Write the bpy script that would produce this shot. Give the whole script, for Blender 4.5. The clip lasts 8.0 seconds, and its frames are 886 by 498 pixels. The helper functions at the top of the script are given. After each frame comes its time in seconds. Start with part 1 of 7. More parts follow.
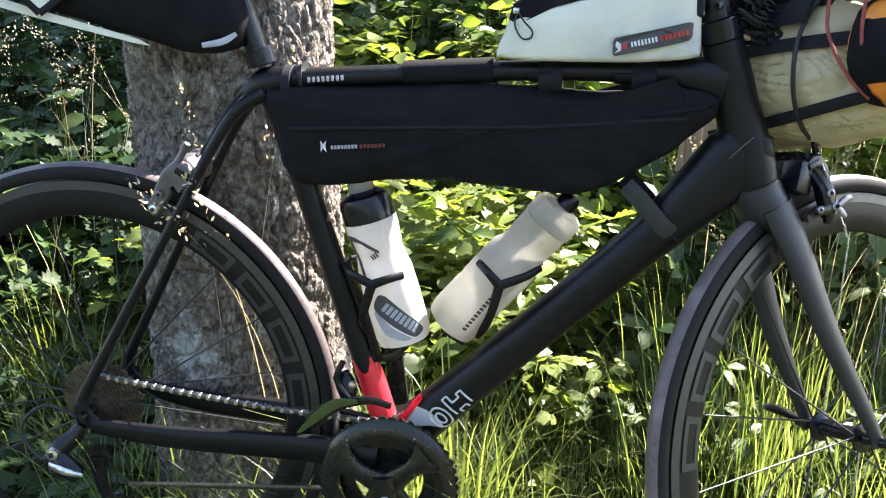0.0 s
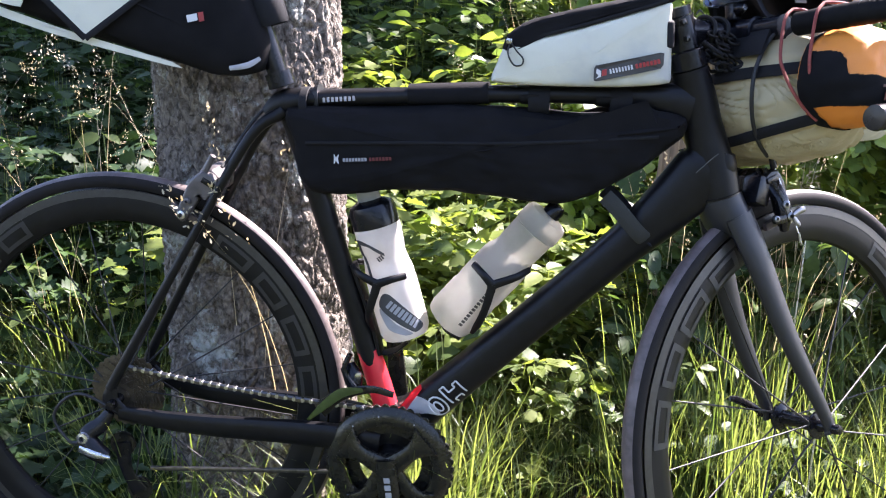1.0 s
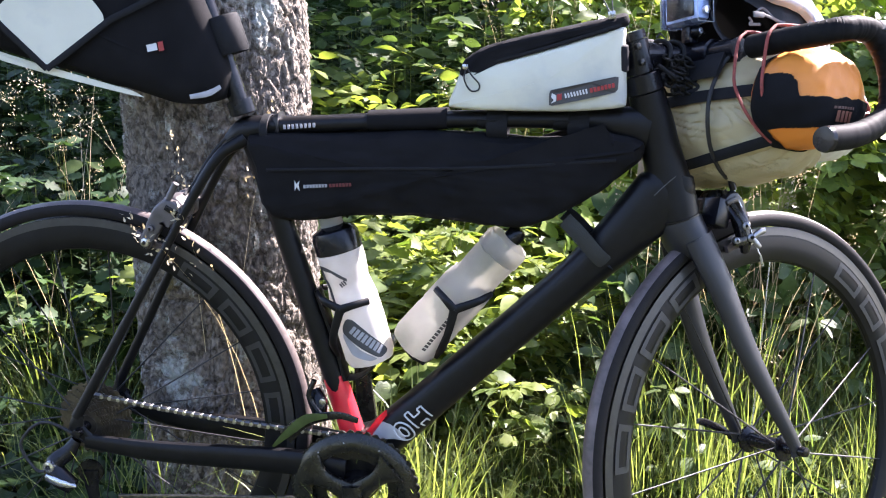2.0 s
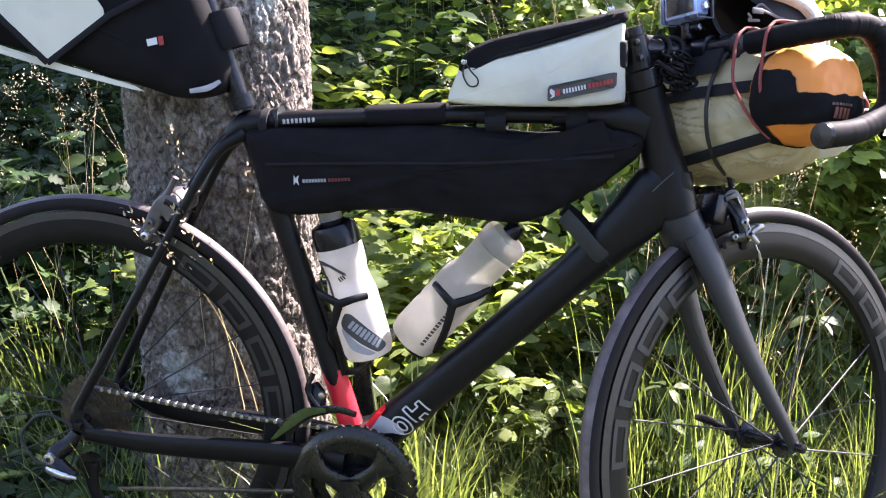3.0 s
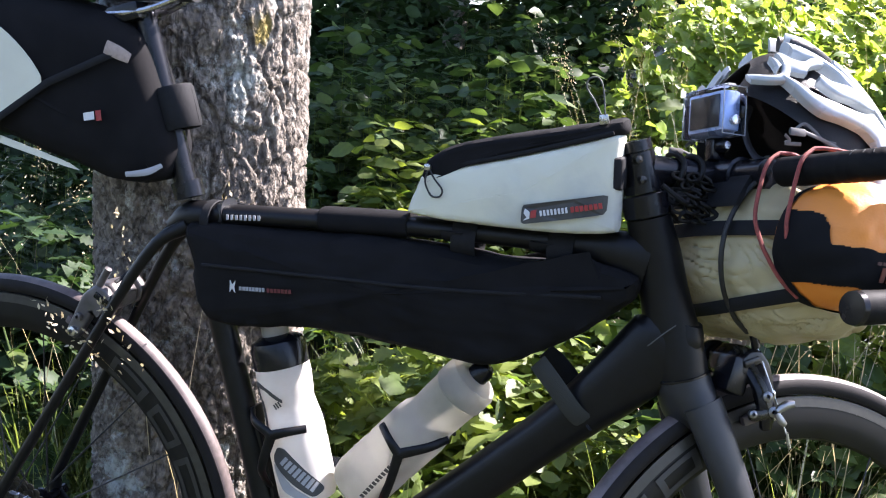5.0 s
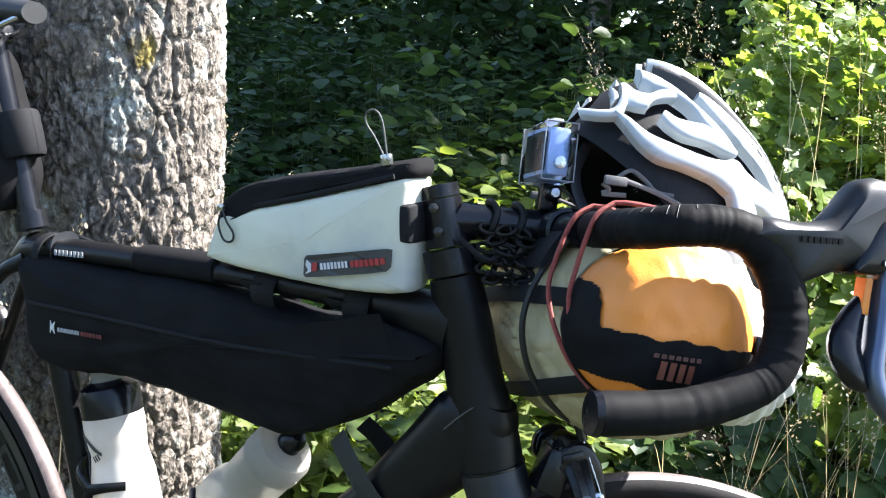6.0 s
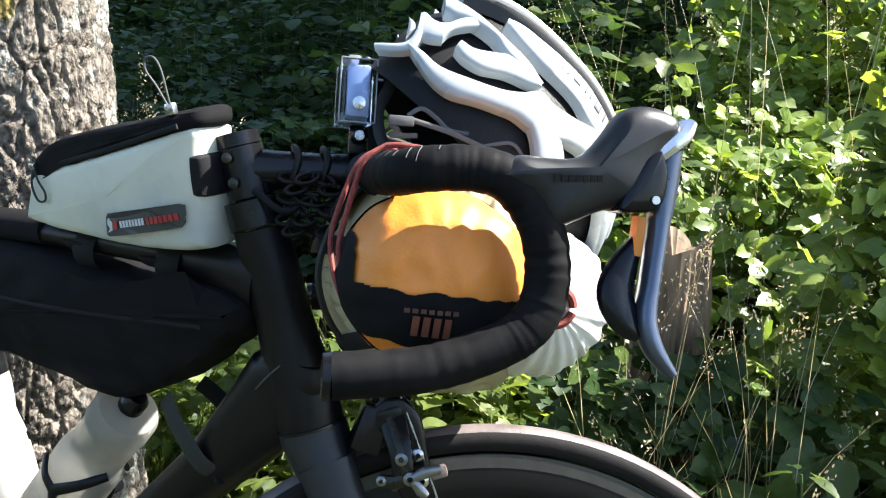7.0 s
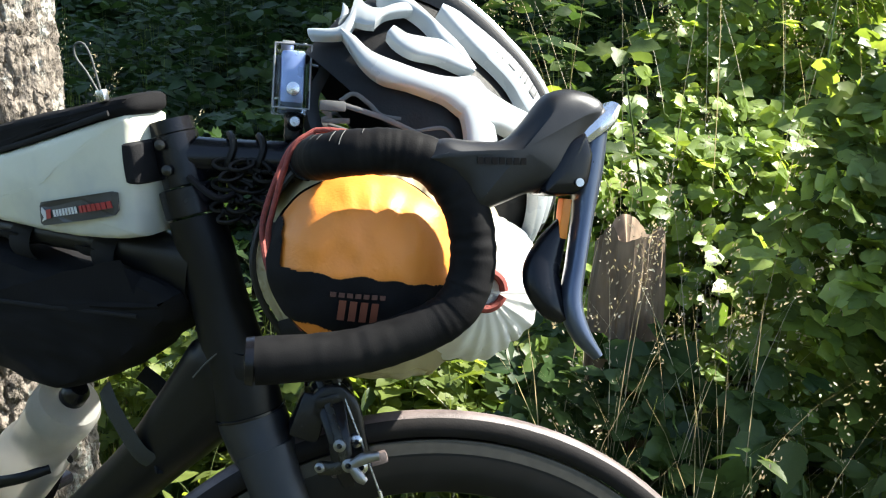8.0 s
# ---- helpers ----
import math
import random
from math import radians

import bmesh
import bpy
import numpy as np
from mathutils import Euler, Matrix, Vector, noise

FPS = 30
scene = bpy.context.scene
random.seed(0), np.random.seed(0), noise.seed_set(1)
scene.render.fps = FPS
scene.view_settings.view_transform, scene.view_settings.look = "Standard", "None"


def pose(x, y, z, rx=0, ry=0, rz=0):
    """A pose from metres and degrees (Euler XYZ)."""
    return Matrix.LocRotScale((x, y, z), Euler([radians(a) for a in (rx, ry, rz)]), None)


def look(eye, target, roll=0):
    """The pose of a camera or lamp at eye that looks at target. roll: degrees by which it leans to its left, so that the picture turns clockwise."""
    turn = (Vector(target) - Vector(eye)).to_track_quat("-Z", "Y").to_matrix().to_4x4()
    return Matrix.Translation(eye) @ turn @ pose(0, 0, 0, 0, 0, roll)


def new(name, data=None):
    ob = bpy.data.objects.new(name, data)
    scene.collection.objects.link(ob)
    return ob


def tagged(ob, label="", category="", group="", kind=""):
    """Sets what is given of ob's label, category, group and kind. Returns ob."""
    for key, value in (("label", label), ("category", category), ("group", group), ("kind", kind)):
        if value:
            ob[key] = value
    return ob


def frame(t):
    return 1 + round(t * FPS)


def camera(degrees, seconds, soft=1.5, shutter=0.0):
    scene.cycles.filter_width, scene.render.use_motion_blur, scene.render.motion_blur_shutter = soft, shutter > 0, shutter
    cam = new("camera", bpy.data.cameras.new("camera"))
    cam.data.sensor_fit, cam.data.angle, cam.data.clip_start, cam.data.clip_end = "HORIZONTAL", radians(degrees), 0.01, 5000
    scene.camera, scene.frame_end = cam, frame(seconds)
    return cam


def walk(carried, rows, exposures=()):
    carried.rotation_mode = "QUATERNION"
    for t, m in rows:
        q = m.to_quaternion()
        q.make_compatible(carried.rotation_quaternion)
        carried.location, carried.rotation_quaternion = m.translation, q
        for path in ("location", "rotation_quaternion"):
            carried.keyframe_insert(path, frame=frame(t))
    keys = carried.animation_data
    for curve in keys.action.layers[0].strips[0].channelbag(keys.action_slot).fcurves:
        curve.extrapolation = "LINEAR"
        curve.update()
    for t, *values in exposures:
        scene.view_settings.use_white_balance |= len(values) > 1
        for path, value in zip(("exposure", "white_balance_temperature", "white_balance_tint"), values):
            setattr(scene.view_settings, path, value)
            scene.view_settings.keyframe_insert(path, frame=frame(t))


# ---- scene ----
cam = camera(50.3, 8.0, soft=1.15)
PATH = [
    (0, (0.654, -1.139, 0.928), (0.372, 0.750, 0.335), 0.3),
    (0.2, (0.639, -1.182, 0.947), (0.352, 0.699, 0.335), -0.2),
    (0.5, (0.629, -1.259, 0.940), (0.368, 0.645, 0.383), 0.5),
    (1, (0.658, -1.280, 0.934), (0.401, 0.630, 0.400), 1.0),
    (1.5, (0.702, -1.274, 0.935), (0.430, 0.639, 0.420), 0.6),
    (2, (0.721, -1.272, 0.939), (0.446, 0.647, 0.450), 0.3),
    (3.5, (0.748, -1.274, 0.939), (0.439, 0.637, 0.436), 1.0),
    (4, (0.798, -1.241, 0.947), (0.427, 0.679, 0.528), 2.8),
    (4.2, (0.812, -1.223, 0.960), (0.427, 0.698, 0.552), 3.6),
    (4.5, (0.861, -1.151, 0.958), (0.452, 0.766, 0.560), 3.8),
    (4.7, (0.876, -1.077, 0.964), (0.401, 0.827, 0.580), 3.9),
    (5.8, (1.069, -0.818, 0.994), (0.241, 0.969, 0.643), 4.6),
    (6, (1.173, -0.728, 1.009), (0.261, 1.015, 0.648), 4.5),
    (6.2, (1.251, -0.661, 1.032), (0.290, 1.046, 0.631), 4.0),
    (6.4, (1.291, -0.625, 1.036), (0.321, 1.071, 0.608), 3.3),
    (6.5, (1.306, -0.614, 1.032), (0.330, 1.073, 0.585), 2.7),
    (7, (1.322, -0.589, 1.020), (0.355, 1.089, 0.522), 1.5),
    (7.5, (1.327, -0.581, 1.015), (0.372, 1.101, 0.507), 1.3),
    (8, (1.350, -0.575, 1.015), (0.432, 1.126, 0.504), 1.4),
]
walk(cam, [(t, look(eye, target, roll)) for t, eye, target, roll in PATH], exposures=[(0.0, 3.29, 6650, 15), (0.5, 3.69, 6300, 26), (1.0, 3.14, 6300, 26), (2.0, 3.24, 6300, 26), (3.5, 3.09, 6500, 28), (4.0, 3.19, 6300, 26), (4.5, 2.84, 6300, 26), (6.0, 2.79, 6150, 11), (6.5, 2.79, 6150, 11), (7.0, 2.45, 6400, 8), (8.0, 2.30, 6550, 6)])

# ---- light: sun from behind and beyond the bicycle ----
SUN_AZ, SUN_EL = radians(45), radians(46)
SUN_DIR = Vector((math.sin(SUN_AZ) * math.cos(SUN_EL), math.cos(SUN_AZ) * math.cos(SUN_EL), math.sin(SUN_EL)))
world = bpy.data.worlds.new("sky")
scene.world = world
world.use_nodes = True
wn = world.node_tree.nodes
sky = wn.new("ShaderNodeTexSky")
sky.sky_type, sky.sun_disc = "NISHITA", False
sky.sun_elevation, sky.sun_rotation = SUN_EL, SUN_AZ
world.node_tree.links.new(sky.outputs[0], wn["Background"].inputs[0])
wn["Background"].inputs[1].default_value = 0.095
sun = new("sun", bpy.data.lights.new("sun", "SUN"))
sun.data.energy, sun.data.angle, sun.data.color = 5.0, radians(0.55), (1.0, 0.955, 0.89)
sun.matrix_world = look(SUN_DIR * 30, (0, 0, 0))


# ---- materials ----
def material(name, colour, rough=0.6, metal=0.0, vary=0.25, scale=30.0, bump=0.0, bump_scale=200.0, spec=0.5, stain=None, stain_scale=6.0,
             stretch=(1, 1, 1), per_piece=0.0, coat=0.0, deep=0.0008):
    """Principled surface with two scales of colour noise, optional stains and fine relief."""
    m = bpy.data.materials.new(name)
    m.use_nodes = True
    n, l = m.node_tree.nodes, m.node_tree.links
    b = n["Principled BSDF"]
    b.inputs["Metallic"].default_value, b.inputs["Specular IOR Level"].default_value = metal, spec
    b.inputs["Coat Weight"].default_value = coat
    co = n.new("ShaderNodeTexCoord")
    mp = n.new("ShaderNodeMapping")
    mp.inputs["Scale"].default_value = stretch
    l.new(co.outputs["Object"], mp.inputs[0])
    fine = n.new("ShaderNodeTexNoise")
    fine.inputs["Scale"].default_value, fine.inputs["Detail"].default_value = scale, 5
    l.new(mp.outputs[0], fine.inputs["Vector"])
    ramp = n.new("ShaderNodeMapRange")
    ramp.inputs["From Min"].default_value, ramp.inputs["From Max"].default_value = 0.25, 0.75
    ramp.inputs["To Min"].default_value, ramp.inputs["To Max"].default_value = 1 - vary, 1 + vary
    l.new(fine.outputs[0], ramp.inputs[0])
    mix = n.new("ShaderNodeMix")
    mix.data_type, mix.blend_type = "RGBA", "MULTIPLY"
    mix.inputs[0].default_value = 1.0
    mix.inputs[6].default_value = (*colour, 1)
    l.new(ramp.outputs[0], mix.inputs[7])
    out = mix.outputs[2]
    if per_piece:
        info = n.new("ShaderNodeObjectInfo")
        pr = n.new("ShaderNodeMapRange")
        pr.inputs["To Min"].default_value, pr.inputs["To Max"].default_value = 1 - per_piece, 1 + per_piece
        l.new(info.outputs["Random"], pr.inputs[0])
        m3 = n.new("ShaderNodeMix")
        m3.data_type, m3.blend_type = "RGBA", "MULTIPLY"
        m3.inputs[0].default_value = 1.0
        l.new(out, m3.inputs[6])
        l.new(pr.outputs[0], m3.inputs[7])
        out = m3.outputs[2]
    if stain:
        big = n.new("ShaderNodeTexNoise")
        big.inputs["Scale"].default_value, big.inputs["Detail"].default_value = stain_scale, 6
        l.new(mp.outputs[0], big.inputs["Vector"])
        cut = n.new("ShaderNodeMapRange")
        cut.inputs["From Min"].default_value, cut.inputs["From Max"].default_value = 0.52, 0.68
        l.new(big.outputs[0], cut.inputs[0])
        m2 = n.new("ShaderNodeMix")
        m2.data_type = "RGBA"
        l.new(cut.outputs[0], m2.inputs[0])
        l.new(out, m2.inputs[6])
        m2.inputs[7].default_value = (*stain, 1)
        out = m2.outputs[2]
    l.new(out, b.inputs["Base Color"])
    rr = n.new("ShaderNodeMapRange")
    rr.inputs["To Min"].default_value, rr.inputs["To Max"].default_value = max(rough - 0.1, 0.03), min(rough + 0.1, 1)
    l.new(fine.outputs[0], rr.inputs[0])
    l.new(rr.outputs[0], b.inputs["Roughness"])
    if bump:
        grain = n.new("ShaderNodeTexNoise")
        grain.inputs["Scale"].default_value, grain.inputs["Detail"].default_value = bump_scale, 4
        l.new(mp.outputs[0], grain.inputs["Vector"])
        bp = n.new("ShaderNodeBump")
        bp.inputs["Strength"].default_value, bp.inputs["Distance"].default_value = bump, deep
        l.new(grain.outputs[0], bp.inputs["Height"])
        l.new(bp.outputs[0], b.inputs["Normal"])
    return m


def add_translucency(m, share, tint):
    """Mixes a translucent lobe into a principled material: thin leaves and thin plastic let light through."""
    n, l = m.node_tree.nodes, m.node_tree.links
    b = n["Principled BSDF"]
    tr = n.new("ShaderNodeBsdfTranslucent")
    src = b.inputs["Base Color"].links[0].from_socket
    mul = n.new("ShaderNodeMix")
    mul.data_type, mul.blend_type = "RGBA", "MULTIPLY"
    mul.inputs[0].default_value = 1.0
    l.new(src, mul.inputs[6])
    mul.inputs[7].default_value = (*tint, 1)
    l.new(mul.outputs[2], tr.inputs["Color"])
    mix = n.new("ShaderNodeMixShader")
    mix.inputs[0].default_value = share
    l.new(b.outputs[0], mix.inputs[1])
    l.new(tr.outputs[0], mix.inputs[2])
    l.new(mix.outputs[0], n["Material Output"].inputs["Surface"])
    return m


def foliage(name, dark, light, share=0.45, rough=0.45, tint=(1.5, 1.5, 0.9), by_object=False, spec=0.4):
    """Leaf surface whose hue runs between two greens from leaf to leaf, with veins and thin translucency."""
    m = material(name, (1, 1, 1), rough=rough, vary=0.18, scale=60, bump=0.35, bump_scale=120, spec=spec)
    n, l = m.node_tree.nodes, m.node_tree.links
    info = n.new("ShaderNodeObjectInfo") if by_object else n.new("ShaderNodeNewGeometry")
    src = info.outputs["Random"] if by_object else info.outputs["Random Per Island"]
    ramp = n.new("ShaderNodeValToRGB")
    ramp.color_ramp.elements[0].color = (*dark, 1)
    ramp.color_ramp.elements[1].color = (*light, 1)
    l.new(src, ramp.inputs[0])
    mul = [x for x in n if x.bl_idname == "ShaderNodeMix"][0]
    l.new(ramp.outputs[0], mul.inputs[6])
    return add_translucency(m, share, tint)


CARBON = material("matte_carbon", (0.0052, 0.005, 0.0054), rough=0.38, vary=0.25, scale=90, bump=0.04, bump_scale=900, spec=0.18)
FORK = material("dark_grey_carbon", (0.010, 0.0106, 0.0135), rough=0.45, vary=0.15, scale=60, bump=0.03, bump_scale=900, spec=0.4)
GLOSS = material("gloss_black", (0.005, 0.005, 0.0065), rough=0.24, vary=0.2, scale=60, spec=0.25)
CRANK = material("dark_grey_anodised", (0.022, 0.021, 0.017), rough=0.27, metal=0.55, vary=0.2, scale=80, bump=0.05, bump_scale=500)
RUBBER = material("tyre_rubber", (0.070, 0.052, 0.048), rough=0.55, vary=0.3, scale=140, bump=0.4, bump_scale=700, spec=0.5, stain=(0.135, 0.105, 0.098), stain_scale=14)
SIDEWALL = material("tyre_sidewall", (0.010, 0.0085, 0.008), rough=0.7, vary=0.25, scale=90, bump=0.3, bump_scale=600, spec=0.15)
RIM = material("rim_carbon", (0.0065, 0.006, 0.0056), rough=0.45, vary=0.3, scale=35, bump=0.03, bump_scale=700, spec=0.18)
TRACK = material("brake_track", (0.026, 0.024, 0.020), rough=0.4, vary=0.25, scale=120, spec=0.4, stretch=(1, 1, 1))
DECAL_FAINT = material("faint_decal", (0.012, 0.0115, 0.0115), rough=0.5, vary=0.25, scale=70)
DECAL = material("grey_decal", (0.015, 0.015, 0.0155), rough=0.5, vary=0.25, scale=70)
STEEL = material("steel", (0.42, 0.42, 0.43), rough=0.28, metal=1.0, vary=0.25, scale=90)
CHAIN = material("oiled_chain", (0.10, 0.094, 0.088), rough=0.32, metal=0.9, vary=0.35, scale=150)
COG = material("worn_cog", (0.10, 0.085, 0.065), rough=0.4, metal=0.85, vary=0.35, scale=100)
ALLOY = material("silver_alloy", (0.55, 0.55, 0.57), rough=0.25, metal=0.9, vary=0.15, scale=60)
RED = material("red_paint", (0.62, 0.02, 0.03), rough=0.35, vary=0.12, scale=40, spec=0.5)
WHITEPAINT = material("white_paint", (0.5, 0.49, 0.49), rough=0.4, vary=0.06, scale=40)
BLACKFAB = material("black_fabric", (0.007, 0.0067, 0.0072), rough=0.8, vary=0.35, scale=30, bump=0.35, bump_scale=1100, spec=0.08)
STRAPFAB = material("black_webbing", (0.009, 0.009, 0.010), rough=0.75, vary=0.25, scale=160, bump=0.5, bump_scale=900, spec=0.15)
WHITEFAB = material("off_white_sailcloth", (0.49, 0.48, 0.385), rough=0.55, vary=0.07, scale=14, bump=0.15, bump_scale=300, stain=(0.36, 0.365, 0.33), stain_scale=11)
WHITENYLON = material("white_nylon", (0.62, 0.60, 0.56), rough=0.5, vary=0.06, scale=14, bump=0.25, bump_scale=70, spec=0.4)
TANFAB = material("pale_dry_bag_nylon", (0.37, 0.315, 0.185), rough=0.5, vary=0.06, scale=12, bump=0.25, bump_scale=60, spec=0.4)
add_translucency(TANFAB, 0.15, (1.0, 0.98, 0.9))
ORANGE = material("orange_ripstop", (0.64, 0.205, 0.028), rough=0.5, vary=0.08, scale=20, bump=0.35, bump_scale=420, spec=0.4)
TAPE = material("bar_tape", (0.007, 0.0068, 0.007), rough=0.62, vary=0.35, scale=80, bump=0.15, bump_scale=900, spec=0.05, stain=(0.010, 0.0095, 0.009), stain_scale=25)
HOODRUB = material("hood_rubber", (0.011, 0.0112, 0.0125), rough=0.42, vary=0.2, scale=70, bump=0.12, bump_scale=1300, spec=0.35)
LEVER = material("blue_grey_lever", (0.085, 0.10, 0.14), rough=0.3, metal=0.7, vary=0.12, scale=40)
BRAKEMETAL = material("brake_alloy", (0.20, 0.20, 0.205), rough=0.35, metal=0.9, vary=0.2, scale=80)
COIL = material("coiled_cord", (0.0055, 0.005, 0.0038), rough=0.5, vary=0.3, scale=90, spec=0.2)
CORDRED = material("red_cord", (0.20, 0.035, 0.025), rough=0.75, vary=0.35, scale=400, bump=0.5, bump_scale=900)
CORDGREY = material("grey_cord", (0.06, 0.062, 0.058), rough=0.7, vary=0.3, scale=300)
HOUSING = material("cable_housing", (0.005, 0.005, 0.0055), rough=0.6, vary=0.2, scale=100)
BOTTLE = material("translucent_bottle", (0.58, 0.56, 0.53), rough=0.4, vary=0.05, scale=20, spec=0.45, stain=(0.50, 0.47, 0.43), stain_scale=14)
add_translucency(BOTTLE, 0.38, (1.0, 0.98, 0.93))
BOTTLECLEAR = material("clear_bottle", (0.50, 0.49, 0.46), rough=0.34, vary=0.06, scale=20, spec=0.5, stain=(0.38, 0.38, 0.33), stain_scale=12)
add_translucency(BOTTLECLEAR, 0.35, (1.0, 0.98, 0.92))
_c = BOTTLECLEAR.node_tree.nodes["Principled BSDF"]
_c.inputs["Transmission Weight"].default_value, _c.inputs["IOR"].default_value = 0.6, 1.12
PRINT = material("dark_print", (0.035, 0.035, 0.036), rough=0.5, vary=0.2, scale=80)
LABELRED = material("label_red", (0.27, 0.022, 0.022), rough=0.5, vary=0.1, scale=80)
LABELWHITE = material("label_white", (0.5, 0.5, 0.5), rough=0.5, vary=0.1, scale=80)
LABELGREY = material("label_grey", (0.25, 0.25, 0.26), rough=0.5, vary=0.1, scale=80)
SHELLWHITE = material("helmet_white", (0.30, 0.32, 0.325), rough=0.28, vary=0.1, scale=20, spec=0.5)
SHELLBLACK = material("helmet_black_foam", (0.009, 0.008, 0.0075), rough=0.6, vary=0.25, scale=60, bump=0.3, bump_scale=500)
STRAPGREY = material("helmet_strap", (0.08, 0.08, 0.078), rough=0.7, vary=0.15, scale=200)
BLUECASE = material("action_camera_body", (0.24, 0.32, 0.55), rough=0.3, metal=0.35, vary=0.1, scale=50)
SCREEN = material("dark_screen", (0.012, 0.012, 0.013), rough=0.12, vary=0.1, scale=20)
SADDLE = material("saddle_cover", (0.016, 0.016, 0.017), rough=0.55, vary=0.2, scale=60)
CLEAR = bpy.data.materials.new("clear_plastic")
CLEAR.use_nodes = True
_b = CLEAR.node_tree.nodes["Principled BSDF"]
_b.inputs["Base Color"].default_value, _b.inputs["Roughness"].default_value = (0.95, 0.96, 0.95, 1), 0.05
_b.inputs["Transmission Weight"].default_value, _b.inputs["IOR"].default_value = 1.0, 1.2
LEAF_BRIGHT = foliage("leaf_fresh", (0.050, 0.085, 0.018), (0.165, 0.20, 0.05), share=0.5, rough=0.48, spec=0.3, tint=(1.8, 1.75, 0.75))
# sunlit copy of the fresh leaf: full sun is put into its paler colour
LEAF_SUNLIT = foliage("leaf_sunlit", (0.085, 0.14, 0.03), (0.26, 0.33, 0.085), share=0.5, rough=0.4, spec=0.45, tint=(1.7, 1.65, 0.7))
# half-shaded copy of the fresh leaf, its green darkened to imitate shade
LEAF_HALF_SHADED = foliage("leaf_half_shaded", (0.022, 0.048, 0.014), (0.075, 0.115, 0.03), share=0.42, rough=0.45, spec=0.3)
# shaded copy of the leaf: the wood's shade is put into its near-black green
LEAF_SHADED = foliage("leaf_shaded", (0.011, 0.026, 0.009), (0.034, 0.064, 0.019), share=0.32, rough=0.55, spec=0.2)
LEAF_PLANT = foliage("leaf_broad", (0.038, 0.066, 0.017), (0.09, 0.12, 0.034), share=0.45, rough=0.45, spec=0.3, by_object=True)
GRASS = foliage("grass_blade", (0.065, 0.10, 0.026), (0.17, 0.20, 0.07), share=0.5, rough=0.38, tint=(1.6, 1.6, 0.8))
DRY = foliage("dry_stalk", (0.32, 0.26, 0.17), (0.50, 0.44, 0.30), share=0.3, tint=(1.2, 1.1, 0.8))
STEM = material("green_stem", (0.06, 0.09, 0.025), rough=0.5, vary=0.2, scale=40)
LITTER = foliage("fallen_leaf", (0.10, 0.05, 0.02), (0.26, 0.13, 0.06), share=0.15, tint=(1.2, 1.0, 0.8))
WOOD = material("weathered_stump", (0.20, 0.14, 0.09), rough=0.9, vary=0.6, scale=40, bump=0.8, bump_scale=90, stretch=(1, 1, 0.2), stain=(0.085, 0.062, 0.042), stain_scale=9)
SOIL = material("woodland_soil", (0.028, 0.027, 0.016), rough=0.95, vary=0.4, scale=25, bump=0.9, bump_scale=60, stain=(0.03, 0.045, 0.014), stain_scale=3)


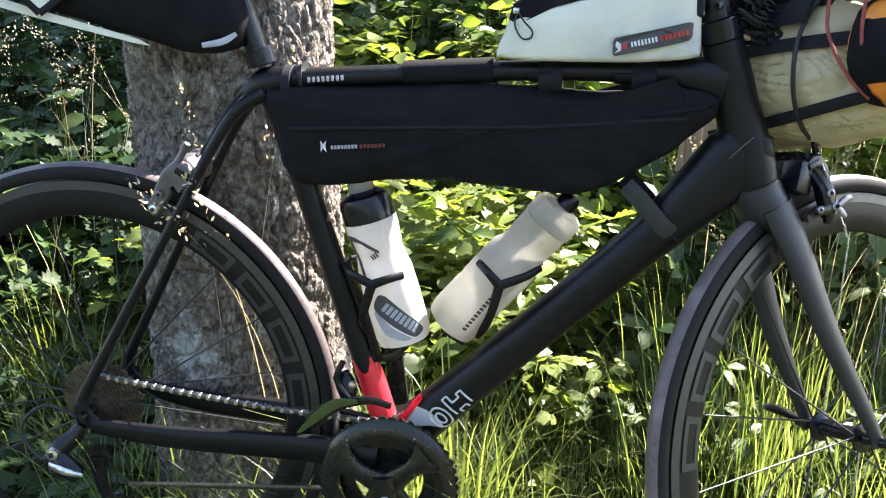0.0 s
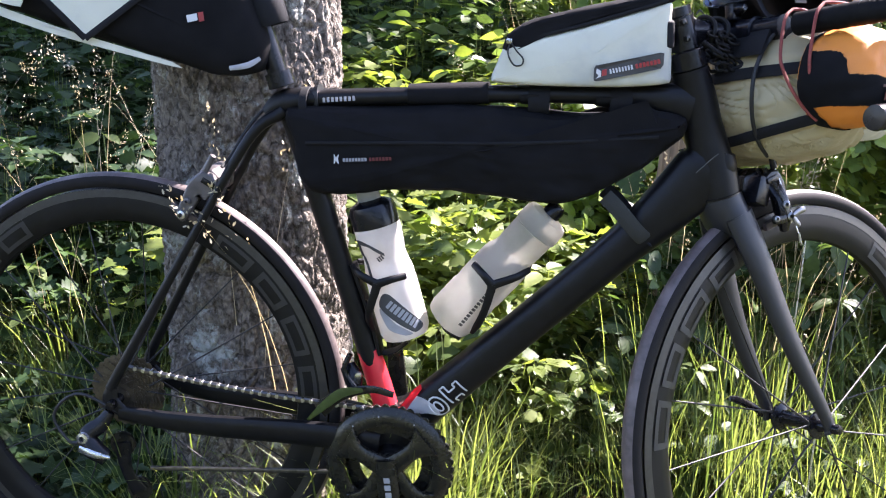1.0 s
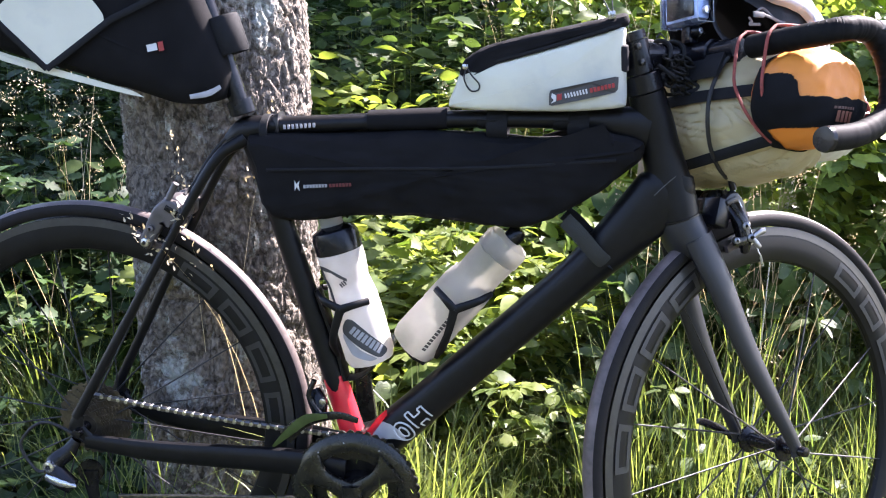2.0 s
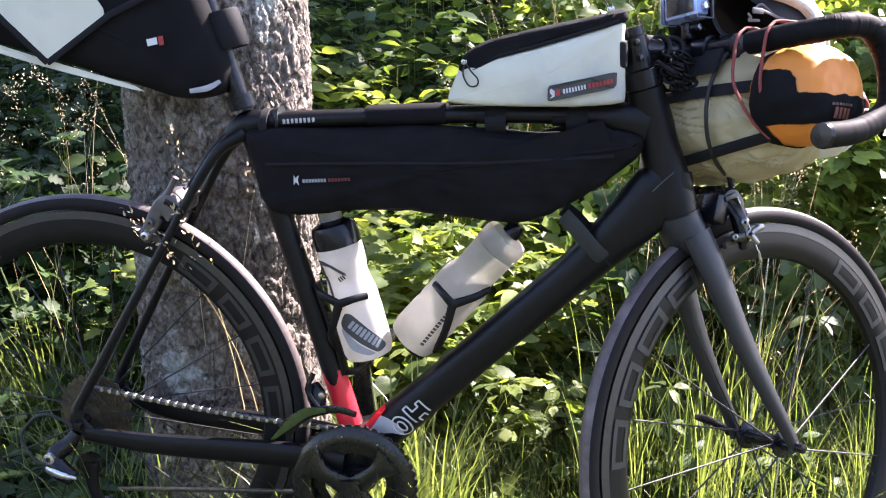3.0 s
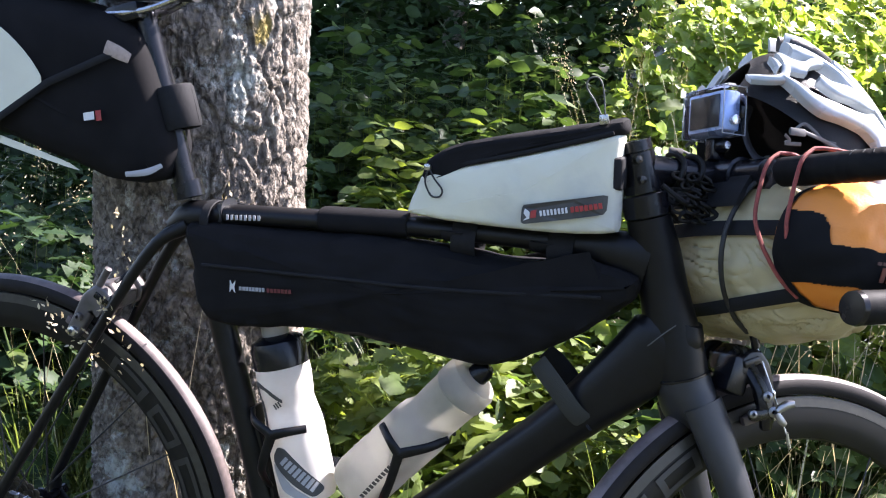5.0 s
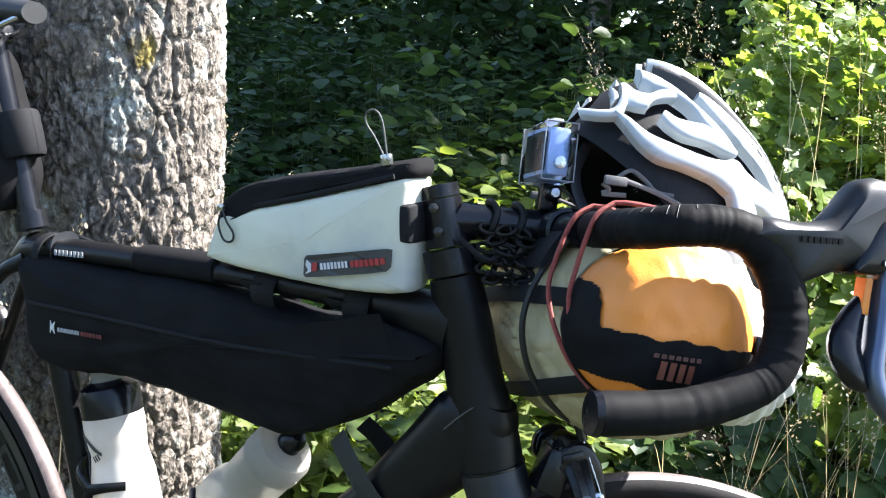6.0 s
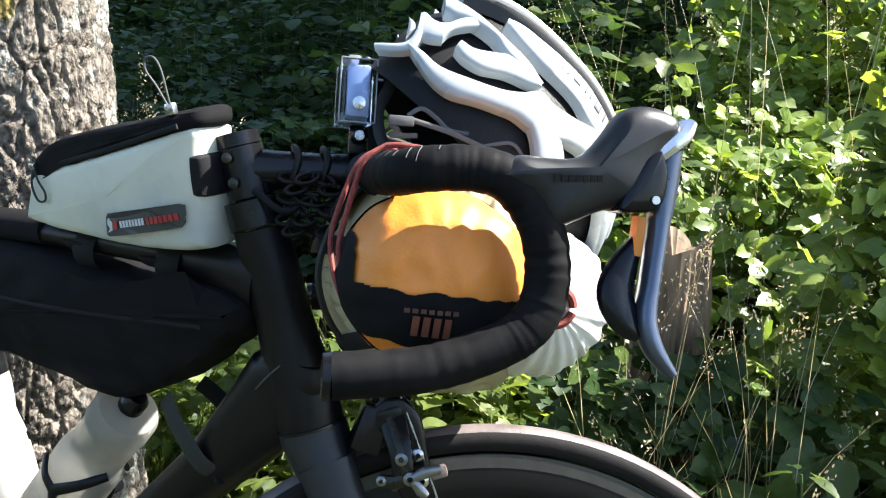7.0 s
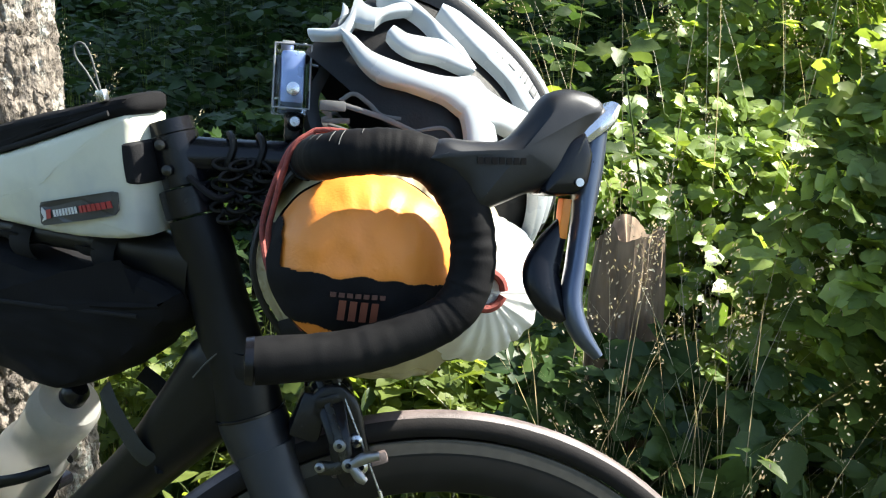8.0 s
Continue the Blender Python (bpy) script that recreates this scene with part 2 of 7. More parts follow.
def bark_material():
    m = bpy.data.materials.new("cracked_bark")
    m.use_nodes = True
    n, l = m.node_tree.nodes, m.node_tree.links
    b = n["Principled BSDF"]
    b.inputs["Roughness"].default_value = 0.9
    b.inputs["Specular IOR Level"].default_value = 0.2
    co = n.new("ShaderNodeTexCoord")
    mp = n.new("ShaderNodeMapping")
    mp.inputs["Scale"].default_value = (1, 1, 0.7)
    l.new(co.outputs["Object"], mp.inputs[0])
    warp = n.new("ShaderNodeTexNoise")
    warp.inputs["Scale"].default_value, warp.inputs["Detail"].default_value = 12, 7
    l.new(mp.outputs[0], warp.inputs["Vector"])
    add = n.new("ShaderNodeVectorMath")
    add.operation = "MULTIPLY_ADD"
    add.inputs[1].default_value = (0.085, 0.085, 0.085)
    l.new(warp.outputs[1], add.inputs[0])
    l.new(mp.outputs[0], add.inputs[2])
    cells = n.new("ShaderNodeTexVoronoi")
    cells.feature = "DISTANCE_TO_EDGE"
    cells.inputs["Scale"].default_value = 42
    l.new(add.outputs[0], cells.inputs["Vector"])
    rough = n.new("ShaderNodeTexNoise")
    rough.inputs["Scale"].default_value, rough.inputs["Detail"].default_value, rough.inputs["Roughness"].default_value = 55, 6, 0.7
    l.new(add.outputs[0], rough.inputs["Vector"])
    plates = n.new("ShaderNodeMath")
    plates.operation = "MULTIPLY_ADD"
    plates.inputs[1].default_value = 1.3
    l.new(cells.outputs[0], plates.inputs[0])
    l.new(rough.outputs[0], plates.inputs[2])
    grain = n.new("ShaderNodeTexNoise")
    grain.inputs["Scale"].default_value, grain.inputs["Detail"].default_value = 150, 9
    l.new(mp.outputs[0], grain.inputs["Vector"])
    ramp = n.new("ShaderNodeValToRGB")
    ramp.color_ramp.elements[0].color = (0.075, 0.064, 0.053, 1)
    ramp.color_ramp.elements[1].color = (0.235, 0.20, 0.165, 1)
    ramp.color_ramp.elements[0].position, ramp.color_ramp.elements[1].position = 0.3, 0.72
    l.new(grain.outputs[0], ramp.inputs[0])
    crack = n.new("ShaderNodeMapRange")
    crack.inputs["From Min"].default_value, crack.inputs["From Max"].default_value = 0.45, 0.60
    crack.inputs["To Min"].default_value = 0.55
    l.new(plates.outputs[0], crack.inputs[0])
    mul = n.new("ShaderNodeMix")
    mul.data_type, mul.blend_type = "RGBA", "MULTIPLY"
    mul.inputs[0].default_value = 1
    l.new(ramp.outputs[0], mul.inputs[6])
    l.new(crack.outputs[0], mul.inputs[7])
    lich = n.new("ShaderNodeTexNoise")
    lich.inputs["Scale"].default_value, lich.inputs["Detail"].default_value, lich.inputs["Roughness"].default_value = 9, 12, 0.78
    l.new(co.outputs["Object"], lich.inputs["Vector"])
    cut = n.new("ShaderNodeMapRange")
    cut.inputs["From Min"].default_value, cut.inputs["From Max"].default_value = 0.53, 0.60
    cut.inputs["To Max"].default_value = 0.85
    l.new(lich.outputs[0], cut.inputs[0])
    m2 = n.new("ShaderNodeMix")
    m2.data_type = "RGBA"
    l.new(cut.outputs[0], m2.inputs[0])
    l.new(mul.outputs[2], m2.inputs[6])
    m2.inputs[7].default_value = (0.36, 0.375, 0.34, 1)
    moss = n.new("ShaderNodeTexNoise")
    moss.inputs["Scale"].default_value, moss.inputs["Detail"].default_value = 9, 7
    l.new(mp.outputs[0], moss.inputs["Vector"])
    mc = n.new("ShaderNodeMapRange")
    mc.inputs["From Min"].default_value, mc.inputs["From Max"].default_value = 0.675, 0.72
    l.new(moss.outputs[0], mc.inputs[0])
    m3 = n.new("ShaderNodeMix")
    m3.data_type = "RGBA"
    l.new(mc.outputs[0], m3.inputs[0])
    l.new(m2.outputs[2], m3.inputs[6])
    m3.inputs[7].default_value = (0.17, 0.13, 0.04, 1)
    l.new(m3.outputs[2], b.inputs["Base Color"])
    hgt = n.new("ShaderNodeMath")
    hgt.operation = "MULTIPLY_ADD"
    l.new(grain.outputs[0], hgt.inputs[0])
    hgt.inputs[1].default_value = 1.1
    l.new(crack.outputs[0], hgt.inputs[2])
    bp = n.new("ShaderNodeBump")
    bp.inputs["Strength"].default_value, bp.inputs["Distance"].default_value = 1.0, 0.006
    l.new(hgt.outputs[0], bp.inputs["Height"])
    l.new(bp.outputs[0], b.inputs["Normal"])
    return m


BARK = bark_material()


# ---- mesh helpers ----
def part(name, bm, mat, parent=None, label="", smooth=True, steer=False):
    """Links a bmesh, given in world places, as one mesh object under a thing or a part."""
    if steer:
        bm.transform(STEER)
    bmesh.ops.recalc_face_normals(bm, faces=bm.faces)
    me = bpy.data.meshes.new(name)
    bm.to_mesh(me)
    bm.free()
    me.materials.append(mat)
    if smooth:
        me.shade_smooth()
        me.set_sharp_from_angle(angle=radians(38))
    ob = new(name, me)
    if parent is not None:
        ob.parent = parent
        if parent.type == "EMPTY":
            ob.matrix_parent_inverse = Matrix.Translation(parent.location).inverted()
    return tagged(ob, label)


def thing(name, at, label, category, group=""):
    ob = new(name)
    ob.location = at
    ob.empty_display_size = 0.05
    return tagged(ob, label, category, group)


def curve_points(pts, n):
    """n points on a Catmull-Rom curve through pts."""
    p = [Vector(q) for q in pts]
    p = [2 * p[0] - p[1], *p, 2 * p[-1] - p[-2]]
    out = []
    for k in range(n):
        s = k / (n - 1) * (len(p) - 3)
        i = min(int(s), len(p) - 4)
        t = s - i
        a, b, c, d = p[i : i + 4]
        out.append(0.5 * (2 * b + (c - a) * t + (2 * a - 5 * b + 4 * c - d) * t * t + (3 * b - a - 3 * c + d) * t**3))
    return out


def sweep(bm, pts, rad, seg=10, up=(0, 1, 0), cap=True, power=1.0):
    """A tube along pts. rad: a radius, or one for each point, or pairs (across the up direction's side, along up)."""
    pts = [Vector(p) for p in pts]
    rads = rad if isinstance(rad, (list, tuple)) and len(rad) == len(pts) else [rad] * len(pts)
    ref = Vector(up)
    rings = []
    for i, p in enumerate(pts):
        d = (pts[min(i + 1, len(pts) - 1)] - pts[max(i - 1, 0)]).normalized()
        ref = (ref - d * ref.dot(d)).normalized()
        side = d.cross(ref)
        a, b = rads[i] if isinstance(rads[i], (list, tuple)) else (rads[i], rads[i])
        ring = []
        for k in range(seg):
            w = 2 * math.pi * k / seg
            c, s = math.cos(w), math.sin(w)
            c, s = math.copysign(abs(c) ** power, c), math.copysign(abs(s) ** power, s)
            ring.append(bm.verts.new(p + side * (a * c) + ref * (b * s)))
        rings.append(ring)
    for r0, r1 in zip(rings, rings[1:]):
        for k in range(seg):
            bm.faces.new((r0[k], r0[(k + 1) % seg], r1[(k + 1) % seg], r1[k]))
    if cap:
        bm.faces.new(rings[0][::-1])
        bm.faces.new(rings[-1])
    return bm


def tube(pts, rad, seg=10, up=(0, 1, 0), n=0, power=1.0):
    if n:
        if isinstance(rad, (list, tuple)) and len(rad) == len(pts):
            pair = [r if isinstance(r, (list, tuple)) else (r, r) for r in rad]
            rr = curve_points([(a, b, 0) for a, b in pair], n)
            rad = [(max(v[0], 1e-4), max(v[1], 1e-4)) for v in rr]
        pts = curve_points(pts, n)
    return sweep(bmesh.new(), pts, rad, seg, up, True, power)


def lathe(profile, origin, axis=(0, 0, 1), seg=32, closed=False):
    """Turns (radius, height) pairs round an axis through origin."""
    bm = bmesh.new()
    q = Vector((0, 0, 1)).rotation_difference(Vector(axis)).to_matrix()
    rings = []
    for r, h in profile:
        rings.append([bm.verts.new(Vector(origin) + q @ Vector((r * math.cos(2 * math.pi * k / seg), r * math.sin(2 * math.pi * k / seg), h))) for k in range(seg)])
    pairs = list(zip(rings, rings[1:])) + ([(rings[-1], rings[0])] if closed else [])
    for a, b in pairs:
        for k in range(seg):
            bm.faces.new((a[k], a[(k + 1) % seg], b[(k + 1) % seg], b[k]))
    if not closed:
        bm.faces.new(rings[0][::-1])
        bm.faces.new(rings[-1])
    return bm


def block(size, m, bevel=0.002, seg=2):
    bm = bmesh.new()
    bmesh.ops.create_cube(bm, size=1.0)
    bm.transform(Matrix.Diagonal((*size, 1)))
    if bevel:
        bmesh.ops.bevel(bm, geom=bm.edges[:], offset=bevel, segments=seg, affect="EDGES", profile=0.6)
    bm.transform(m)
    return bm


def join(*bms):
    """Several pieces of one part in one bmesh."""
    out = bmesh.new()
    for b in bms:
        me = bpy.data.meshes.new("tmp")
        b.to_mesh(me)
        b.free()
        out.from_mesh(me)
        bpy.data.meshes.remove(me)
    return out


def resample(outline, n):
    """n points evenly along a closed polygon in the plane, corners softened by a curve."""
    p = [Vector((*q, 0)) for q in outline]
    fine = []
    k = len(p)
    for i in range(k):
        a, b, c, d = p[i - 1], p[i], p[(i + 1) % k], p[(i + 2) % k]
        for s in range(12):
            t = s / 12
            soft = 0.5 * (2 * b + (c - a) * t + (2 * a - 5 * b + 4 * c - d) * t * t + (3 * b - a - 3 * c + d) * t**3)
            fine.append(soft.lerp(b.lerp(c, t), 0.45))
    length = [0.0]
    for a, b in zip(fine, fine[1:] + fine[:1]):
        length.append(length[-1] + (b - a).length)
    out, j = [], 0
    for i in range(n):
        want = length[-1] * i / n
        while length[j + 1] < want:
            j += 1
        t = (want - length[j]) / max(length[j + 1] - length[j], 1e-9)
        out.append(fine[j].lerp(fine[(j + 1) % len(fine)], t).xy)
    return out


def pillow(outline, half, n=72, y=0.0, round_=0.012, belly=1.15, rings=7, near_only=False):
    """A stuffed panel with a side outline (x, z): rounded seams and a gently bellied face, half as thick as given on either side of y."""
    o = resample(outline, n)
    c = sum(o, Vector((0, 0))) / n
    steps = [(0.0, 0.35), (0.15, 0.72), (0.5, 0.93), (1.0, 1.0)]
    levels = [(round_ * s, 0.0, half * f) for s, f in steps]
    for i in range(1, rings):
        t = i / rings
        levels.append((round_, t, half * (1 + (belly - 1) * math.sin(t * math.pi / 2))))
    bm = bmesh.new()

    def ring(inset, pull, h, sign):
        vs = []
        for i in range(n):
            a, b = o[i - 1], o[(i + 1) % n]
            e = (b - a).normalized()
            inward = Vector((-e.y, e.x))
            if inward.dot(c - o[i]) < 0:
                inward = -inward
            q = (o[i] + inward * inset).lerp(c, pull)
            vs.append(bm.verts.new((q.x, y + sign * h, q.y)))
        return vs

    def skin(a, b):
        for k in range(n):
            bm.faces.new((a[k], a[(k + 1) % n], b[(k + 1) % n], b[k]))

    ends = []
    for sign in (-1, 1):
        rs = [ring(i, p, h, sign) for i, p, h in levels]
        for a, b in zip(rs, rs[1:]):
            skin(a, b)
        mid = bm.verts.new((c.x, y + sign * half * belly, c.y))
        for k in range(n):
            bm.faces.new((rs[-1][k], rs[-1][(k + 1) % n], mid))
        ends.append(rs[0])
    skin(ends[0], ends[1])
    return bm


def crease(bm, amp, scale=25.0, stretch=(1, 1, 1), seed=0.0):
    """Pushes a skin in and out along its normals with layered noise, as cloth folds."""
    bm.normal_update()
    moves = []
    for v in bm.verts:
        q = Vector((v.co.x * stretch[0], v.co.y * stretch[1], v.co.z * stretch[2])) * scale + Vector((seed, seed * 0.7, 0))
        moves.append(v.normal * amp * (noise.noise(q) + 0.5 * noise.noise(q * 2.3)))
    for v, m in zip(bm.verts, moves):
        v.co += m
    return bm


def soften(bm, times):
    """Rounds a mesh off."""
    for _ in range(times):
        bmesh.ops.smooth_vert(bm, verts=bm.verts, factor=0.5, use_axis_x=True, use_axis_y=True, use_axis_z=True)
    return bm


def sheet(outline, y, thick=0.0012, slope=None):
    """A thin flat patch with an (x, z) outline, its outer face towards -y. slope: y as a function of (x, z)."""
    bm = bmesh.new()
    f = slope or (lambda x, z: y)
    a = [bm.verts.new((x, f(x, z), z)) for x, z in outline]
    b = [bm.verts.new((x, f(x, z) + thick, z)) for x, z in outline]
    bm.faces.new(a)
    bm.faces.new(b[::-1])
    k = len(outline)
    for i in range(k):
        bm.faces.new((a[i], a[(i + 1) % k], b[(i + 1) % k], b[i]))
    return bm


def strip_rect(x0, z0, x1, z1, wide):
    """The (x, z) corners of a bar from one point to another."""
    d = Vector((x1 - x0, z1 - z0)).normalized()
    s = Vector((-d.y, d.x)) * wide / 2
    return [(x0 - s.x, z0 - s.y), (x1 - s.x, z1 - s.y), (x1 + s.x, z1 + s.y), (x0 + s.x, z0 + s.y)]


def lettering(parent, mat, start, end, tall, count, y, name="lettering", steer=False, gap=0.3, slope=None):
    """A row of plain bars in place of a maker's name."""
    bms = []
    for i in range(count):
        a, b = (i + gap / 2) / count, (i + 1 - gap / 2) / count
        p = [s + (e - s) * a for s, e in zip(start, end)]
        q = [s + (e - s) * b for s, e in zip(start, end)]
        bms.append(sheet(strip_rect(*p, *q, tall), y, 0.0008, slope))
    return part(name, join(*bms), mat, parent, smooth=False, steer=steer)


# ---- ground ----
def rise(x, y):
    """Height of the woodland floor: level under the wheels, rising a little behind the tree."""
    bank = 0.14 * min(max((y - 0.3) / 2.5, 0), 1)
    bumps = 0.02 * noise.noise(Vector((x * 2.2, y * 2.2, 0.3))) * min(max(abs(y) * 3 - 0.3, 0), 1)
    return bank + bumps


def build_ground():
    near = np.linspace(-3, 4, 90)
    far = np.geomspace(4.3, 300, 26)
    xs = np.concatenate([-far[::-1] + 1, near, far])
    ys = np.concatenate([-far[::-1] + 1, np.linspace(-3, 4, 90), far])
    verts = [(x, y, rise(x, y)) for y in ys for x in xs]
    w = len(xs)
    faces = [(j * w + i, j * w + i + 1, (j + 1) * w + i + 1, (j + 1) * w + i) for j in range(len(ys) - 1) for i in range(w - 1)]
    me = bpy.data.meshes.new("ground")
    me.from_pydata(verts, [], faces)
    me.materials.append(SOIL)
    me.shade_smooth()
    tagged(new("ground", me), "dark woodland soil with leaf litter under grass", "ground", kind="structure")


build_ground()


# ---- the tree that the bicycle leans on ----
TRUNK = Vector((0.138, 0.240, 0.0))


def trunk_mesh(base, height, r0, r1, seg=420, rows=760, lean=(0.0, 0.0), relief=0.0068):
    """A tapered trunk with a root flare and bark plates split by deep cracks."""
    verts, faces = [], []
    for j in range(rows + 1):
        s = j / rows
        z = height * s**1.15
        r = r0 + (r1 - r0) * s + 0.055 * math.exp(-z / 0.09) + 0.010 * math.exp(-z / 0.4)
        for k in range(seg):
            a = 2 * math.pi * k / seg
            c, sn = math.cos(a), math.sin(a)
            lobes = 1 + 0.035 * noise.noise(Vector((c * 1.3, sn * 1.3, z * 0.9))) + 0.25 * math.exp(-z / 0.1) * noise.noise(Vector((c * 2, sn * 2, 3)))
            q = Vector((c * 0.15, sn * 0.15, z))
            q += 0.010 * Vector((noise.noise(q * 22), noise.noise(q * 22 + Vector((7, 0, 0))), 2.0 * noise.noise(q * 18 + Vector((0, 9, 0)))))
            q += 0.003 * Vector((noise.noise(q * 120), noise.noise(q * 120 + Vector((5, 0, 0))), noise.noise(q * 120 + Vector((0, 5, 0)))))
            d = noise.voronoi(Vector((q.x * 31, q.y * 31, q.z * 15)))[0]
            e = noise.voronoi(Vector((q.x * 105, q.y * 105, q.z * 75)))[0]
            plate, flake = min((d[1] - d[0]) / 0.17, 1.0), min((e[1] - e[0]) / 0.22, 1.0)
            h = relief * (plate ** 0.8 - 0.8) + 0.0030 * flake * plate + 0.0022 * noise.noise(q * 30) + 0.0028 * noise.noise(q * 120) + 0.0024 * noise.noise(q * 260)
            rr = r * lobes + h
            verts.append((base[0] + c * rr + lean[0] * z, base[1] + sn * rr + lean[1] * z, base[2] + z))
    for j in range(rows):
        for k in range(seg):
            faces.append((j * seg + k, j * seg + (k + 1) % seg, (j + 1) * seg + (k + 1) % seg, (j + 1) * seg + k))
    return verts, faces


def mesh_part(name, verts, faces, mat, parent=None, smooth=True, label="", kind=""):
    me = bpy.data.meshes.new(name)
    me.from_pydata(verts, [], faces)
    me.materials.append(mat)
    if smooth:
        me.shade_smooth()
    ob = new(name, me)
    if parent is not None:
        ob.parent = parent
        if parent.type == "EMPTY":
            ob.matrix_parent_inverse = Matrix.Translation(parent.location).inverted()
    return tagged(ob, label, kind=kind)


tree = thing("tree", TRUNK, "old tree with grey-brown cracked bark and lichen", "tree")
v, f = trunk_mesh((TRUNK.x, TRUNK.y, -0.03), 3.2, 0.152, 0.14, lean=(-0.012, 0.0))
mesh_part("trunk", v, f, BARK, tree)

# ---- the bicycle ----
AXIS_X, AXIS_Z, HEAD, TURN_LEFT = 0.8583, 0.67, radians(72.5), radians(40.9)
STEER = (Matrix.Translation((AXIS_X, 0, AXIS_Z)) @ Matrix.Rotation(TURN_LEFT, 4, Vector((-math.cos(HEAD), 0, math.sin(HEAD))))
         @ Matrix.Translation((-AXIS_X, 0, -AXIS_Z)))
REAR, BB, FRONT = Vector((0.005, 0, 0.331)), Vector((0.418, 0, 0.256)), Vector((1.020, 0, 0.340))


def axis_x(z):
    return AXIS_X - (z - AXIS_Z) / math.tan(HEAD)


bike = thing("bicycle", (0.5, 0, 0), "matte black carbon road bicycle with bags, leaning on the tree", "bicycle")


# frame
part("top_tube", tube([(0.262, 0, 0.779), (0.33, 0, 0.785), (0.55, 0, 0.797), (0.70, 0, 0.800), (0.77, 0, 0.797), (0.812, 0, 0.79)],
                      [(0.014, 0.016), (0.0115, 0.019), (0.0115, 0.02), (0.013, 0.021), (0.021, 0.022), (0.03, 0.022)], 20, n=30, power=0.75), CARBON, bike)
part("down_tube", tube([(0.425, 0, 0.296), (0.47, 0, 0.339), (0.6, 0, 0.4635), (0.73, 0, 0.5885), (0.79, 0, 0.651), (0.835, 0, 0.705), (0.845, 0, 0.735)],
                       [(0.033, 0.034), (0.029, 0.029), (0.0265, 0.026), (0.028, 0.026), (0.035, 0.027), (0.04, 0.026), (0.03, 0.02)], 24, n=34, power=0.72), CARBON, bike)
part("seat_tube", tube([(0.421, 0, 0.275), (0.40, 0, 0.343), (0.305, 0, 0.65), (0.262, 0, 0.785)],
                       [(0.026, 0.03), (0.018, 0.019), (0.0165, 0.015), (0.018, 0.016)], 20, n=24), CARBON, bike)
part("head_tube", tube([(axis_x(z), 0, z) for z in (0.672, 0.70, 0.76, 0.80, 0.836)], [(0.029, 0.029), (0.030, 0.027), (0.026, 0.022), (0.026, 0.0215), (0.023, 0.0225)], 24, n=20), CARBON, bike)
part("bottom_bracket", lathe([(0.001, -0.044), (0.022, -0.043), (0.026, -0.036), (0.027, 0.036), (0.022, 0.043), (0.001, 0.044)], BB, (0, 1, 0), 28), CARBON, bike)
part("bottom_bracket_shell", pillow([(0.368, 0.268), (0.384, 0.318), (0.425, 0.338), (0.468, 0.334), (0.466, 0.292), (0.442, 0.236), (0.400, 0.224), (0.374, 0.242)], 0.030, 60, 0, 0.012, 1.05, 4), CARBON, bike)
part("seat_joint", tube([(0.235, 0, 0.760), (0.262, 0, 0.775), (0.30, 0, 0.782)], [(0.012, 0.013), (0.02, 0.0175), (0.014, 0.018)], 16, n=12), CARBON, bike)
for s in (-1, 1):
    part("seat_stay", tube([(0.262, s * 0.012, 0.766), (0.215, s * 0.024, 0.728), (0.13, s * 0.042, 0.583), (0.0, s * 0.066, 0.352)],
                           [(0.010, 0.008), (0.0075, 0.008), (0.0065, 0.0075), (0.008, 0.006)], 12, n=26), CARBON, bike)
    part("chain_stay", tube([(0.40, s * 0.034, 0.283), (0.30, s * 0.045, 0.295), (0.12, s * 0.056, 0.301), (0.012, s * 0.066, 0.315)],
                            [(0.021, 0.012), (0.0195, 0.010), (0.016, 0.008), (0.011, 0.006)], 14, n=22, power=0.8), CARBON, bike)
    part("dropout", tube([(0.02, s * 0.066, 0.315), (0.0, s * 0.067, 0.333), (0.004, s * 0.066, 0.355)], [(0.010, 0.004), (0.013, 0.004), (0.008, 0.004)], 10, n=10), CARBON, bike)
part("red_panel", tube([(0.4155, -0.001, 0.292), (0.409, -0.001, 0.313), (0.3775, -0.001, 0.416)], [(0.0275, 0.0275), (0.0195, 0.0205), (0.0172, 0.0158)], 20, n=12), RED, bike, "red painted lower seat tube")



# painted numerals 0 and 1 on the down tube, drawn as outlined shapes that follow the tube
def on_down_tube(u, w):
    """u along the tube from the crank, w across it."""
    d, n = Vector((0.695, 0.719)), Vector((-0.719, 0.695))
    p = Vector((0.452, 0.322)) + d * (u + 0.009) + n * (w * 1.0 - 0.0085)
    return p.x, p.y


def dt_y(x, z):
    u = 0.695 * (x - 0.452) + 0.719 * (z - 0.322)
    w = abs(-0.719 * (x - 0.452) + 0.695 * (z - 0.322))
    ry, rx = np.interp(u, (-0.037, 0.025, 0.205), (0.034, 0.029, 0.026)), np.interp(u, (-0.037, 0.025, 0.205), (0.033, 0.029, 0.0265))
    return float(-ry * (1 - min(w / rx, 0.985) ** 2.78) ** 0.36 - 0.0016)


def numeral(loops, name):
    bms = []
    for loop in loops:
        q = [Vector((*on_down_tube(*p), 0)) for p in loop]
        for a, b in zip(q, q[1:]):
            for i in range(4):
                s, e = a.lerp(b, i / 4), a.lerp(b, (i + 1) / 4)
                bms.append(sheet(strip_rect(s.x, s.y, e.x, e.y, 0.0022), 0, 0.0012, lambda x, z: dt_y(x, z) - 0.0008))
    part(name, join(*bms), LABELWHITE, bike, smooth=False)


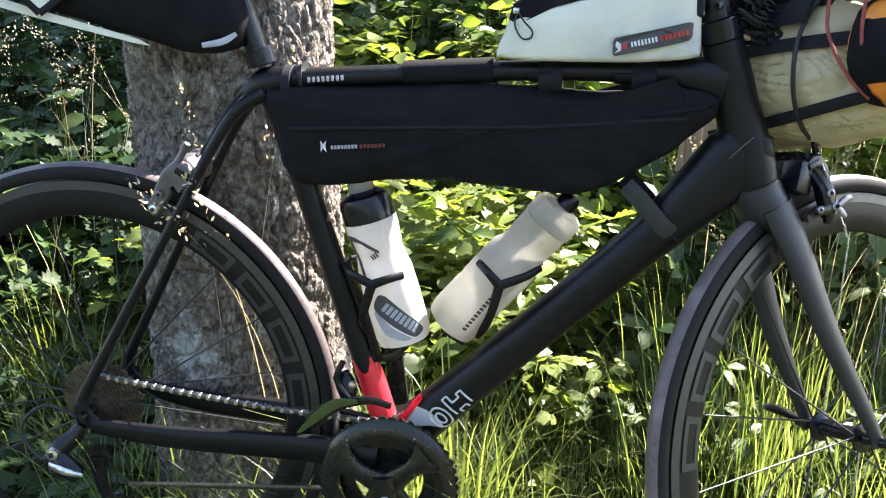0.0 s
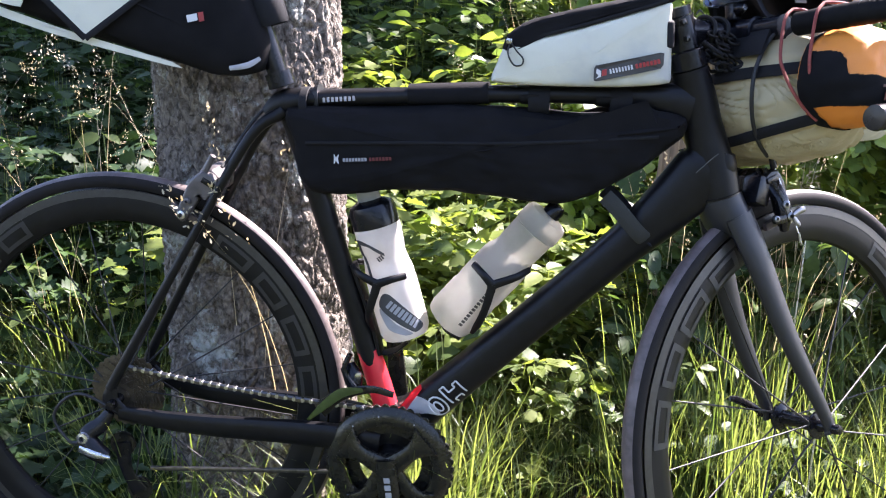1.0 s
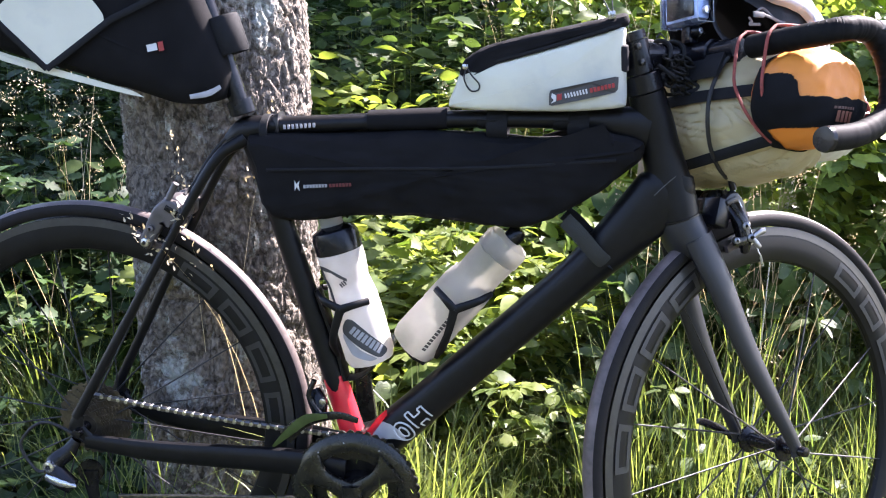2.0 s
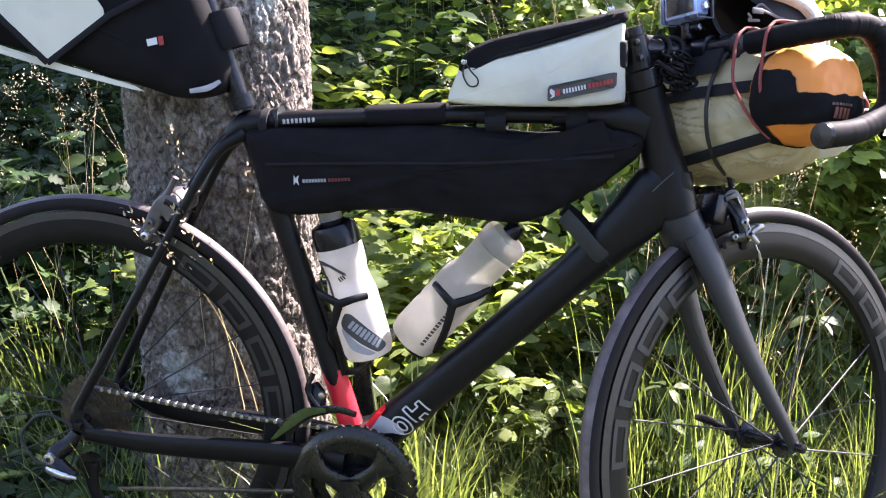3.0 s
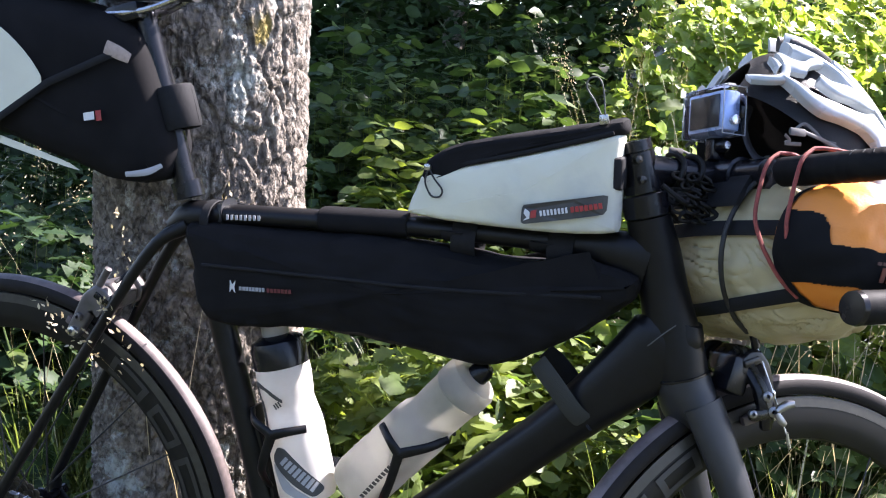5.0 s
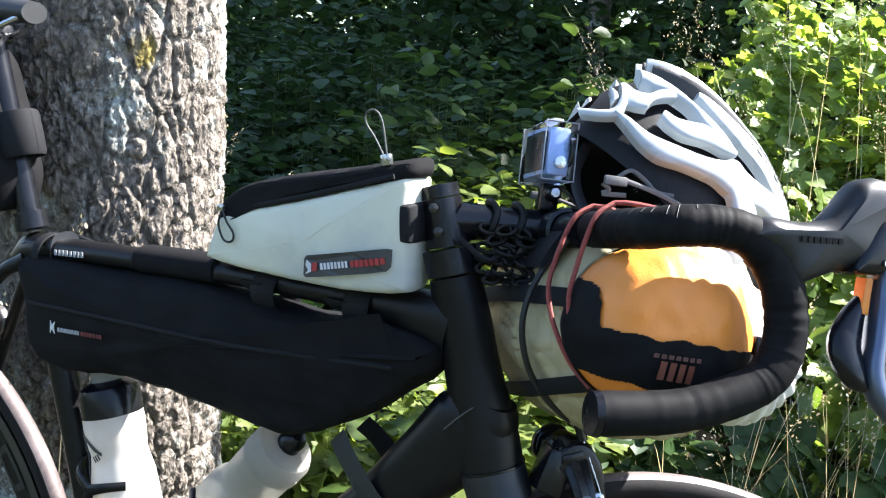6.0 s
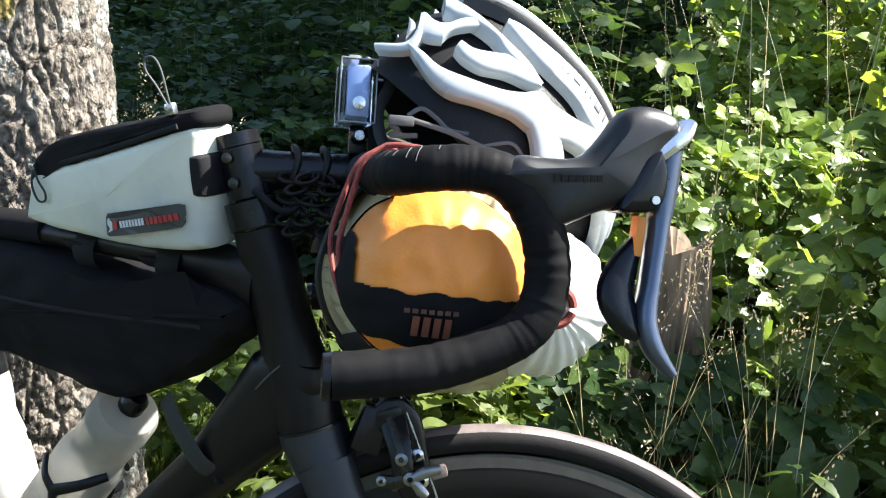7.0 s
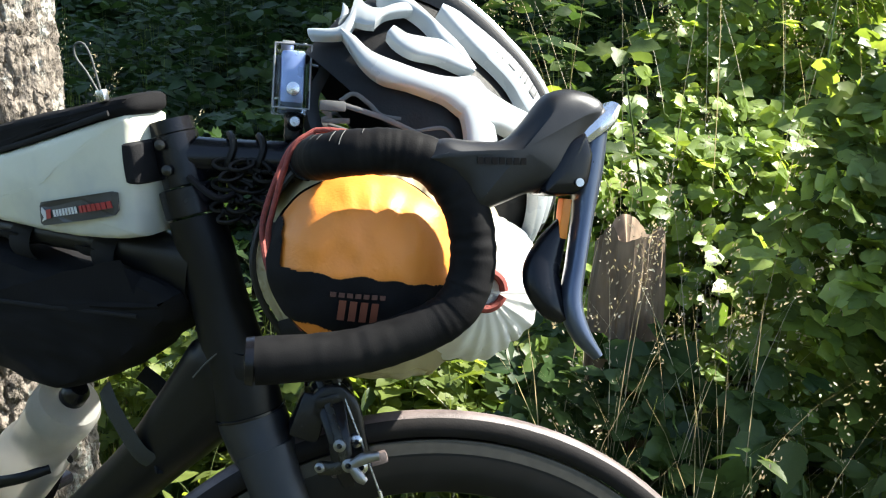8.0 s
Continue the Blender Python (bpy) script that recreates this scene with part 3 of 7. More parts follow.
zero = [(0.033 + 0.012 * math.cos(a), 0.017 * math.sin(a)) for a in np.linspace(0, 2 * math.pi, 17)]
zero_in = [(0.033 + 0.005 * math.cos(a), 0.009 * math.sin(a)) for a in np.linspace(0, 2 * math.pi, 13)]
numeral([zero, zero_in], "numeral")
numeral([[(0.052, 0.018), (0.052, -0.018), (0.060, -0.018), (0.060, -0.008), (0.072, -0.008), (0.072, -0.016), (0.080, -0.016), (0.080, 0.012), (0.072, 0.012),
          (0.072, 0.006), (0.060, 0.006), (0.060, 0.018), (0.052, 0.018)]], "numeral")


def flash(name, span, label, mat, lift):
    """A painted flash on the side of the down tube. span: rows of (along, lower, upper edge)."""
    bm = bmesh.new()
    rows = []
    for u, w0, w1 in span:
        row = []
        for k in range(9):
            x, z = on_down_tube(u, w0 + (w1 - w0) * k / 8)
            row.append(bm.verts.new((x, dt_y(x, z) - lift, z)))
        rows.append(row)
    for a, b in zip(rows, rows[1:]):
        for k in range(8):
            bm.faces.new((a[k], a[k + 1], b[k + 1], b[k]))
    bmesh.ops.solidify(bm, geom=bm.faces[:], thickness=0.0005)
    part(name, bm, mat, bike, label)


flash("white_flash", [(-0.016, 0.018, 0.028), (-0.006, 0.013, 0.033), (0.006, 0.010, 0.036), (0.014, 0.003, 0.034), (0.020, -0.006, 0.030), (0.026, -0.010, 0.022), (0.029, -0.004, 0.010)], "white painted flash at the foot of the down tube", WHITEPAINT, 0.0)
flash("red_flash", [(-0.022, 0.026, 0.033), (-0.006, 0.028, 0.037), (0.010, 0.031, 0.039), (0.030, 0.034, 0.039)], "red tip of the painted flash", RED, 0.0008)
lettering(bike, LABELGREY, (0.3185, 0.7835), (0.366, 0.7875), 0.0062, 8, -0.0226, "name_bar", gap=0.45)
part("tube_seam", tube([(0.822, -0.0295, 0.706), (0.836, -0.0298, 0.721), (0.848, -0.0285, 0.732)], (0.0006, 0.0005), 6, n=8), CORDGREY, bike, "pale seam line in the carbon")
part("tube_wrap", tube([(0.298, 0, 0.782), (0.312, 0, 0.783)], (0.0135, 0.0205), 18, power=0.75), FORK, bike, "clear protective wrap on the top tube")
part("tube_sleeve", tube([(0.437, 0, 0.7925), (0.50, 0, 0.796), (0.545, 0, 0.7985)], [(0.0145, 0.022)] * 3, 18, n=8, power=0.75), BLACKFAB, bike, "black padded sleeve")

# seat post and saddle
part("seat_collar", lathe([(0.0155, -0.011), (0.019, -0.010), (0.019, 0.010), (0.0155, 0.011)], (0.254, 0, 0.808), (-0.298, 0, 0.954), 24), GLOSS, bike)
part("seat_post", tube([(0.2555, 0, 0.80), (0.2305, 0, 0.88), (0.188, 0, 1.015)], 0.0138, 20), GLOSS, bike)
part("saddle", tube([(-0.02, 0, 1.05), (0.04, 0, 1.055), (0.12, 0, 1.045), (0.2, 0, 1.045), (0.26, 0, 1.042)], [(0.012, 0.03), (0.018, 0.066), (0.018, 0.05), (0.016, 0.024), (0.012, 0.017)], 18, n=20), SADDLE, bike, "black saddle")
for s in (-1, 1):
    part("saddle_rail", tube([(0.02, s * 0.02, 1.04), (0.10, s * 0.022, 1.012), (0.19, s * 0.022, 1.014), (0.25, s * 0.012, 1.036)], 0.0035, 8, n=16), STEEL, bike)
part("saddle_clamp", block((0.045, 0.05, 0.022), pose(0.175, 0, 1.012, 0, -15, 0), 0.005), GLOSS, bike)


# wheels
def wheel(hub, name, steer, hub_half, spokes, phase):
    """One deep-rimmed wheel under the bicycle: tyre, rim, brake tracks, hub, spokes and decals."""
    ax = (0, 1, 0)
    minor, mid = 0.0128, 0.3232
    tyre = [(mid + minor * math.cos(a), minor * 1.02 * math.sin(a)) for a in np.linspace(-2.25, 2.25, 17)]
    w = part(name, lathe(tyre, hub, ax, 128, closed=True), RUBBER, bike, "deep black carbon wheel with a dusty slick tyre", steer=steer)
    for s in (-1, 1):
        side = [(mid + (minor + 0.0004) * math.cos(a), s * (minor * 1.02 + 0.0004) * math.sin(a)) for a in np.linspace(0.92, 2.3, 9)]
        part("sidewall", lathe(side + [(side[-1][0], side[-1][1] - s * 0.0008), (side[0][0], side[0][1] - s * 0.0008)], hub, ax, 128, closed=True), SIDEWALL, w, steer=steer)
    rim = [(0.3125, -0.0095), (0.3125, -0.0118), (0.299, -0.0124), (0.285, -0.0132), (0.274, -0.0112), (0.2645, -0.006), (0.262, 0),
           (0.2645, 0.006), (0.274, 0.0112), (0.285, 0.0132), (0.299, 0.0124), (0.3125, 0.0118), (0.3125, 0.0095), (0.306, 0)]
    part("rim", lathe(rim, hub, ax, 128, closed=True), RIM, w, steer=steer)
    for s in (-1, 1):
        part("brake_track", lathe([(0.3122, s * 0.0120), (0.3005, s * 0.0127), (0.3005, s * 0.0120), (0.3122, s * 0.0116)], hub, ax, 128, closed=True), TRACK, w, steer=steer)
    part("hub", lathe([(0.001, -hub_half), (0.007, -hub_half), (0.009, -0.036), (0.020, -0.034), (0.020, -0.030), (0.0115, -0.026), (0.010, 0), (0.0115, 0.026),
                       (0.020, 0.030), (0.020, 0.034), (0.009, 0.036), (0.007, hub_half), (0.001, hub_half)], hub, ax, 24), GLOSS, w, steer=steer)
    for k in range(spokes):
        s = -1 if k % 2 else 1
        a = phase + 2 * math.pi * k / spokes
        b = a + (0.5 if (k // 2) % 2 else -0.5) * (1.0 if name == "rear_wheel" else 0.55)
        p = hub + Vector((0.019 * math.cos(b), s * 0.032, 0.019 * math.sin(b)))
        q = hub + Vector((0.264 * math.cos(a), s * 0.003, 0.264 * math.sin(a)))
        part("spoke", sweep(bmesh.new(), [p, q], (0.0015, 0.0010), 6, up=(0, 1, 0)), STEEL if steer and k % 9 == 4 else HOUSING, w, steer=steer)
    # rim lettering as plain blocks, twice on each side
    def ring_y(r):
        return 0.0120 + (0.0132 - 0.0112) * 0 + (0.0133 if r > 0.285 else 0.0112 + (r - 0.274) / 0.011 * 0.002) - 0.0120
    for s in (-1, 1):
        for start in (0.0, 2.094, 4.189):
            bms = []
            for i, (a0, a1, r0, r1) in enumerate([(0.0, 0.20, 0.2715, 0.2975), (0.26, 0.48, 0.2715, 0.2975), (0.54, 0.74, 0.2715, 0.2975), (0.80, 1.02, 0.2715, 0.2975)]):
                bm = bmesh.new()
                # each letter is a ring of four strokes
                strokes = [(a0, a1, r1 - 0.006, r1), (a0, a1, r0, r0 + 0.006), (a0, a0 + 0.03, r0, r1), (a1 - 0.03, a1, r0, r1)]
                for b0, b1, q0, q1 in strokes:
                    n = 5
                    rows = []
                    for r in (q0, (q0 + q1) / 2, q1):
                        rows.append([bm.verts.new(hub + Vector((r * math.cos(-s * (start + b0 + (b1 - b0) * j / n)), s * (ring_y(r) + 0.0007), r * math.sin(-s * (start + b0 + (b1 - b0) * j / n))))) for j in range(n + 1)])
                    for ra, rb in zip(rows, rows[1:]):
                        for j in range(n):
                            bm.faces.new((ra[j], ra[j + 1], rb[j + 1], rb[j]))
                bms.append(bm)
            part("rim_decal", join(*bms), DECAL if steer else DECAL_FAINT, w, "grey rim lettering as plain shapes", steer=steer)
    return w


rear_wheel = wheel(REAR, "rear_wheel", False, 0.064, 20, 0.2)
front_wheel = wheel(FRONT, "front_wheel", True, 0.048, 18, 0.1)
for s in (-1, 1):
    part("axle_nut", lathe([(0.001, -0.008), (0.0065, -0.007), (0.0075, 0), (0.0075, 0.006), (0.001, 0.007)], FRONT + Vector((0, s * 0.062, 0)), (0, 1, 0), 16), GLOSS, front_wheel, steer=True)
    part("axle_nut", lathe([(0.001, -0.008), (0.0065, -0.007), (0.0075, 0), (0.0075, 0.006), (0.001, 0.007)], REAR + Vector((0, s * 0.074, 0)), (0, 1, 0), 16), GLOSS, rear_wheel)
part("quick_release", tube([(1.020, 0.07, 0.340), (1.008, 0.074, 0.349), (0.973, 0.072, 0.364), (0.953, 0.068, 0.370)], [(0.004, 0.004), (0.006, 0.003), (0.006, 0.003), (0.004, 0.002)], 8, n=12), GLOSS, front_wheel, steer=True)

# fork
part("fork_crown", tube([(axis_x(z) + dx, 0, z) for z, dx in ((0.672, 0.0), (0.660, 0.001), (0.635, 0.004), (0.612, 0.008))],
                        [(0.029, 0.029), (0.0295, 0.031), (0.026, 0.036), (0.008, 0.026)], 24, n=18), FORK, bike, steer=True)
for s in (-1, 1):
    part("fork_blade", tube([(axis_x(0.64) + 0.002, s * 0.023, 0.645), (axis_x(0.58) + 0.01, s * 0.034, 0.58), (axis_x(0.48) + 0.023, s * 0.043, 0.48), (1.011, s * 0.052, 0.357), (1.020, s * 0.0535, 0.334)],
                            [(0.024, 0.012), (0.021, 0.0115), (0.0165, 0.0095), (0.0105, 0.007), (0.011, 0.005)], 16, n=26), FORK, bike, steer=True)
part("headset_ring", lathe([(0.0295, -0.0015), (0.0305, -0.001), (0.0305, 0.001), (0.0295, 0.0015)], (axis_x(0.6725), 0, 0.6725), (-0.3007, 0, 0.9537), 28), GLOSS, bike)

# crankset
crankset = part("crankset", lathe([(0.001, -0.022), (0.013, -0.021), (0.017, -0.012), (0.017, 0.02), (0.001, 0.021)], BB + Vector((0, -0.053, 0)), (0, 1, 0), 28), CRANK, bike, "dark grey crankset with two chainrings")


def toothed_ring(r_out, r_in, teeth, y, thick):
    bm = bmesh.new()
    n = teeth * 4
    rings = []
    for yy in (y - thick / 2, y + thick / 2):
        for inner in (False, True):
            vs = []
            for k in range(n):
                a = 2 * math.pi * k / n
                r = r_in if inner else r_out - (0.0, 0.0012, 0.0042, 0.0012)[k % 4]
                vs.append(bm.verts.new(BB + Vector((r * math.cos(a), yy, r * math.sin(a)))))
            rings.append(vs)
    o0, i0, o1, i1 = rings
    for k in range(n):
        j = (k + 1) % n
        for a, b in ((o0, i0), (i0, i1), (i1, o1), (o1, o0)):
            bm.faces.new((a[k], a[j], b[j], b[k]))
    return bm


part("chainring", toothed_ring(0.0965, 0.0745, 46, -0.0475, 0.0032), CRANK, crankset, smooth=False)
part("chainring", toothed_ring(0.0735, 0.047, 34, -0.0395, 0.0028), CRANK, crankset, smooth=False)
part("ring_cover", lathe([(0.0915, -0.0505), (0.0925, -0.0495), (0.090, -0.0492), (0.0700, -0.0492), (0.0640, -0.0515), (0.0660, -0.0560), (0.0720, -0.0580), (0.0800, -0.0572), (0.0880, -0.0540)], (BB.x, 0, BB.z), (0, 1, 0), 72, closed=True), CRANK, crankset)
for a, wide in ((40, 0.022), (152, 0.024), (-46, 0.02), (-124, 0.02)):
    d = Vector((math.cos(radians(a)), 0, math.sin(radians(a))))
    part("spider_arm", tube([BB + Vector((0, -0.0605, 0)) + d * r for r in (0.008, 0.04, 0.058, 0.074)], [(0.017, 0.007), (0.0125, 0.0065), (wide * 0.72, 0.006), (wide * 1.25, 0.004)], 14, n=16, power=0.75), CRANK, crankset)
for a in (62, 100, 130):
    p = BB + Vector((0.081 * math.cos(radians(a)), -0.0575, 0.081 * math.sin(radians(a))))
    part("ring_mark", lathe([(0.0003, 0.0006), (0.0012, 0.0005), (0.0012, -0.0006), (0.0003, -0.0006)], p, (0, -1, 0), 8), LABELGREY, crankset)
ca = Vector((math.cos(radians(-84)), 0, math.sin(radians(-84))))
arm = part("crank_arm", tube([BB + Vector((0, -0.066, 0)) - ca * 0.018, BB + Vector((0, -0.067, 0)) + ca * 0.03, BB + Vector((0, -0.072, 0)) + ca * 0.172], [(0.014, 0.009), (0.017, 0.009), (0.012, 0.007)], 14, n=16, power=0.75), CRANK, crankset)
lettering(arm, LABELGREY, (BB.x + 0.001, BB.z - 0.005), (BB.x + 0.009, BB.z - 0.075), 0.009, 6, -0.0765)
part("crank_arm", tube([BB + Vector((0, 0.066, 0)) + ca * 0.018, BB + Vector((0, 0.072, 0)) - ca * 0.172], [(0.017, 0.009), (0.012, 0.007)], 14, power=0.75), CRANK, crankset)
for s, e in ((-1, ca), (1, -ca)):
    c = BB + Vector((0, s * 0.118, 0)) + e * 0.172
    part("pedal", join(block((0.09, 0.058, 0.016), Matrix.Translation(c), 0.006), lathe([(0.001, -0.03), (0.006, -0.03), (0.006, 0.03), (0.001, 0.03)], c + Vector((0, -s * 0.03, 0)), (0, 1, 0), 12)), GLOSS, crankset, "black clip-in pedal")

# cassette, chain and derailleurs
cassette = part("cassette", lathe([(0.001, -0.050), (0.016, -0.049), (0.018, -0.018), (0.001, -0.018)], REAR, (0, 1, 0), 24), COG, bike, "brown worn cassette")
for i, r in enumerate((0.025, 0.027, 0.029, 0.0315, 0.0345, 0.038, 0.0415, 0.0455, 0.050, 0.0545, 0.0595)):
    y = -0.047 + i * 0.0027
    teeth = int(r * 2 * math.pi / 0.0127)
    prof = []
    bm = bmesh.new()
    n = teeth * 4
    lo, hi = [], []
    for k in range(n):
        a = 2 * math.pi * k / n
        rr = r - (0, 0.001, 0.0038, 0.001)[k % 4]
        lo.append(bm.verts.new(REAR + Vector((rr * math.cos(a), y, rr * math.sin(a)))))
        hi.append(bm.verts.new(REAR + Vector((rr * math.cos(a), y + 0.0016, rr * math.sin(a)))))
    bm.faces.new(lo)
    bm.faces.new(hi[::-1])
    for k in range(n):
        bm.faces.new((lo[k], lo[(k + 1) % n], hi[(k + 1) % n], hi[k]))
    part("cog", bm, COG, cassette, smooth=False)

chain = part("chain", tube([(0.355, -0.041, 0.235), (0.20, -0.043, 0.225), (0.045, -0.045, 0.215)], (0.004, 0.003), 8), CHAIN, bike, "oily bicycle chain")
link_bm = block((0.0128, 0.0068, 0.0082), Matrix.Identity(4), 0.0024, 1)
bmesh.ops.recalc_face_normals(link_bm, faces=link_bm.faces)
link_me = bpy.data.meshes.new("link")
link_bm.to_mesh(link_me)
link_bm.free()
link_me.materials.append(CHAIN)
pin_me = bpy.data.meshes.new("roller")
pin_bm = lathe([(0.001, -0.0038), (0.0032, -0.0036), (0.0032, 0.0036), (0.001, 0.0038)], (0, 0, 0), (0, 1, 0), 10)
pin_bm.to_mesh(pin_me)
pin_bm.free()
pin_me.materials.append(STEEL)
run_a, run_b = Vector((0.018, -0.043, 0.379)), Vector((0.416, -0.0415, 0.339))
steps = 31
for k in range(steps):
    t = (k + 0.5) / steps
    p = run_a.lerp(run_b, t) + Vector((0, 0, -0.006 * math.sin(math.pi * t)))
    d = run_b - run_a
    m = Matrix.Translation(p) @ Matrix.Rotation(-math.atan2(d.z, d.x), 4, "Y")
    if k % 2 == 0:
        m = m @ Matrix.Diagonal((1, 1.1, 1, 1))
    else:
        m = m @ Matrix.Diagonal((1, 0.62, 0.86, 1))
    o = new("link", link_me)
    o.parent, o.matrix_basis = chain, m
    o = new("roller", pin_me)
    o.parent, o.matrix_basis = chain, Matrix.Translation(p + d.normalized() * 0.0064)

derailleur = part("rear_derailleur", tube([(0.0, -0.072, 0.318), (-0.012, -0.078, 0.30), (-0.03, -0.085, 0.285), (-0.025, -0.09, 0.268), (0.0, -0.092, 0.252)],
                                          [(0.008, 0.006), (0.012, 0.008), (0.014, 0.010), (0.016, 0.011), (0.012, 0.010)], 14, n=20), GLOSS, bike, "black and silver rear derailleur")
part("pivot_bolt", lathe([(0.004, -0.003), (0.0085, -0.002), (0.0085, 0.004), (0.004, 0.004)], (-0.033, -0.097, 0.284), (0, 1, 0), 20, closed=True), ALLOY, derailleur, "bright hollow pivot bolt")
part("link_plate", tube([(-0.038, -0.098, 0.268), (-0.015, -0.102, 0.262), (0.01, -0.1, 0.258)], [(0.006, 0.003), (0.006, 0.003), (0.003, 0.003)], 10, n=10), ALLOY, derailleur, "polished silver parallelogram link")
part("cage", tube([(0.004, -0.052, 0.258), (0.01, -0.052, 0.21), (0.028, -0.052, 0.176)], [(0.014, 0.0015), (0.010, 0.0015), (0.014, 0.0015)], 12, n=12), GLOSS, derailleur)
for c in ((0.004, -0.047, 0.254), (0.026, -0.047, 0.18)):
    part("pulley", lathe([(0.004, -0.003), (0.020, -0.0025), (0.020, 0.0025), (0.004, 0.003)], c, (0, 1, 0), 22, closed=True), CRANK, derailleur, smooth=False)
part("cable", tube([(0.02, -0.066, 0.31), (-0.045, -0.075, 0.345), (-0.085, -0.08, 0.31), (-0.062, -0.085, 0.272), (-0.04, -0.087, 0.272)], 0.0024, 8, n=26), HOUSING, derailleur)
front_mech = part("front_derailleur", tube([(0.352, -0.028, 0.400), (0.362, -0.036, 0.385), (0.366, -0.042, 0.365)], [(0.012, 0.010), (0.014, 0.012), (0.008, 0.01)], 12, n=12), GLOSS, bike, "black front derailleur")
part("mech_cage", tube([(0.315, -0.050, 0.335), (0.345, -0.052, 0.362), (0.392, -0.053, 0.376), (0.425, -0.053, 0.370)], [(0.012, 0.0015), (0.009, 0.0015), (0.006, 0.0015), (0.005, 0.0015)], 10, n=18), CRANK, front_mech)
part("mech_arm", tube([(0.36, -0.045, 0.425), (0.352, -0.048, 0.40), (0.37, -0.05, 0.372)], 0.004, 8, n=10), GLOSS, front_mech)
part("clamp_bolt", lathe([(0.001, -0.004), (0.005, -0.003), (0.005, 0.003), (0.001, 0.004)], (0.374, -0.052, 0.396), (0, 1, 0), 12), STEEL, front_mech)


# brakes
def caliper(name, at, along, way, steer, label, body):
    """A dual-pivot rim brake. at: its middle above the rim; along: away from the hub, in the wheel's plane; way: 1 or -1, the side of its mounting bolt."""
    u = Vector((along[0], 0, along[1]))
    f = Vector((u.z, 0, -u.x)) * way
    a = Vector((at[0], 0, at[1]))
    y = Vector((0, 1, 0))

    def side(pts):
        return [((a + f * p + u * q).x, (a + f * p + u * q).z) for p, q in pts]
    arm = [(-0.009, -0.058), (0.007, -0.060), (0.010, -0.035), (0.012, -0.012), (0.024, -0.008), (0.030, 0.004), (0.024, 0.018), (0.010, 0.024), (-0.004, 0.020), (-0.013, 0.0), (-0.012, -0.03)]
    c = part(name, pillow(side([(-0.004, -0.010), (0.020, -0.008), (0.028, 0.004), (0.022, 0.020), (0.004, 0.026), (-0.012, 0.014)]), 0.022, 50, 0, 0.004, 1.0, 3), body, bike, label, steer=steer)
    for s, lift in ((-1, 0.0), (1, 0.004)):
        part("caliper_arm", pillow(side([(p, q + (lift if q > -0.02 else 0)) for p, q in arm]), 0.0065, 60, s * 0.0305, 0.004, 1.0, 3), body, c, steer=steer)
        part("brake_pad", block((0.050, 0.008, 0.011), Matrix.Translation(a - u * 0.054 + y * s * 0.0185) @ Matrix.Rotation(-math.atan2(f.z, f.x), 4, "Y"), 0.003), RUBBER, c, steer=steer)
        part("pad_bolt", lathe([(0.0028, -0.003), (0.0062, -0.002), (0.0062, 0.003), (0.0028, 0.003)], a - u * 0.050 + y * s * 0.040, (0, 1, 0), 16, closed=True), STEEL, c, steer=steer)
        part("pivot_bolt", lathe([(0.0022, -0.003), (0.0052, -0.002), (0.0052, 0.003), (0.0022, 0.003)], a - u * 0.028 - f * 0.002 + y * s * 0.040, (0, 1, 0), 16, closed=True), STEEL if steer else body, c, steer=steer)
    # raised black slab that stands for the shade inside a hollow of the arm
    part("recess_shade", block((0.020, 0.003, 0.008), Matrix.Translation(a + u * 0.011 + f * 0.012 - y * 0.0375) @ Matrix.Rotation(-math.atan2(f.z, f.x), 4, "Y"), 0.001), GLOSS, c, steer=steer)
    part("barrel", lathe([(0.001, -0.014), (0.0048, -0.013), (0.0048, 0.013), (0.001, 0.014)], a - y * 0.034 + u * 0.036, tuple(u), 12), body, c, steer=steer)
    if steer:
        part("wire", tube([a - y * 0.034 + u * 0.03, a - y * 0.040 - u * 0.03 - f * 0.006, a - y * 0.043 - u * 0.078 - f * 0.010], 0.0009, 6), STEEL, c, steer=steer)
    if steer:
        part("cable_end", lathe([(0.0003, -0.009), (0.0018, -0.009), (0.0018, 0.009), (0.0003, 0.009)], a - y * 0.043 - u * 0.082 - f * 0.010, tuple(u), 8), STEEL, c, steer=steer)
    return c


ru = Vector((0.50, 0.866))
caliper("rear_brake", (0.1405, 0.6605), tuple(ru), 1, False, "worn silver-grey rear rim brake", material("worn_grey_alloy", (0.075, 0.068, 0.068), rough=0.42, metal=0.4, vary=0.3, scale=60))
fu = Vector((-0.30, 0.954))
fa = (0.934, 0.684)
caliper("front_brake", fa, tuple(fu), -1, True, "black front rim brake with silver bolts", GLOSS)

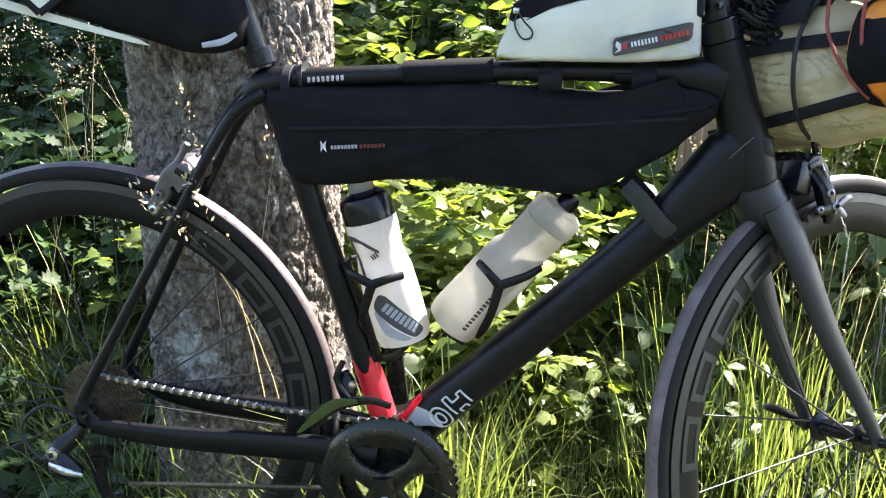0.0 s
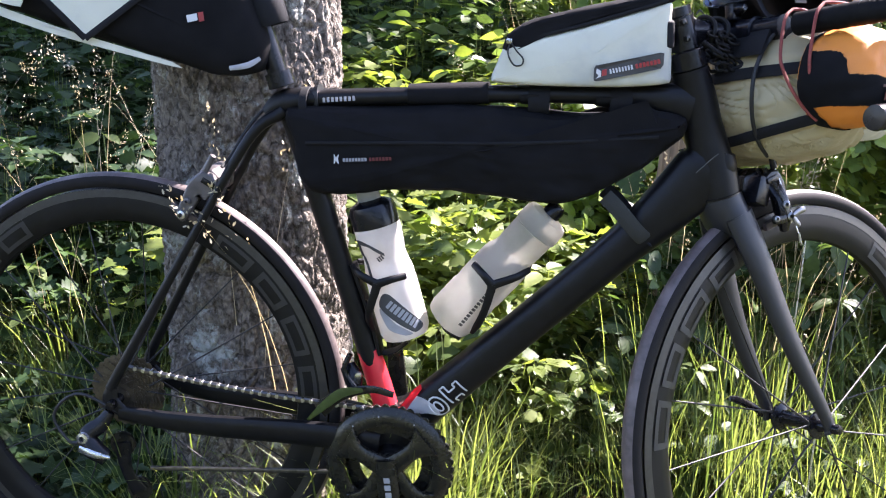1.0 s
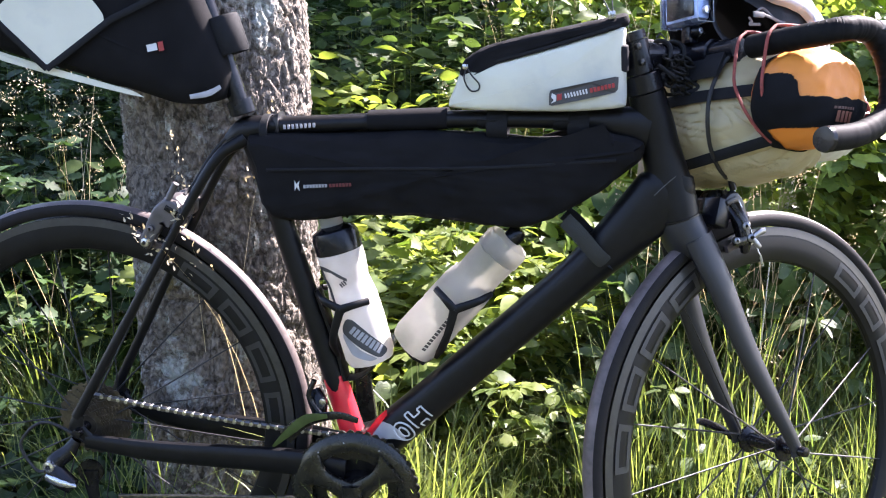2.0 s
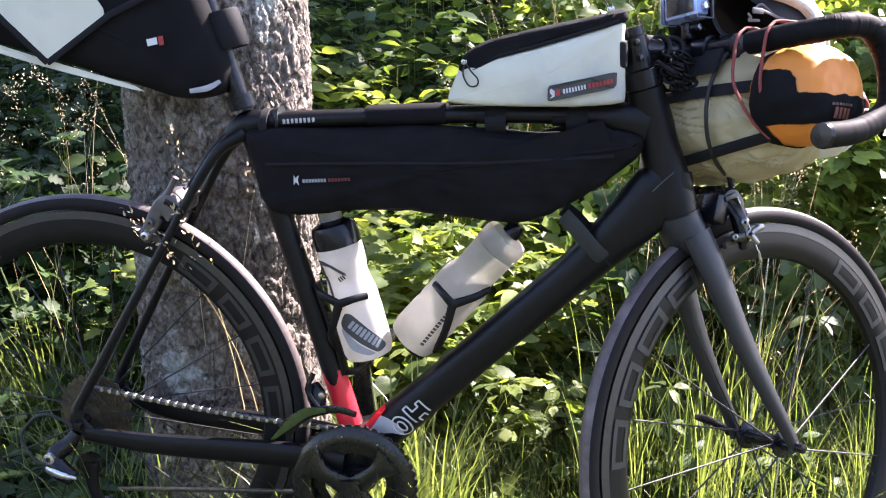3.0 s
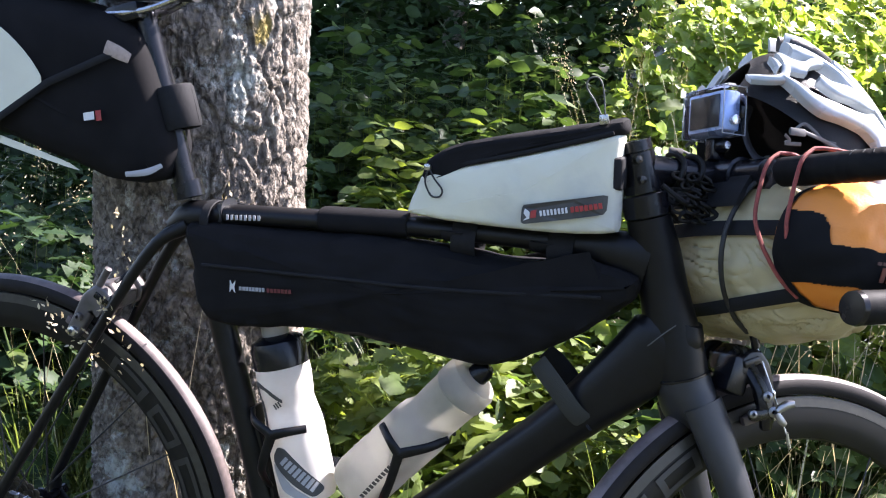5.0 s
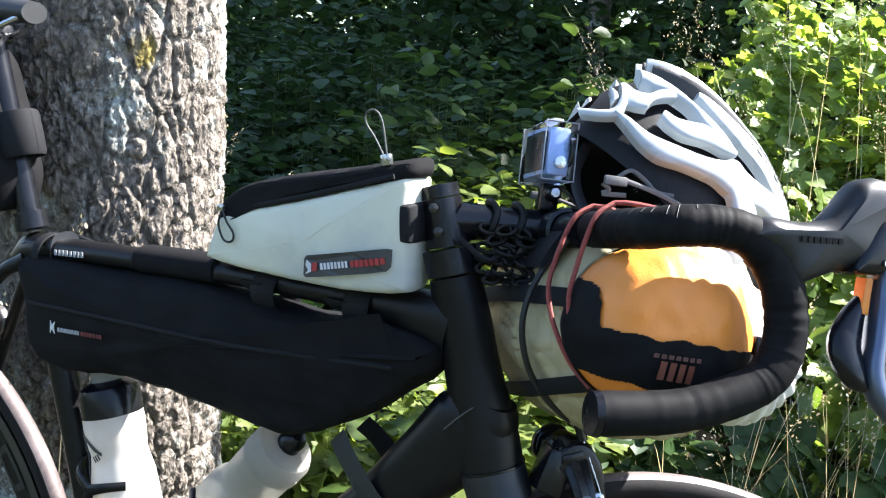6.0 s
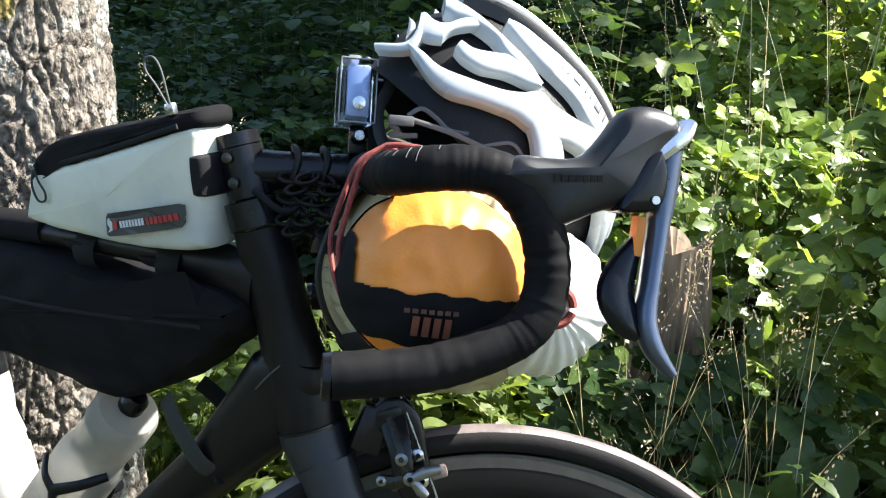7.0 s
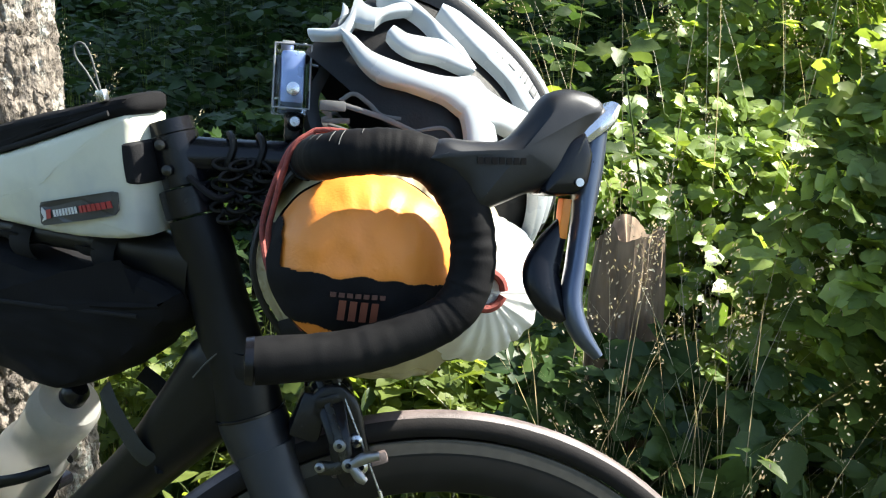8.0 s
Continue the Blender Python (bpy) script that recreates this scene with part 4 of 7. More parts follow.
def front_brake_details():
    """Arms, plates, bolts and the release lever in front of the front wheel's caliper."""
    brake = bpy.data.objects["front_brake"]
    for side in (-1, 1):
        part("brake_arm", tube([(0.916, side * 0.012, 0.700), (0.922, side * 0.030, 0.688), (0.929, side * 0.044, 0.664), (0.934, side * 0.046, 0.640), (0.940, side * 0.040, 0.622)], [(0.010, 0.006), (0.012, 0.006), (0.010, 0.005), (0.009, 0.005), (0.006, 0.005)], 12, n=20, power=0.7), GLOSS, brake, steer=True)
    for dy in (-0.019, -0.031):
        part("side_plate", tube([(0.912, dy, 0.706), (0.919, dy - 0.006, 0.690), (0.928, dy - 0.018, 0.664), (0.934, dy - 0.020, 0.645)], [(0.0035, 0.0015)] * 4, 8, n=16, power=0.6), CRANK, brake, "worn edge of the brake arm", steer=True)
    part("spring_block", block((0.026, 0.030, 0.040), Matrix.Translation((0.906, -0.022, 0.676)) @ Matrix.Rotation(0.3, 4, "Y"), 0.005), GLOSS, brake, steer=True)
    for x, y, z, r in ((0.919, -0.030, 0.690, 0.0034), (0.930, -0.051, 0.657, 0.0052), (0.938, -0.052, 0.641, 0.0056), (0.915, -0.048, 0.638, 0.0042)):
        part("bolt", lathe([(r * 0.45, -0.003), (r, -0.002), (r, 0.003), (r * 0.45, 0.003)], (x, y, z), (0.3, 1, 0), 16, closed=True), BRAKEMETAL, brake, "silver hexagon bolt", steer=True)
    part("pad_arm", tube([(0.938, -0.048, 0.641), (0.926, -0.047, 0.637), (0.914, -0.045, 0.637)], [(0.007, 0.004), (0.006, 0.004), (0.006, 0.004)], 10, n=10, power=0.8), CRANK, brake, steer=True)
    part("release_lever", tube([(0.940, -0.054, 0.642), (0.951, -0.055, 0.648), (0.962, -0.055, 0.650)], [(0.004, 0.003), (0.0052, 0.003), (0.004, 0.0025)], 10, n=12), BRAKEMETAL, brake, "silver release lever", steer=True)
    part("release_lever", tube([(0.940, -0.054, 0.640), (0.947, -0.055, 0.632), (0.952, -0.055, 0.628)], [(0.0035, 0.0025), (0.0045, 0.0025), (0.003, 0.002)], 10, n=12), BRAKEMETAL, brake, "silver release lever", steer=True)


front_brake_details()

# stem, bars, levers
part("headset_spacer", lathe([(0.0235, -0.012), (0.0245, -0.011), (0.0245, 0.011), (0.0235, 0.012)], (axis_x(0.849), 0, 0.849), (-0.3007, 0, 0.9537), 28), GLOSS, bike)
stem = part("stem", join(tube([(axis_x(0.884), 0, 0.884), (0.83, 0, 0.886), (0.888, 0, 0.886)], [(0.019, 0.019), (0.016, 0.0165), (0.0175, 0.019)], 18, n=14),
                         lathe([(0.001, -0.022), (0.0195, -0.021), (0.0195, 0.021), (0.001, 0.022)], (axis_x(0.882), 0, 0.882), (-0.3007, 0, 0.9537), 24),
                         lathe([(0.001, -0.024), (0.0205, -0.023), (0.0205, 0.023), (0.001, 0.024)], (0.893, 0, 0.885), (0, 1, 0), 24)), GLOSS, bike, "black stem", steer=True)
part("top_cap", lathe([(0.001, 0.010), (0.0185, 0.009), (0.0185, -0.002), (0.001, -0.002)], (axis_x(0.905), 0, 0.905), (-0.3007, 0, 0.9537), 24), GLOSS, stem, steer=True)
for z in (0.872, 0.892):
    part("stem_bolt", lathe([(0.001, -0.004), (0.0042, -0.003), (0.0042, 0.003), (0.001, 0.004)], (axis_x(z) - 0.012, -0.019, z), (0, 1, 0), 12), CRANK, stem, steer=True)
BAR = [(0.893, 0.0, 0.885), (0.893, 0.10, 0.885), (0.893, 0.165, 0.884), (0.897, 0.199, 0.884), (0.912, 0.214, 0.887), (0.940, 0.219, 0.889), (0.964, 0.221, 0.883),
       (0.985, 0.223, 0.858), (0.992, 0.225, 0.825), (0.985, 0.227, 0.797), (0.962, 0.229, 0.779), (0.915, 0.231, 0.763), (0.858, 0.233, 0.757)]
bar = part("handlebar", tube([(0.893, y, 0.885) for y in np.linspace(-0.08, 0.08, 5)], 0.0158, 20, up=(0, 0, 1)), GLOSS, bike, "black drop handlebar wrapped in worn black tape", steer=True)
for s in (-1, 1):
    pts = curve_points([(x, s * y, z) for x, y, z in BAR[1:]], 230)
    # each turn of the tape overlaps the last one
    rad = [0.0147 + 0.00035 * ((i * 0.088) % 1.0) ** 2 + 0.0006 * noise.noise(Vector((i * 0.3, s, 0))) for i in range(230)]
    tape = part("bar_tape", sweep(bmesh.new(), pts, rad, 20, up=(0, 0, 1)), TAPE, bar, steer=True)
    # pale scuffs where the edges of the tape have worn
    for i in (34, 41, 47, 55, 60, 68):
        p, d = Vector(pts[i]), (Vector(pts[i + 1]) - Vector(pts[i - 1])).normalized()
        side = Vector((0, s, 0)) - d * d.y * s
        side.normalize()
        up = side.cross(d) if side.cross(d).z > 0 else d.cross(side)
        part("tape_scuff", tube([p + d * 0.0025 * q + (side * math.cos(q) + up * math.sin(q)) * (rad[i] + 0.0003) for q in np.linspace(0.35 + 0.25 * (i % 3), 1.2, 9)], 0.0003, 6), CORDGREY, tape, "pale scuff", steer=True)
    part("bar_plug", lathe([(0.001, -0.004), (0.0145, -0.003), (0.0155, 0.002), (0.001, 0.003)], (0.856, s * 0.233, 0.757), (1, 0, 0), 20), GLOSS, bar, steer=True)
    y0 = s * 0.222
    outline = [(0.952, 0.884), (0.965, 0.9005), (0.99, 0.9), (1.008, 0.902), (1.02, 0.916), (1.032, 0.933), (1.046, 0.9375), (1.060, 0.936), (1.071, 0.931), (1.074, 0.921),
               (1.062, 0.903), (1.056, 0.884), (1.046, 0.872), (1.024, 0.8665), (1.006, 0.858), (0.992, 0.852), (0.984, 0.857), (0.976, 0.872)]
    lv = part("shift_lever", soften(crease(pillow(outline, 0.0165, 110, y0, 0.011, 1.18, 8), 0.0004, 60), 6), HOODRUB, bar, "black rubber brake and shift lever hood", steer=True)
    part("side_plate", pillow([(1.030, 0.868), (1.040, 0.893), (1.048, 0.905), (1.058, 0.909), (1.064, 0.895), (1.062, 0.876), (1.052, 0.868)], 0.0178, 40, y0, 0.004, 1.05, 3), GLOSS, lv, steer=True)
    part("name_plate", tube([(1.058, y0, 0.905), (1.072, y0, 0.918), (1.0785, y0, 0.928)], [(0.006, 0.0155), (0.0075, 0.016), (0.004, 0.0145)], 12, n=10, power=0.7), ALLOY, lv, "silver cap", steer=True)
    part("pivot_pin", lathe([(0.001, -0.0203), (0.0027, -0.0203), (0.0027, 0.0203), (0.001, 0.0203)], (1.054, y0, 0.8765), (0, 1, 0), 14), STEEL, lv, steer=True)
    part("brake_lever", tube([(1.068, y0, 0.912), (1.0655, y0, 0.885), (1.063, y0 * 1.01, 0.855), (1.059, y0 * 1.03, 0.825), (1.056, y0 * 1.05, 0.80), (1.0615, y0 * 1.065, 0.782), (1.074, y0 * 1.08, 0.766)],
                             [(0.008, 0.012), (0.009, 0.012), (0.0065, 0.011), (0.006, 0.0105), (0.0065, 0.010), (0.006, 0.009), (0.003, 0.006)], 14, n=40, power=0.8), LEVER, lv, "blue-grey metal lever blade", steer=True)
    part("shift_paddle", tube([(1.052, y0 * 0.99, 0.852), (1.043, y0 * 1.0, 0.834), (1.037, y0 * 1.02, 0.815), (1.044, y0 * 1.04, 0.797), (1.052, y0 * 1.05, 0.788)],
                              [(0.004, 0.006), (0.010, 0.008), (0.013, 0.009), (0.010, 0.008), (0.003, 0.005)], 12, n=24), GLOSS, lv, steer=True)
    part("shift_link", block((0.006, 0.012, 0.026), pose(1.0505, y0, 0.853, 0, 4, 0), 0.001), ORANGE, lv, "sunlit orange-brown inner link", steer=True)
    if s < 0:
        lettering(lv, TAPE, (0.987, 0.886), (1.019, 0.8875), 0.0042, 7, y0 - 0.0197, "lettering", True, 0.25)

# bottle cages
for a, d, outward, node, tip, brace, run in (((0.381, 0.42), (-0.298, 0.954), 1, (0.1009, 0.0506), (0.0987, 0.089), (0.1274, 0.016), ((0.030, 0.016), (0.050, 0.020), (0.067, 0.028))),
                                             ((0.527, 0.447), (0.625, 0.78), -1, (0.0934, 0.0316), (0.0943, 0.069), (0.1365, 0.004), ((0.012, 0.004), (0.034, 0.008), (0.062, 0.017)))):
    a, d = Vector((a[0], 0, a[1])), Vector((d[0], 0, d[1]))
    nrm = Vector((d.z, 0, -d.x)) * outward  # from tube to bottle

    def at(p, side):
        return a + d * p[0] + nrm * p[1] + Vector((0, side, 0))
    cg = part("bottle_cage", tube([a + d * -0.012 + nrm * 0.012, a + d * 0.04 + nrm * 0.016, a + d * 0.13 + nrm * 0.014], (0.004, 0.013), 10, power=0.6), CARBON, bike, "black carbon bottle cage")
    for s in (-1, 1):
        low, mid, high = run
        part("cage_arm", tube([at(low, s * 0.014), at(mid, s * 0.030), at(high, s * 0.0385), at(node, s * 0.0412)], [(0.004, 0.003), (0.0055, 0.0028), (0.0055, 0.0028), (0.0065, 0.0028)], 10, n=22), CARBON, cg)
        part("cage_tip", tube([at(node, s * 0.0412), at(((node[0] + tip[0]) / 2 + 0.002, (node[1] + tip[1]) / 2), s * 0.0385), at(tip, s * 0.024)], [(0.0065, 0.0028), (0.0055, 0.0028), (0.0050, 0.0028)], 10, n=16), CARBON, cg)
        part("cage_brace", tube([at(brace, s * 0.012), at(((brace[0] * 2 + node[0]) / 3, (brace[1] * 2 + node[1]) / 3), s * 0.032), at(node, s * 0.0412)], [(0.005, 0.003), (0.0055, 0.0028), (0.0065, 0.0028)], 10, n=16), CARBON, cg)
    part("cage_foot", tube([a + d * -0.012 + nrm * 0.012, a + d * -0.013 + nrm * 0.035, a + d * -0.004 + nrm * 0.058], [(0.003, 0.010), (0.003, 0.014), (0.003, 0.008)], 10, n=12), CARBON, cg)

# cables
part("rear_cable", tube([(0.36, 0.012, 0.79), (0.29, 0.03, 0.792), (0.245, 0.03, 0.782), (0.205, 0.012, 0.742), (0.185, -0.02, 0.70), (0.178, -0.038, 0.688)], 0.0025, 8, n=36), HOUSING, bike)
part("front_cable", tube([(0.893, -0.080, 0.888), (0.874, -0.068, 0.865), (0.858, -0.063, 0.832), (0.854, -0.060, 0.800), (0.866, -0.051, 0.766), (0.890, -0.041, 0.738), (0.914, -0.034, 0.722)], 0.0027, 8, n=48), HOUSING, bike, steer=True)



# ---- luggage and bottles ----
# frame bag
fbag = thing("frame_bag", (0.53, 0, 0.72), "black fabric half-frame bag hanging under the top tube", "bag")
fb_out = [(0.268, 0.772), (0.276, 0.72), (0.281, 0.685), (0.298, 0.654), (0.35, 0.652), (0.40, 0.660), (0.507, 0.665), (0.56, 0.660), (0.60, 0.654), (0.66, 0.656), (0.70, 0.674), (0.735, 0.694),
          (0.802, 0.748), (0.806, 0.775), (0.765, 0.785), (0.735, 0.776), (0.64, 0.776), (0.60, 0.780), (0.50, 0.783), (0.40, 0.776)]
part("body", crease(pillow(fb_out, 0.036, 150, 0, 0.016, 1.28, 14), 0.004, 20, (1, 1, 2.2)), BLACKFAB, fbag)
part("zip", tube([(0.30, -0.0415, 0.727), (0.45, -0.0455, 0.7335), (0.60, -0.0455, 0.739), (0.77, -0.037, 0.752)], (0.0022, 0.0015), 8, n=30, up=(0, 1, 0)), STRAPFAB, fbag, "closed black zip")
lab = part("label", sheet([(0.340, 0.700), (0.3425, 0.705), (0.347, 0.700), (0.3455, 0.707), (0.347, 0.714), (0.3425, 0.709), (0.340, 0.714)], -0.0445, 0.001), LABELWHITE, fbag, "small white and red label with plain bars", smooth=False)
lettering(lab, LABELGREY, (0.352, 0.706), (0.386, 0.7085), 0.0045, 8, -0.0453)
lettering(lab, material("dim_red_print", (0.10, 0.012, 0.012), rough=0.6), (0.388, 0.7085), (0.42, 0.711), 0.0045, 7, -0.0456)
for x, z in ((0.292, 0.782), (0.613, 0.797), (0.72, 0.80)):
    loop = [(x, 0.026 * math.cos(a), z - 0.006 + 0.022 * math.sin(a)) for a in np.linspace(0, 2 * math.pi, 25)]
    wide = 0.028 if x > 0.5 else 0.012
    part("strap", sweep(bmesh.new(), loop, (0.0012, wide * 0.5), 8, up=(1, 0, 0), cap=False, power=0.5), STRAPFAB, fbag)
part("strap", tube([(0.707, -0.022, 0.668), (0.725, -0.029, 0.652), (0.752, -0.030, 0.622), (0.765, -0.024, 0.610)], [(0.011, 0.0015)] * 4, 8, n=16, power=0.6), material("olive_webbing", (0.014, 0.014, 0.010), rough=0.8, vary=0.25, scale=180, bump=0.5, bump_scale=900), fbag, "faded webbing strap round the down tube")
part("strap", tube([(0.707, 0.022, 0.668), (0.725, 0.029, 0.652), (0.752, 0.030, 0.622), (0.765, 0.024, 0.610)], [(0.011, 0.0015)] * 4, 8, n=16, power=0.6), STRAPFAB, fbag)
part("strap", tube([(0.765, -0.024, 0.610), (0.771, 0.0, 0.604), (0.765, 0.024, 0.610)], [(0.011, 0.0015)] * 3, 8, up=(0.7, 0, 0.7), n=10, power=0.6), STRAPFAB, fbag)

# top tube bag
tbag = thing("top_tube_bag", (0.66, 0, 0.81), "off-white top tube bag with a black zipped lid", "bag")
tb_low = [(0.547, 0.814), (0.555, 0.842), (0.5635, 0.861), (0.585, 0.869), (0.625, 0.878), (0.70, 0.900), (0.772, 0.922), (0.776, 0.90), (0.781, 0.826), (0.776, 0.818), (0.726, 0.8125), (0.66, 0.8105), (0.60, 0.8105)]


def tb_half(x):
    return 0.019 + 0.014 * min(max((x - 0.54) / 0.16, 0), 1) - 0.017 * min(max((x - 0.735) / 0.05, 0), 1) ** 2


def taper(bm, half):
    for v in bm.verts:
        v.co.y *= tb_half(v.co.x) / half
    return bm


part("body", taper(crease(pillow(tb_low, 0.033, 130, 0, 0.006, 1.12, 10), 0.0012, 30), 0.033), WHITEFAB, tbag)
tb_lid = [(0.5605, 0.855), (0.566, 0.875), (0.585, 0.889), (0.607, 0.898), (0.66, 0.912), (0.72, 0.9245), (0.768, 0.936), (0.777, 0.936), (0.7765, 0.9205), (0.70, 0.8985), (0.625, 0.8765), (0.585, 0.8675)]
part("lid", taper(crease(pillow(tb_lid, 0.0335, 130, 0, 0.007, 0.99, 8), 0.0014, 26), 0.033), BLACKFAB, tbag, "black fabric lid")
part("zip_tape", tube([(0.575, -0.0205, 0.867), (0.66, -0.0295, 0.889), (0.768, -0.035, 0.9225)], (0.0025, 0.001), 8, n=20), STRAPFAB, tbag)
part("front_trim", taper(pillow([(0.768, 0.897), (0.7795, 0.897), (0.7815, 0.865), (0.770, 0.865)], 0.0345, 50, 0, 0.003, 1.02, 3), 0.0325), STRAPFAB, tbag, "black front panel")


def tb_y(x, z):
    return -tb_half(x) * 1.13 - 0.0022


lab = part("label", sheet(resample([(0.681, 0.822), (0.681, 0.839), (0.684, 0.841), (0.765, 0.859), (0.768, 0.857), (0.768, 0.841), (0.764, 0.8385), (0.684, 0.8205)], 30), 0, 0.0012, tb_y), PRINT, tbag, "dark label with white and red plain bars", smooth=False)
tb_y2 = lambda x, z: tb_y(x, z) - 0.0009
part("emblem", join(sheet([(0.6835, 0.824), (0.687, 0.828), (0.6835, 0.832), (0.6845, 0.837), (0.690, 0.834), (0.690, 0.827)], 0, 0.0006, tb_y2)), LABELWHITE, lab, smooth=False)
part("emblem", sheet([(0.691, 0.8275), (0.697, 0.829), (0.697, 0.837), (0.691, 0.8355)], 0, 0.0006, tb_y2), LABELRED, lab, smooth=False)
lettering(lab, LABELWHITE, (0.700, 0.8335), (0.730, 0.8405), 0.0058, 8, 0, slope=tb_y2, gap=0.42)
lettering(lab, LABELRED, (0.732, 0.841), (0.764, 0.8482), 0.0058, 7, 0, slope=tb_y2, gap=0.25)
cl = curve_points([(0.571, -0.024, 0.866), (0.569, -0.026, 0.852), (0.577, -0.027, 0.838), (0.587, -0.027, 0.838), (0.589, -0.0275, 0.846), (0.580, -0.027, 0.856), (0.572, -0.025, 0.867)], 40)
part("zip_pull", sweep(bmesh.new(), cl, 0.0011, 8), HOUSING, tbag, "looped black cord pull")
part("zip_slider", block((0.008, 0.005, 0.007), pose(0.570, -0.024, 0.868), 0.002), STEEL, tbag)
cl = curve_points([(0.754, -0.030, 0.937), (0.745, -0.033, 0.953), (0.737, -0.036, 0.965), (0.738, -0.037, 0.974), (0.747, -0.037, 0.976), (0.753, -0.035, 0.966), (0.757, -0.031, 0.939)], 40)
part("zip_pull", sweep(bmesh.new(), cl, 0.0009, 8), CORDGREY, tbag, "looped grey cord pull")
part("zip_slider", block((0.010, 0.006, 0.010), pose(0.756, -0.029, 0.935, 0, -12, 0), 0.002), STEEL, tbag)
for x in (0.60, 0.70):
    part("strap", tube([(x, 0.026 * math.cos(a), 0.800 + 0.014 * math.sin(a)) for a in np.linspace(math.pi, 2 * math.pi, 12)], (0.001, 0.013), 8, up=(1, 0, 0), power=0.5), STRAPFAB, tbag)

# the bag leans over to the near side
lean = Matrix.Translation((0.75, -1.27, 0.96)) @ Matrix.Scale(0.9865, 4) @ Matrix.Translation((-0.75, 1.27, -0.96))
for ob in tbag.children_recursive:
    if not ob.name.startswith("strap"):
        ob.data.transform(lean)

# seat bag
sbag = thing("seat_bag", (0.08, 0, 0.93), "black and off-white seat bag strapped behind the seat post", "bag")
sb_out = [(0.205, 0.812), (0.236, 0.822), (0.246, 0.86), (0.222, 0.93), (0.198, 0.985), (0.15, 1.015), (0.0, 1.04), (-0.16, 1.065), (-0.27, 1.07), (-0.285, 1.02), (-0.26, 0.955), (-0.17, 0.915), (-0.085, 0.886), (0.01, 0.857), (0.126, 0.825), (0.165, 0.813)]


def sb_shape(bm):
    for v in bm.verts:
        v.co.y *= 0.62 + 0.55 * min(max((0.22 - v.co.x) / 0.26, 0), 1)
    return bm


part("body", sb_shape(crease(pillow(sb_out, 0.062, 150, 0, 0.03, 1.12, 10), 0.003, 14)), BLACKFAB, sbag)


def sb_y(x, z):
    return -0.068 * (0.62 + 0.55 * min(max((0.22 - x) / 0.26, 0), 1)) - 0.0035


def patch(outline, name, mat, parent, dy, n=16, thick=0.0015, fy=None, label=""):
    """A convex cloth patch, meshed as nested rings so that it can follow a curved side."""
    o = resample(outline, n * 3)
    c = sum(o, Vector((0, 0))) / len(o)
    bm = bmesh.new()
    rings = []
    for t in (1.0, 0.8, 0.55, 0.3):
        rings.append([bm.verts.new(((c.lerp(q, t)).x, fy(*c.lerp(q, t)) - dy, c.lerp(q, t).y)) for q in o])
    back = [bm.verts.new((q.x, fy(q.x, q.y) - dy + thick, q.y)) for q in o]
    m = len(o)
    for a, b in zip([back] + rings, rings):
        for k in range(m):
            bm.faces.new((a[k], a[(k + 1) % m], b[(k + 1) % m], b[k]))
    mid = bm.verts.new((c.x, fy(c.x, c.y) - dy, c.y))
    for k in range(m):
        bm.faces.new((rings[-1][k], rings[-1][(k + 1) % m], mid))
    return part(name, bm, mat, parent, label)


patch([(-0.052, 0.935), (0.012, 0.866), (0.094, 0.927), (0.03, 0.992)], "panel", WHITEFAB, sbag, 0.001, fy=sb_y, label="off-white diamond side panel")
patch([(-0.25, 0.948), (-0.175, 0.922), (-0.09, 0.894), (0.0, 0.866), (0.12, 0.831), (0.13, 0.823), (0.01, 0.853), (-0.10, 0.885), (-0.2, 0.92)], "edge_panel", WHITEFAB, sbag, -0.006, fy=lambda x, z: sb_y(x, z) + 0.004, label="off-white lower edge")
patch([(-0.25, 0.955), (-0.17, 0.925), (-0.07, 0.90), (-0.075, 0.95), (-0.11, 1.0), (-0.2, 1.02), (-0.255, 1.0)], "panel", WHITEFAB, sbag, 0.001, fy=sb_y, label="off-white rear side panel")
for a, b in (((0.012, 0.861), (0.10, 0.925)), ((0.012, 0.861), (-0.06, 0.935)), ((0.10, 0.925), (0.19, 0.968)), ((-0.06, 0.935), (0.02, 1.0))):
    part("seam", tube([(a[0] + (b[0] - a[0]) * t, sb_y(a[0] + (b[0] - a[0]) * t, 0) - 0.001, a[1] + (b[1] - a[1]) * t) for t in np.linspace(0, 1, 8)], (0.0045, 0.0015), 6), STRAPFAB, sbag)
part("tag", sheet([(0.148, 0.884), (0.162, 0.887), (0.1605, 0.896), (0.1465, 0.893)], sb_y(0.155, 0) - 0.003, 0.001), LABELWHITE, sbag, "tiny white tag", smooth=False)
part("tag", sheet([(0.163, 0.885), (0.17, 0.8865), (0.1685, 0.898), (0.1615, 0.897)], sb_y(0.165, 0) - 0.002, 0.001), LABELRED, sbag, smooth=False)
loop = [(0.2375 - 0.0 + 0.0215 * math.cos(a), 0.0215 * math.sin(a), 0.905 + 0.0065 * math.cos(a)) for a in np.linspace(0, 2 * math.pi, 25)]
part("post_strap", sweep(bmesh.new(), loop, (0.0022, 0.026), 8, up=(-0.298, 0, 0.954), cap=False, power=0.5), STRAPFAB, sbag, "ribbed black strap round the seat post")
part("loop_tab", tube([(0.20, -0.05, 0.825), (0.222, -0.04, 0.829), (0.236, -0.03, 0.838)], [(0.003, 0.001), (0.004, 0.001), (0.003, 0.001)], 6, n=8), LABELGREY, sbag, "grey-white webbing tab")
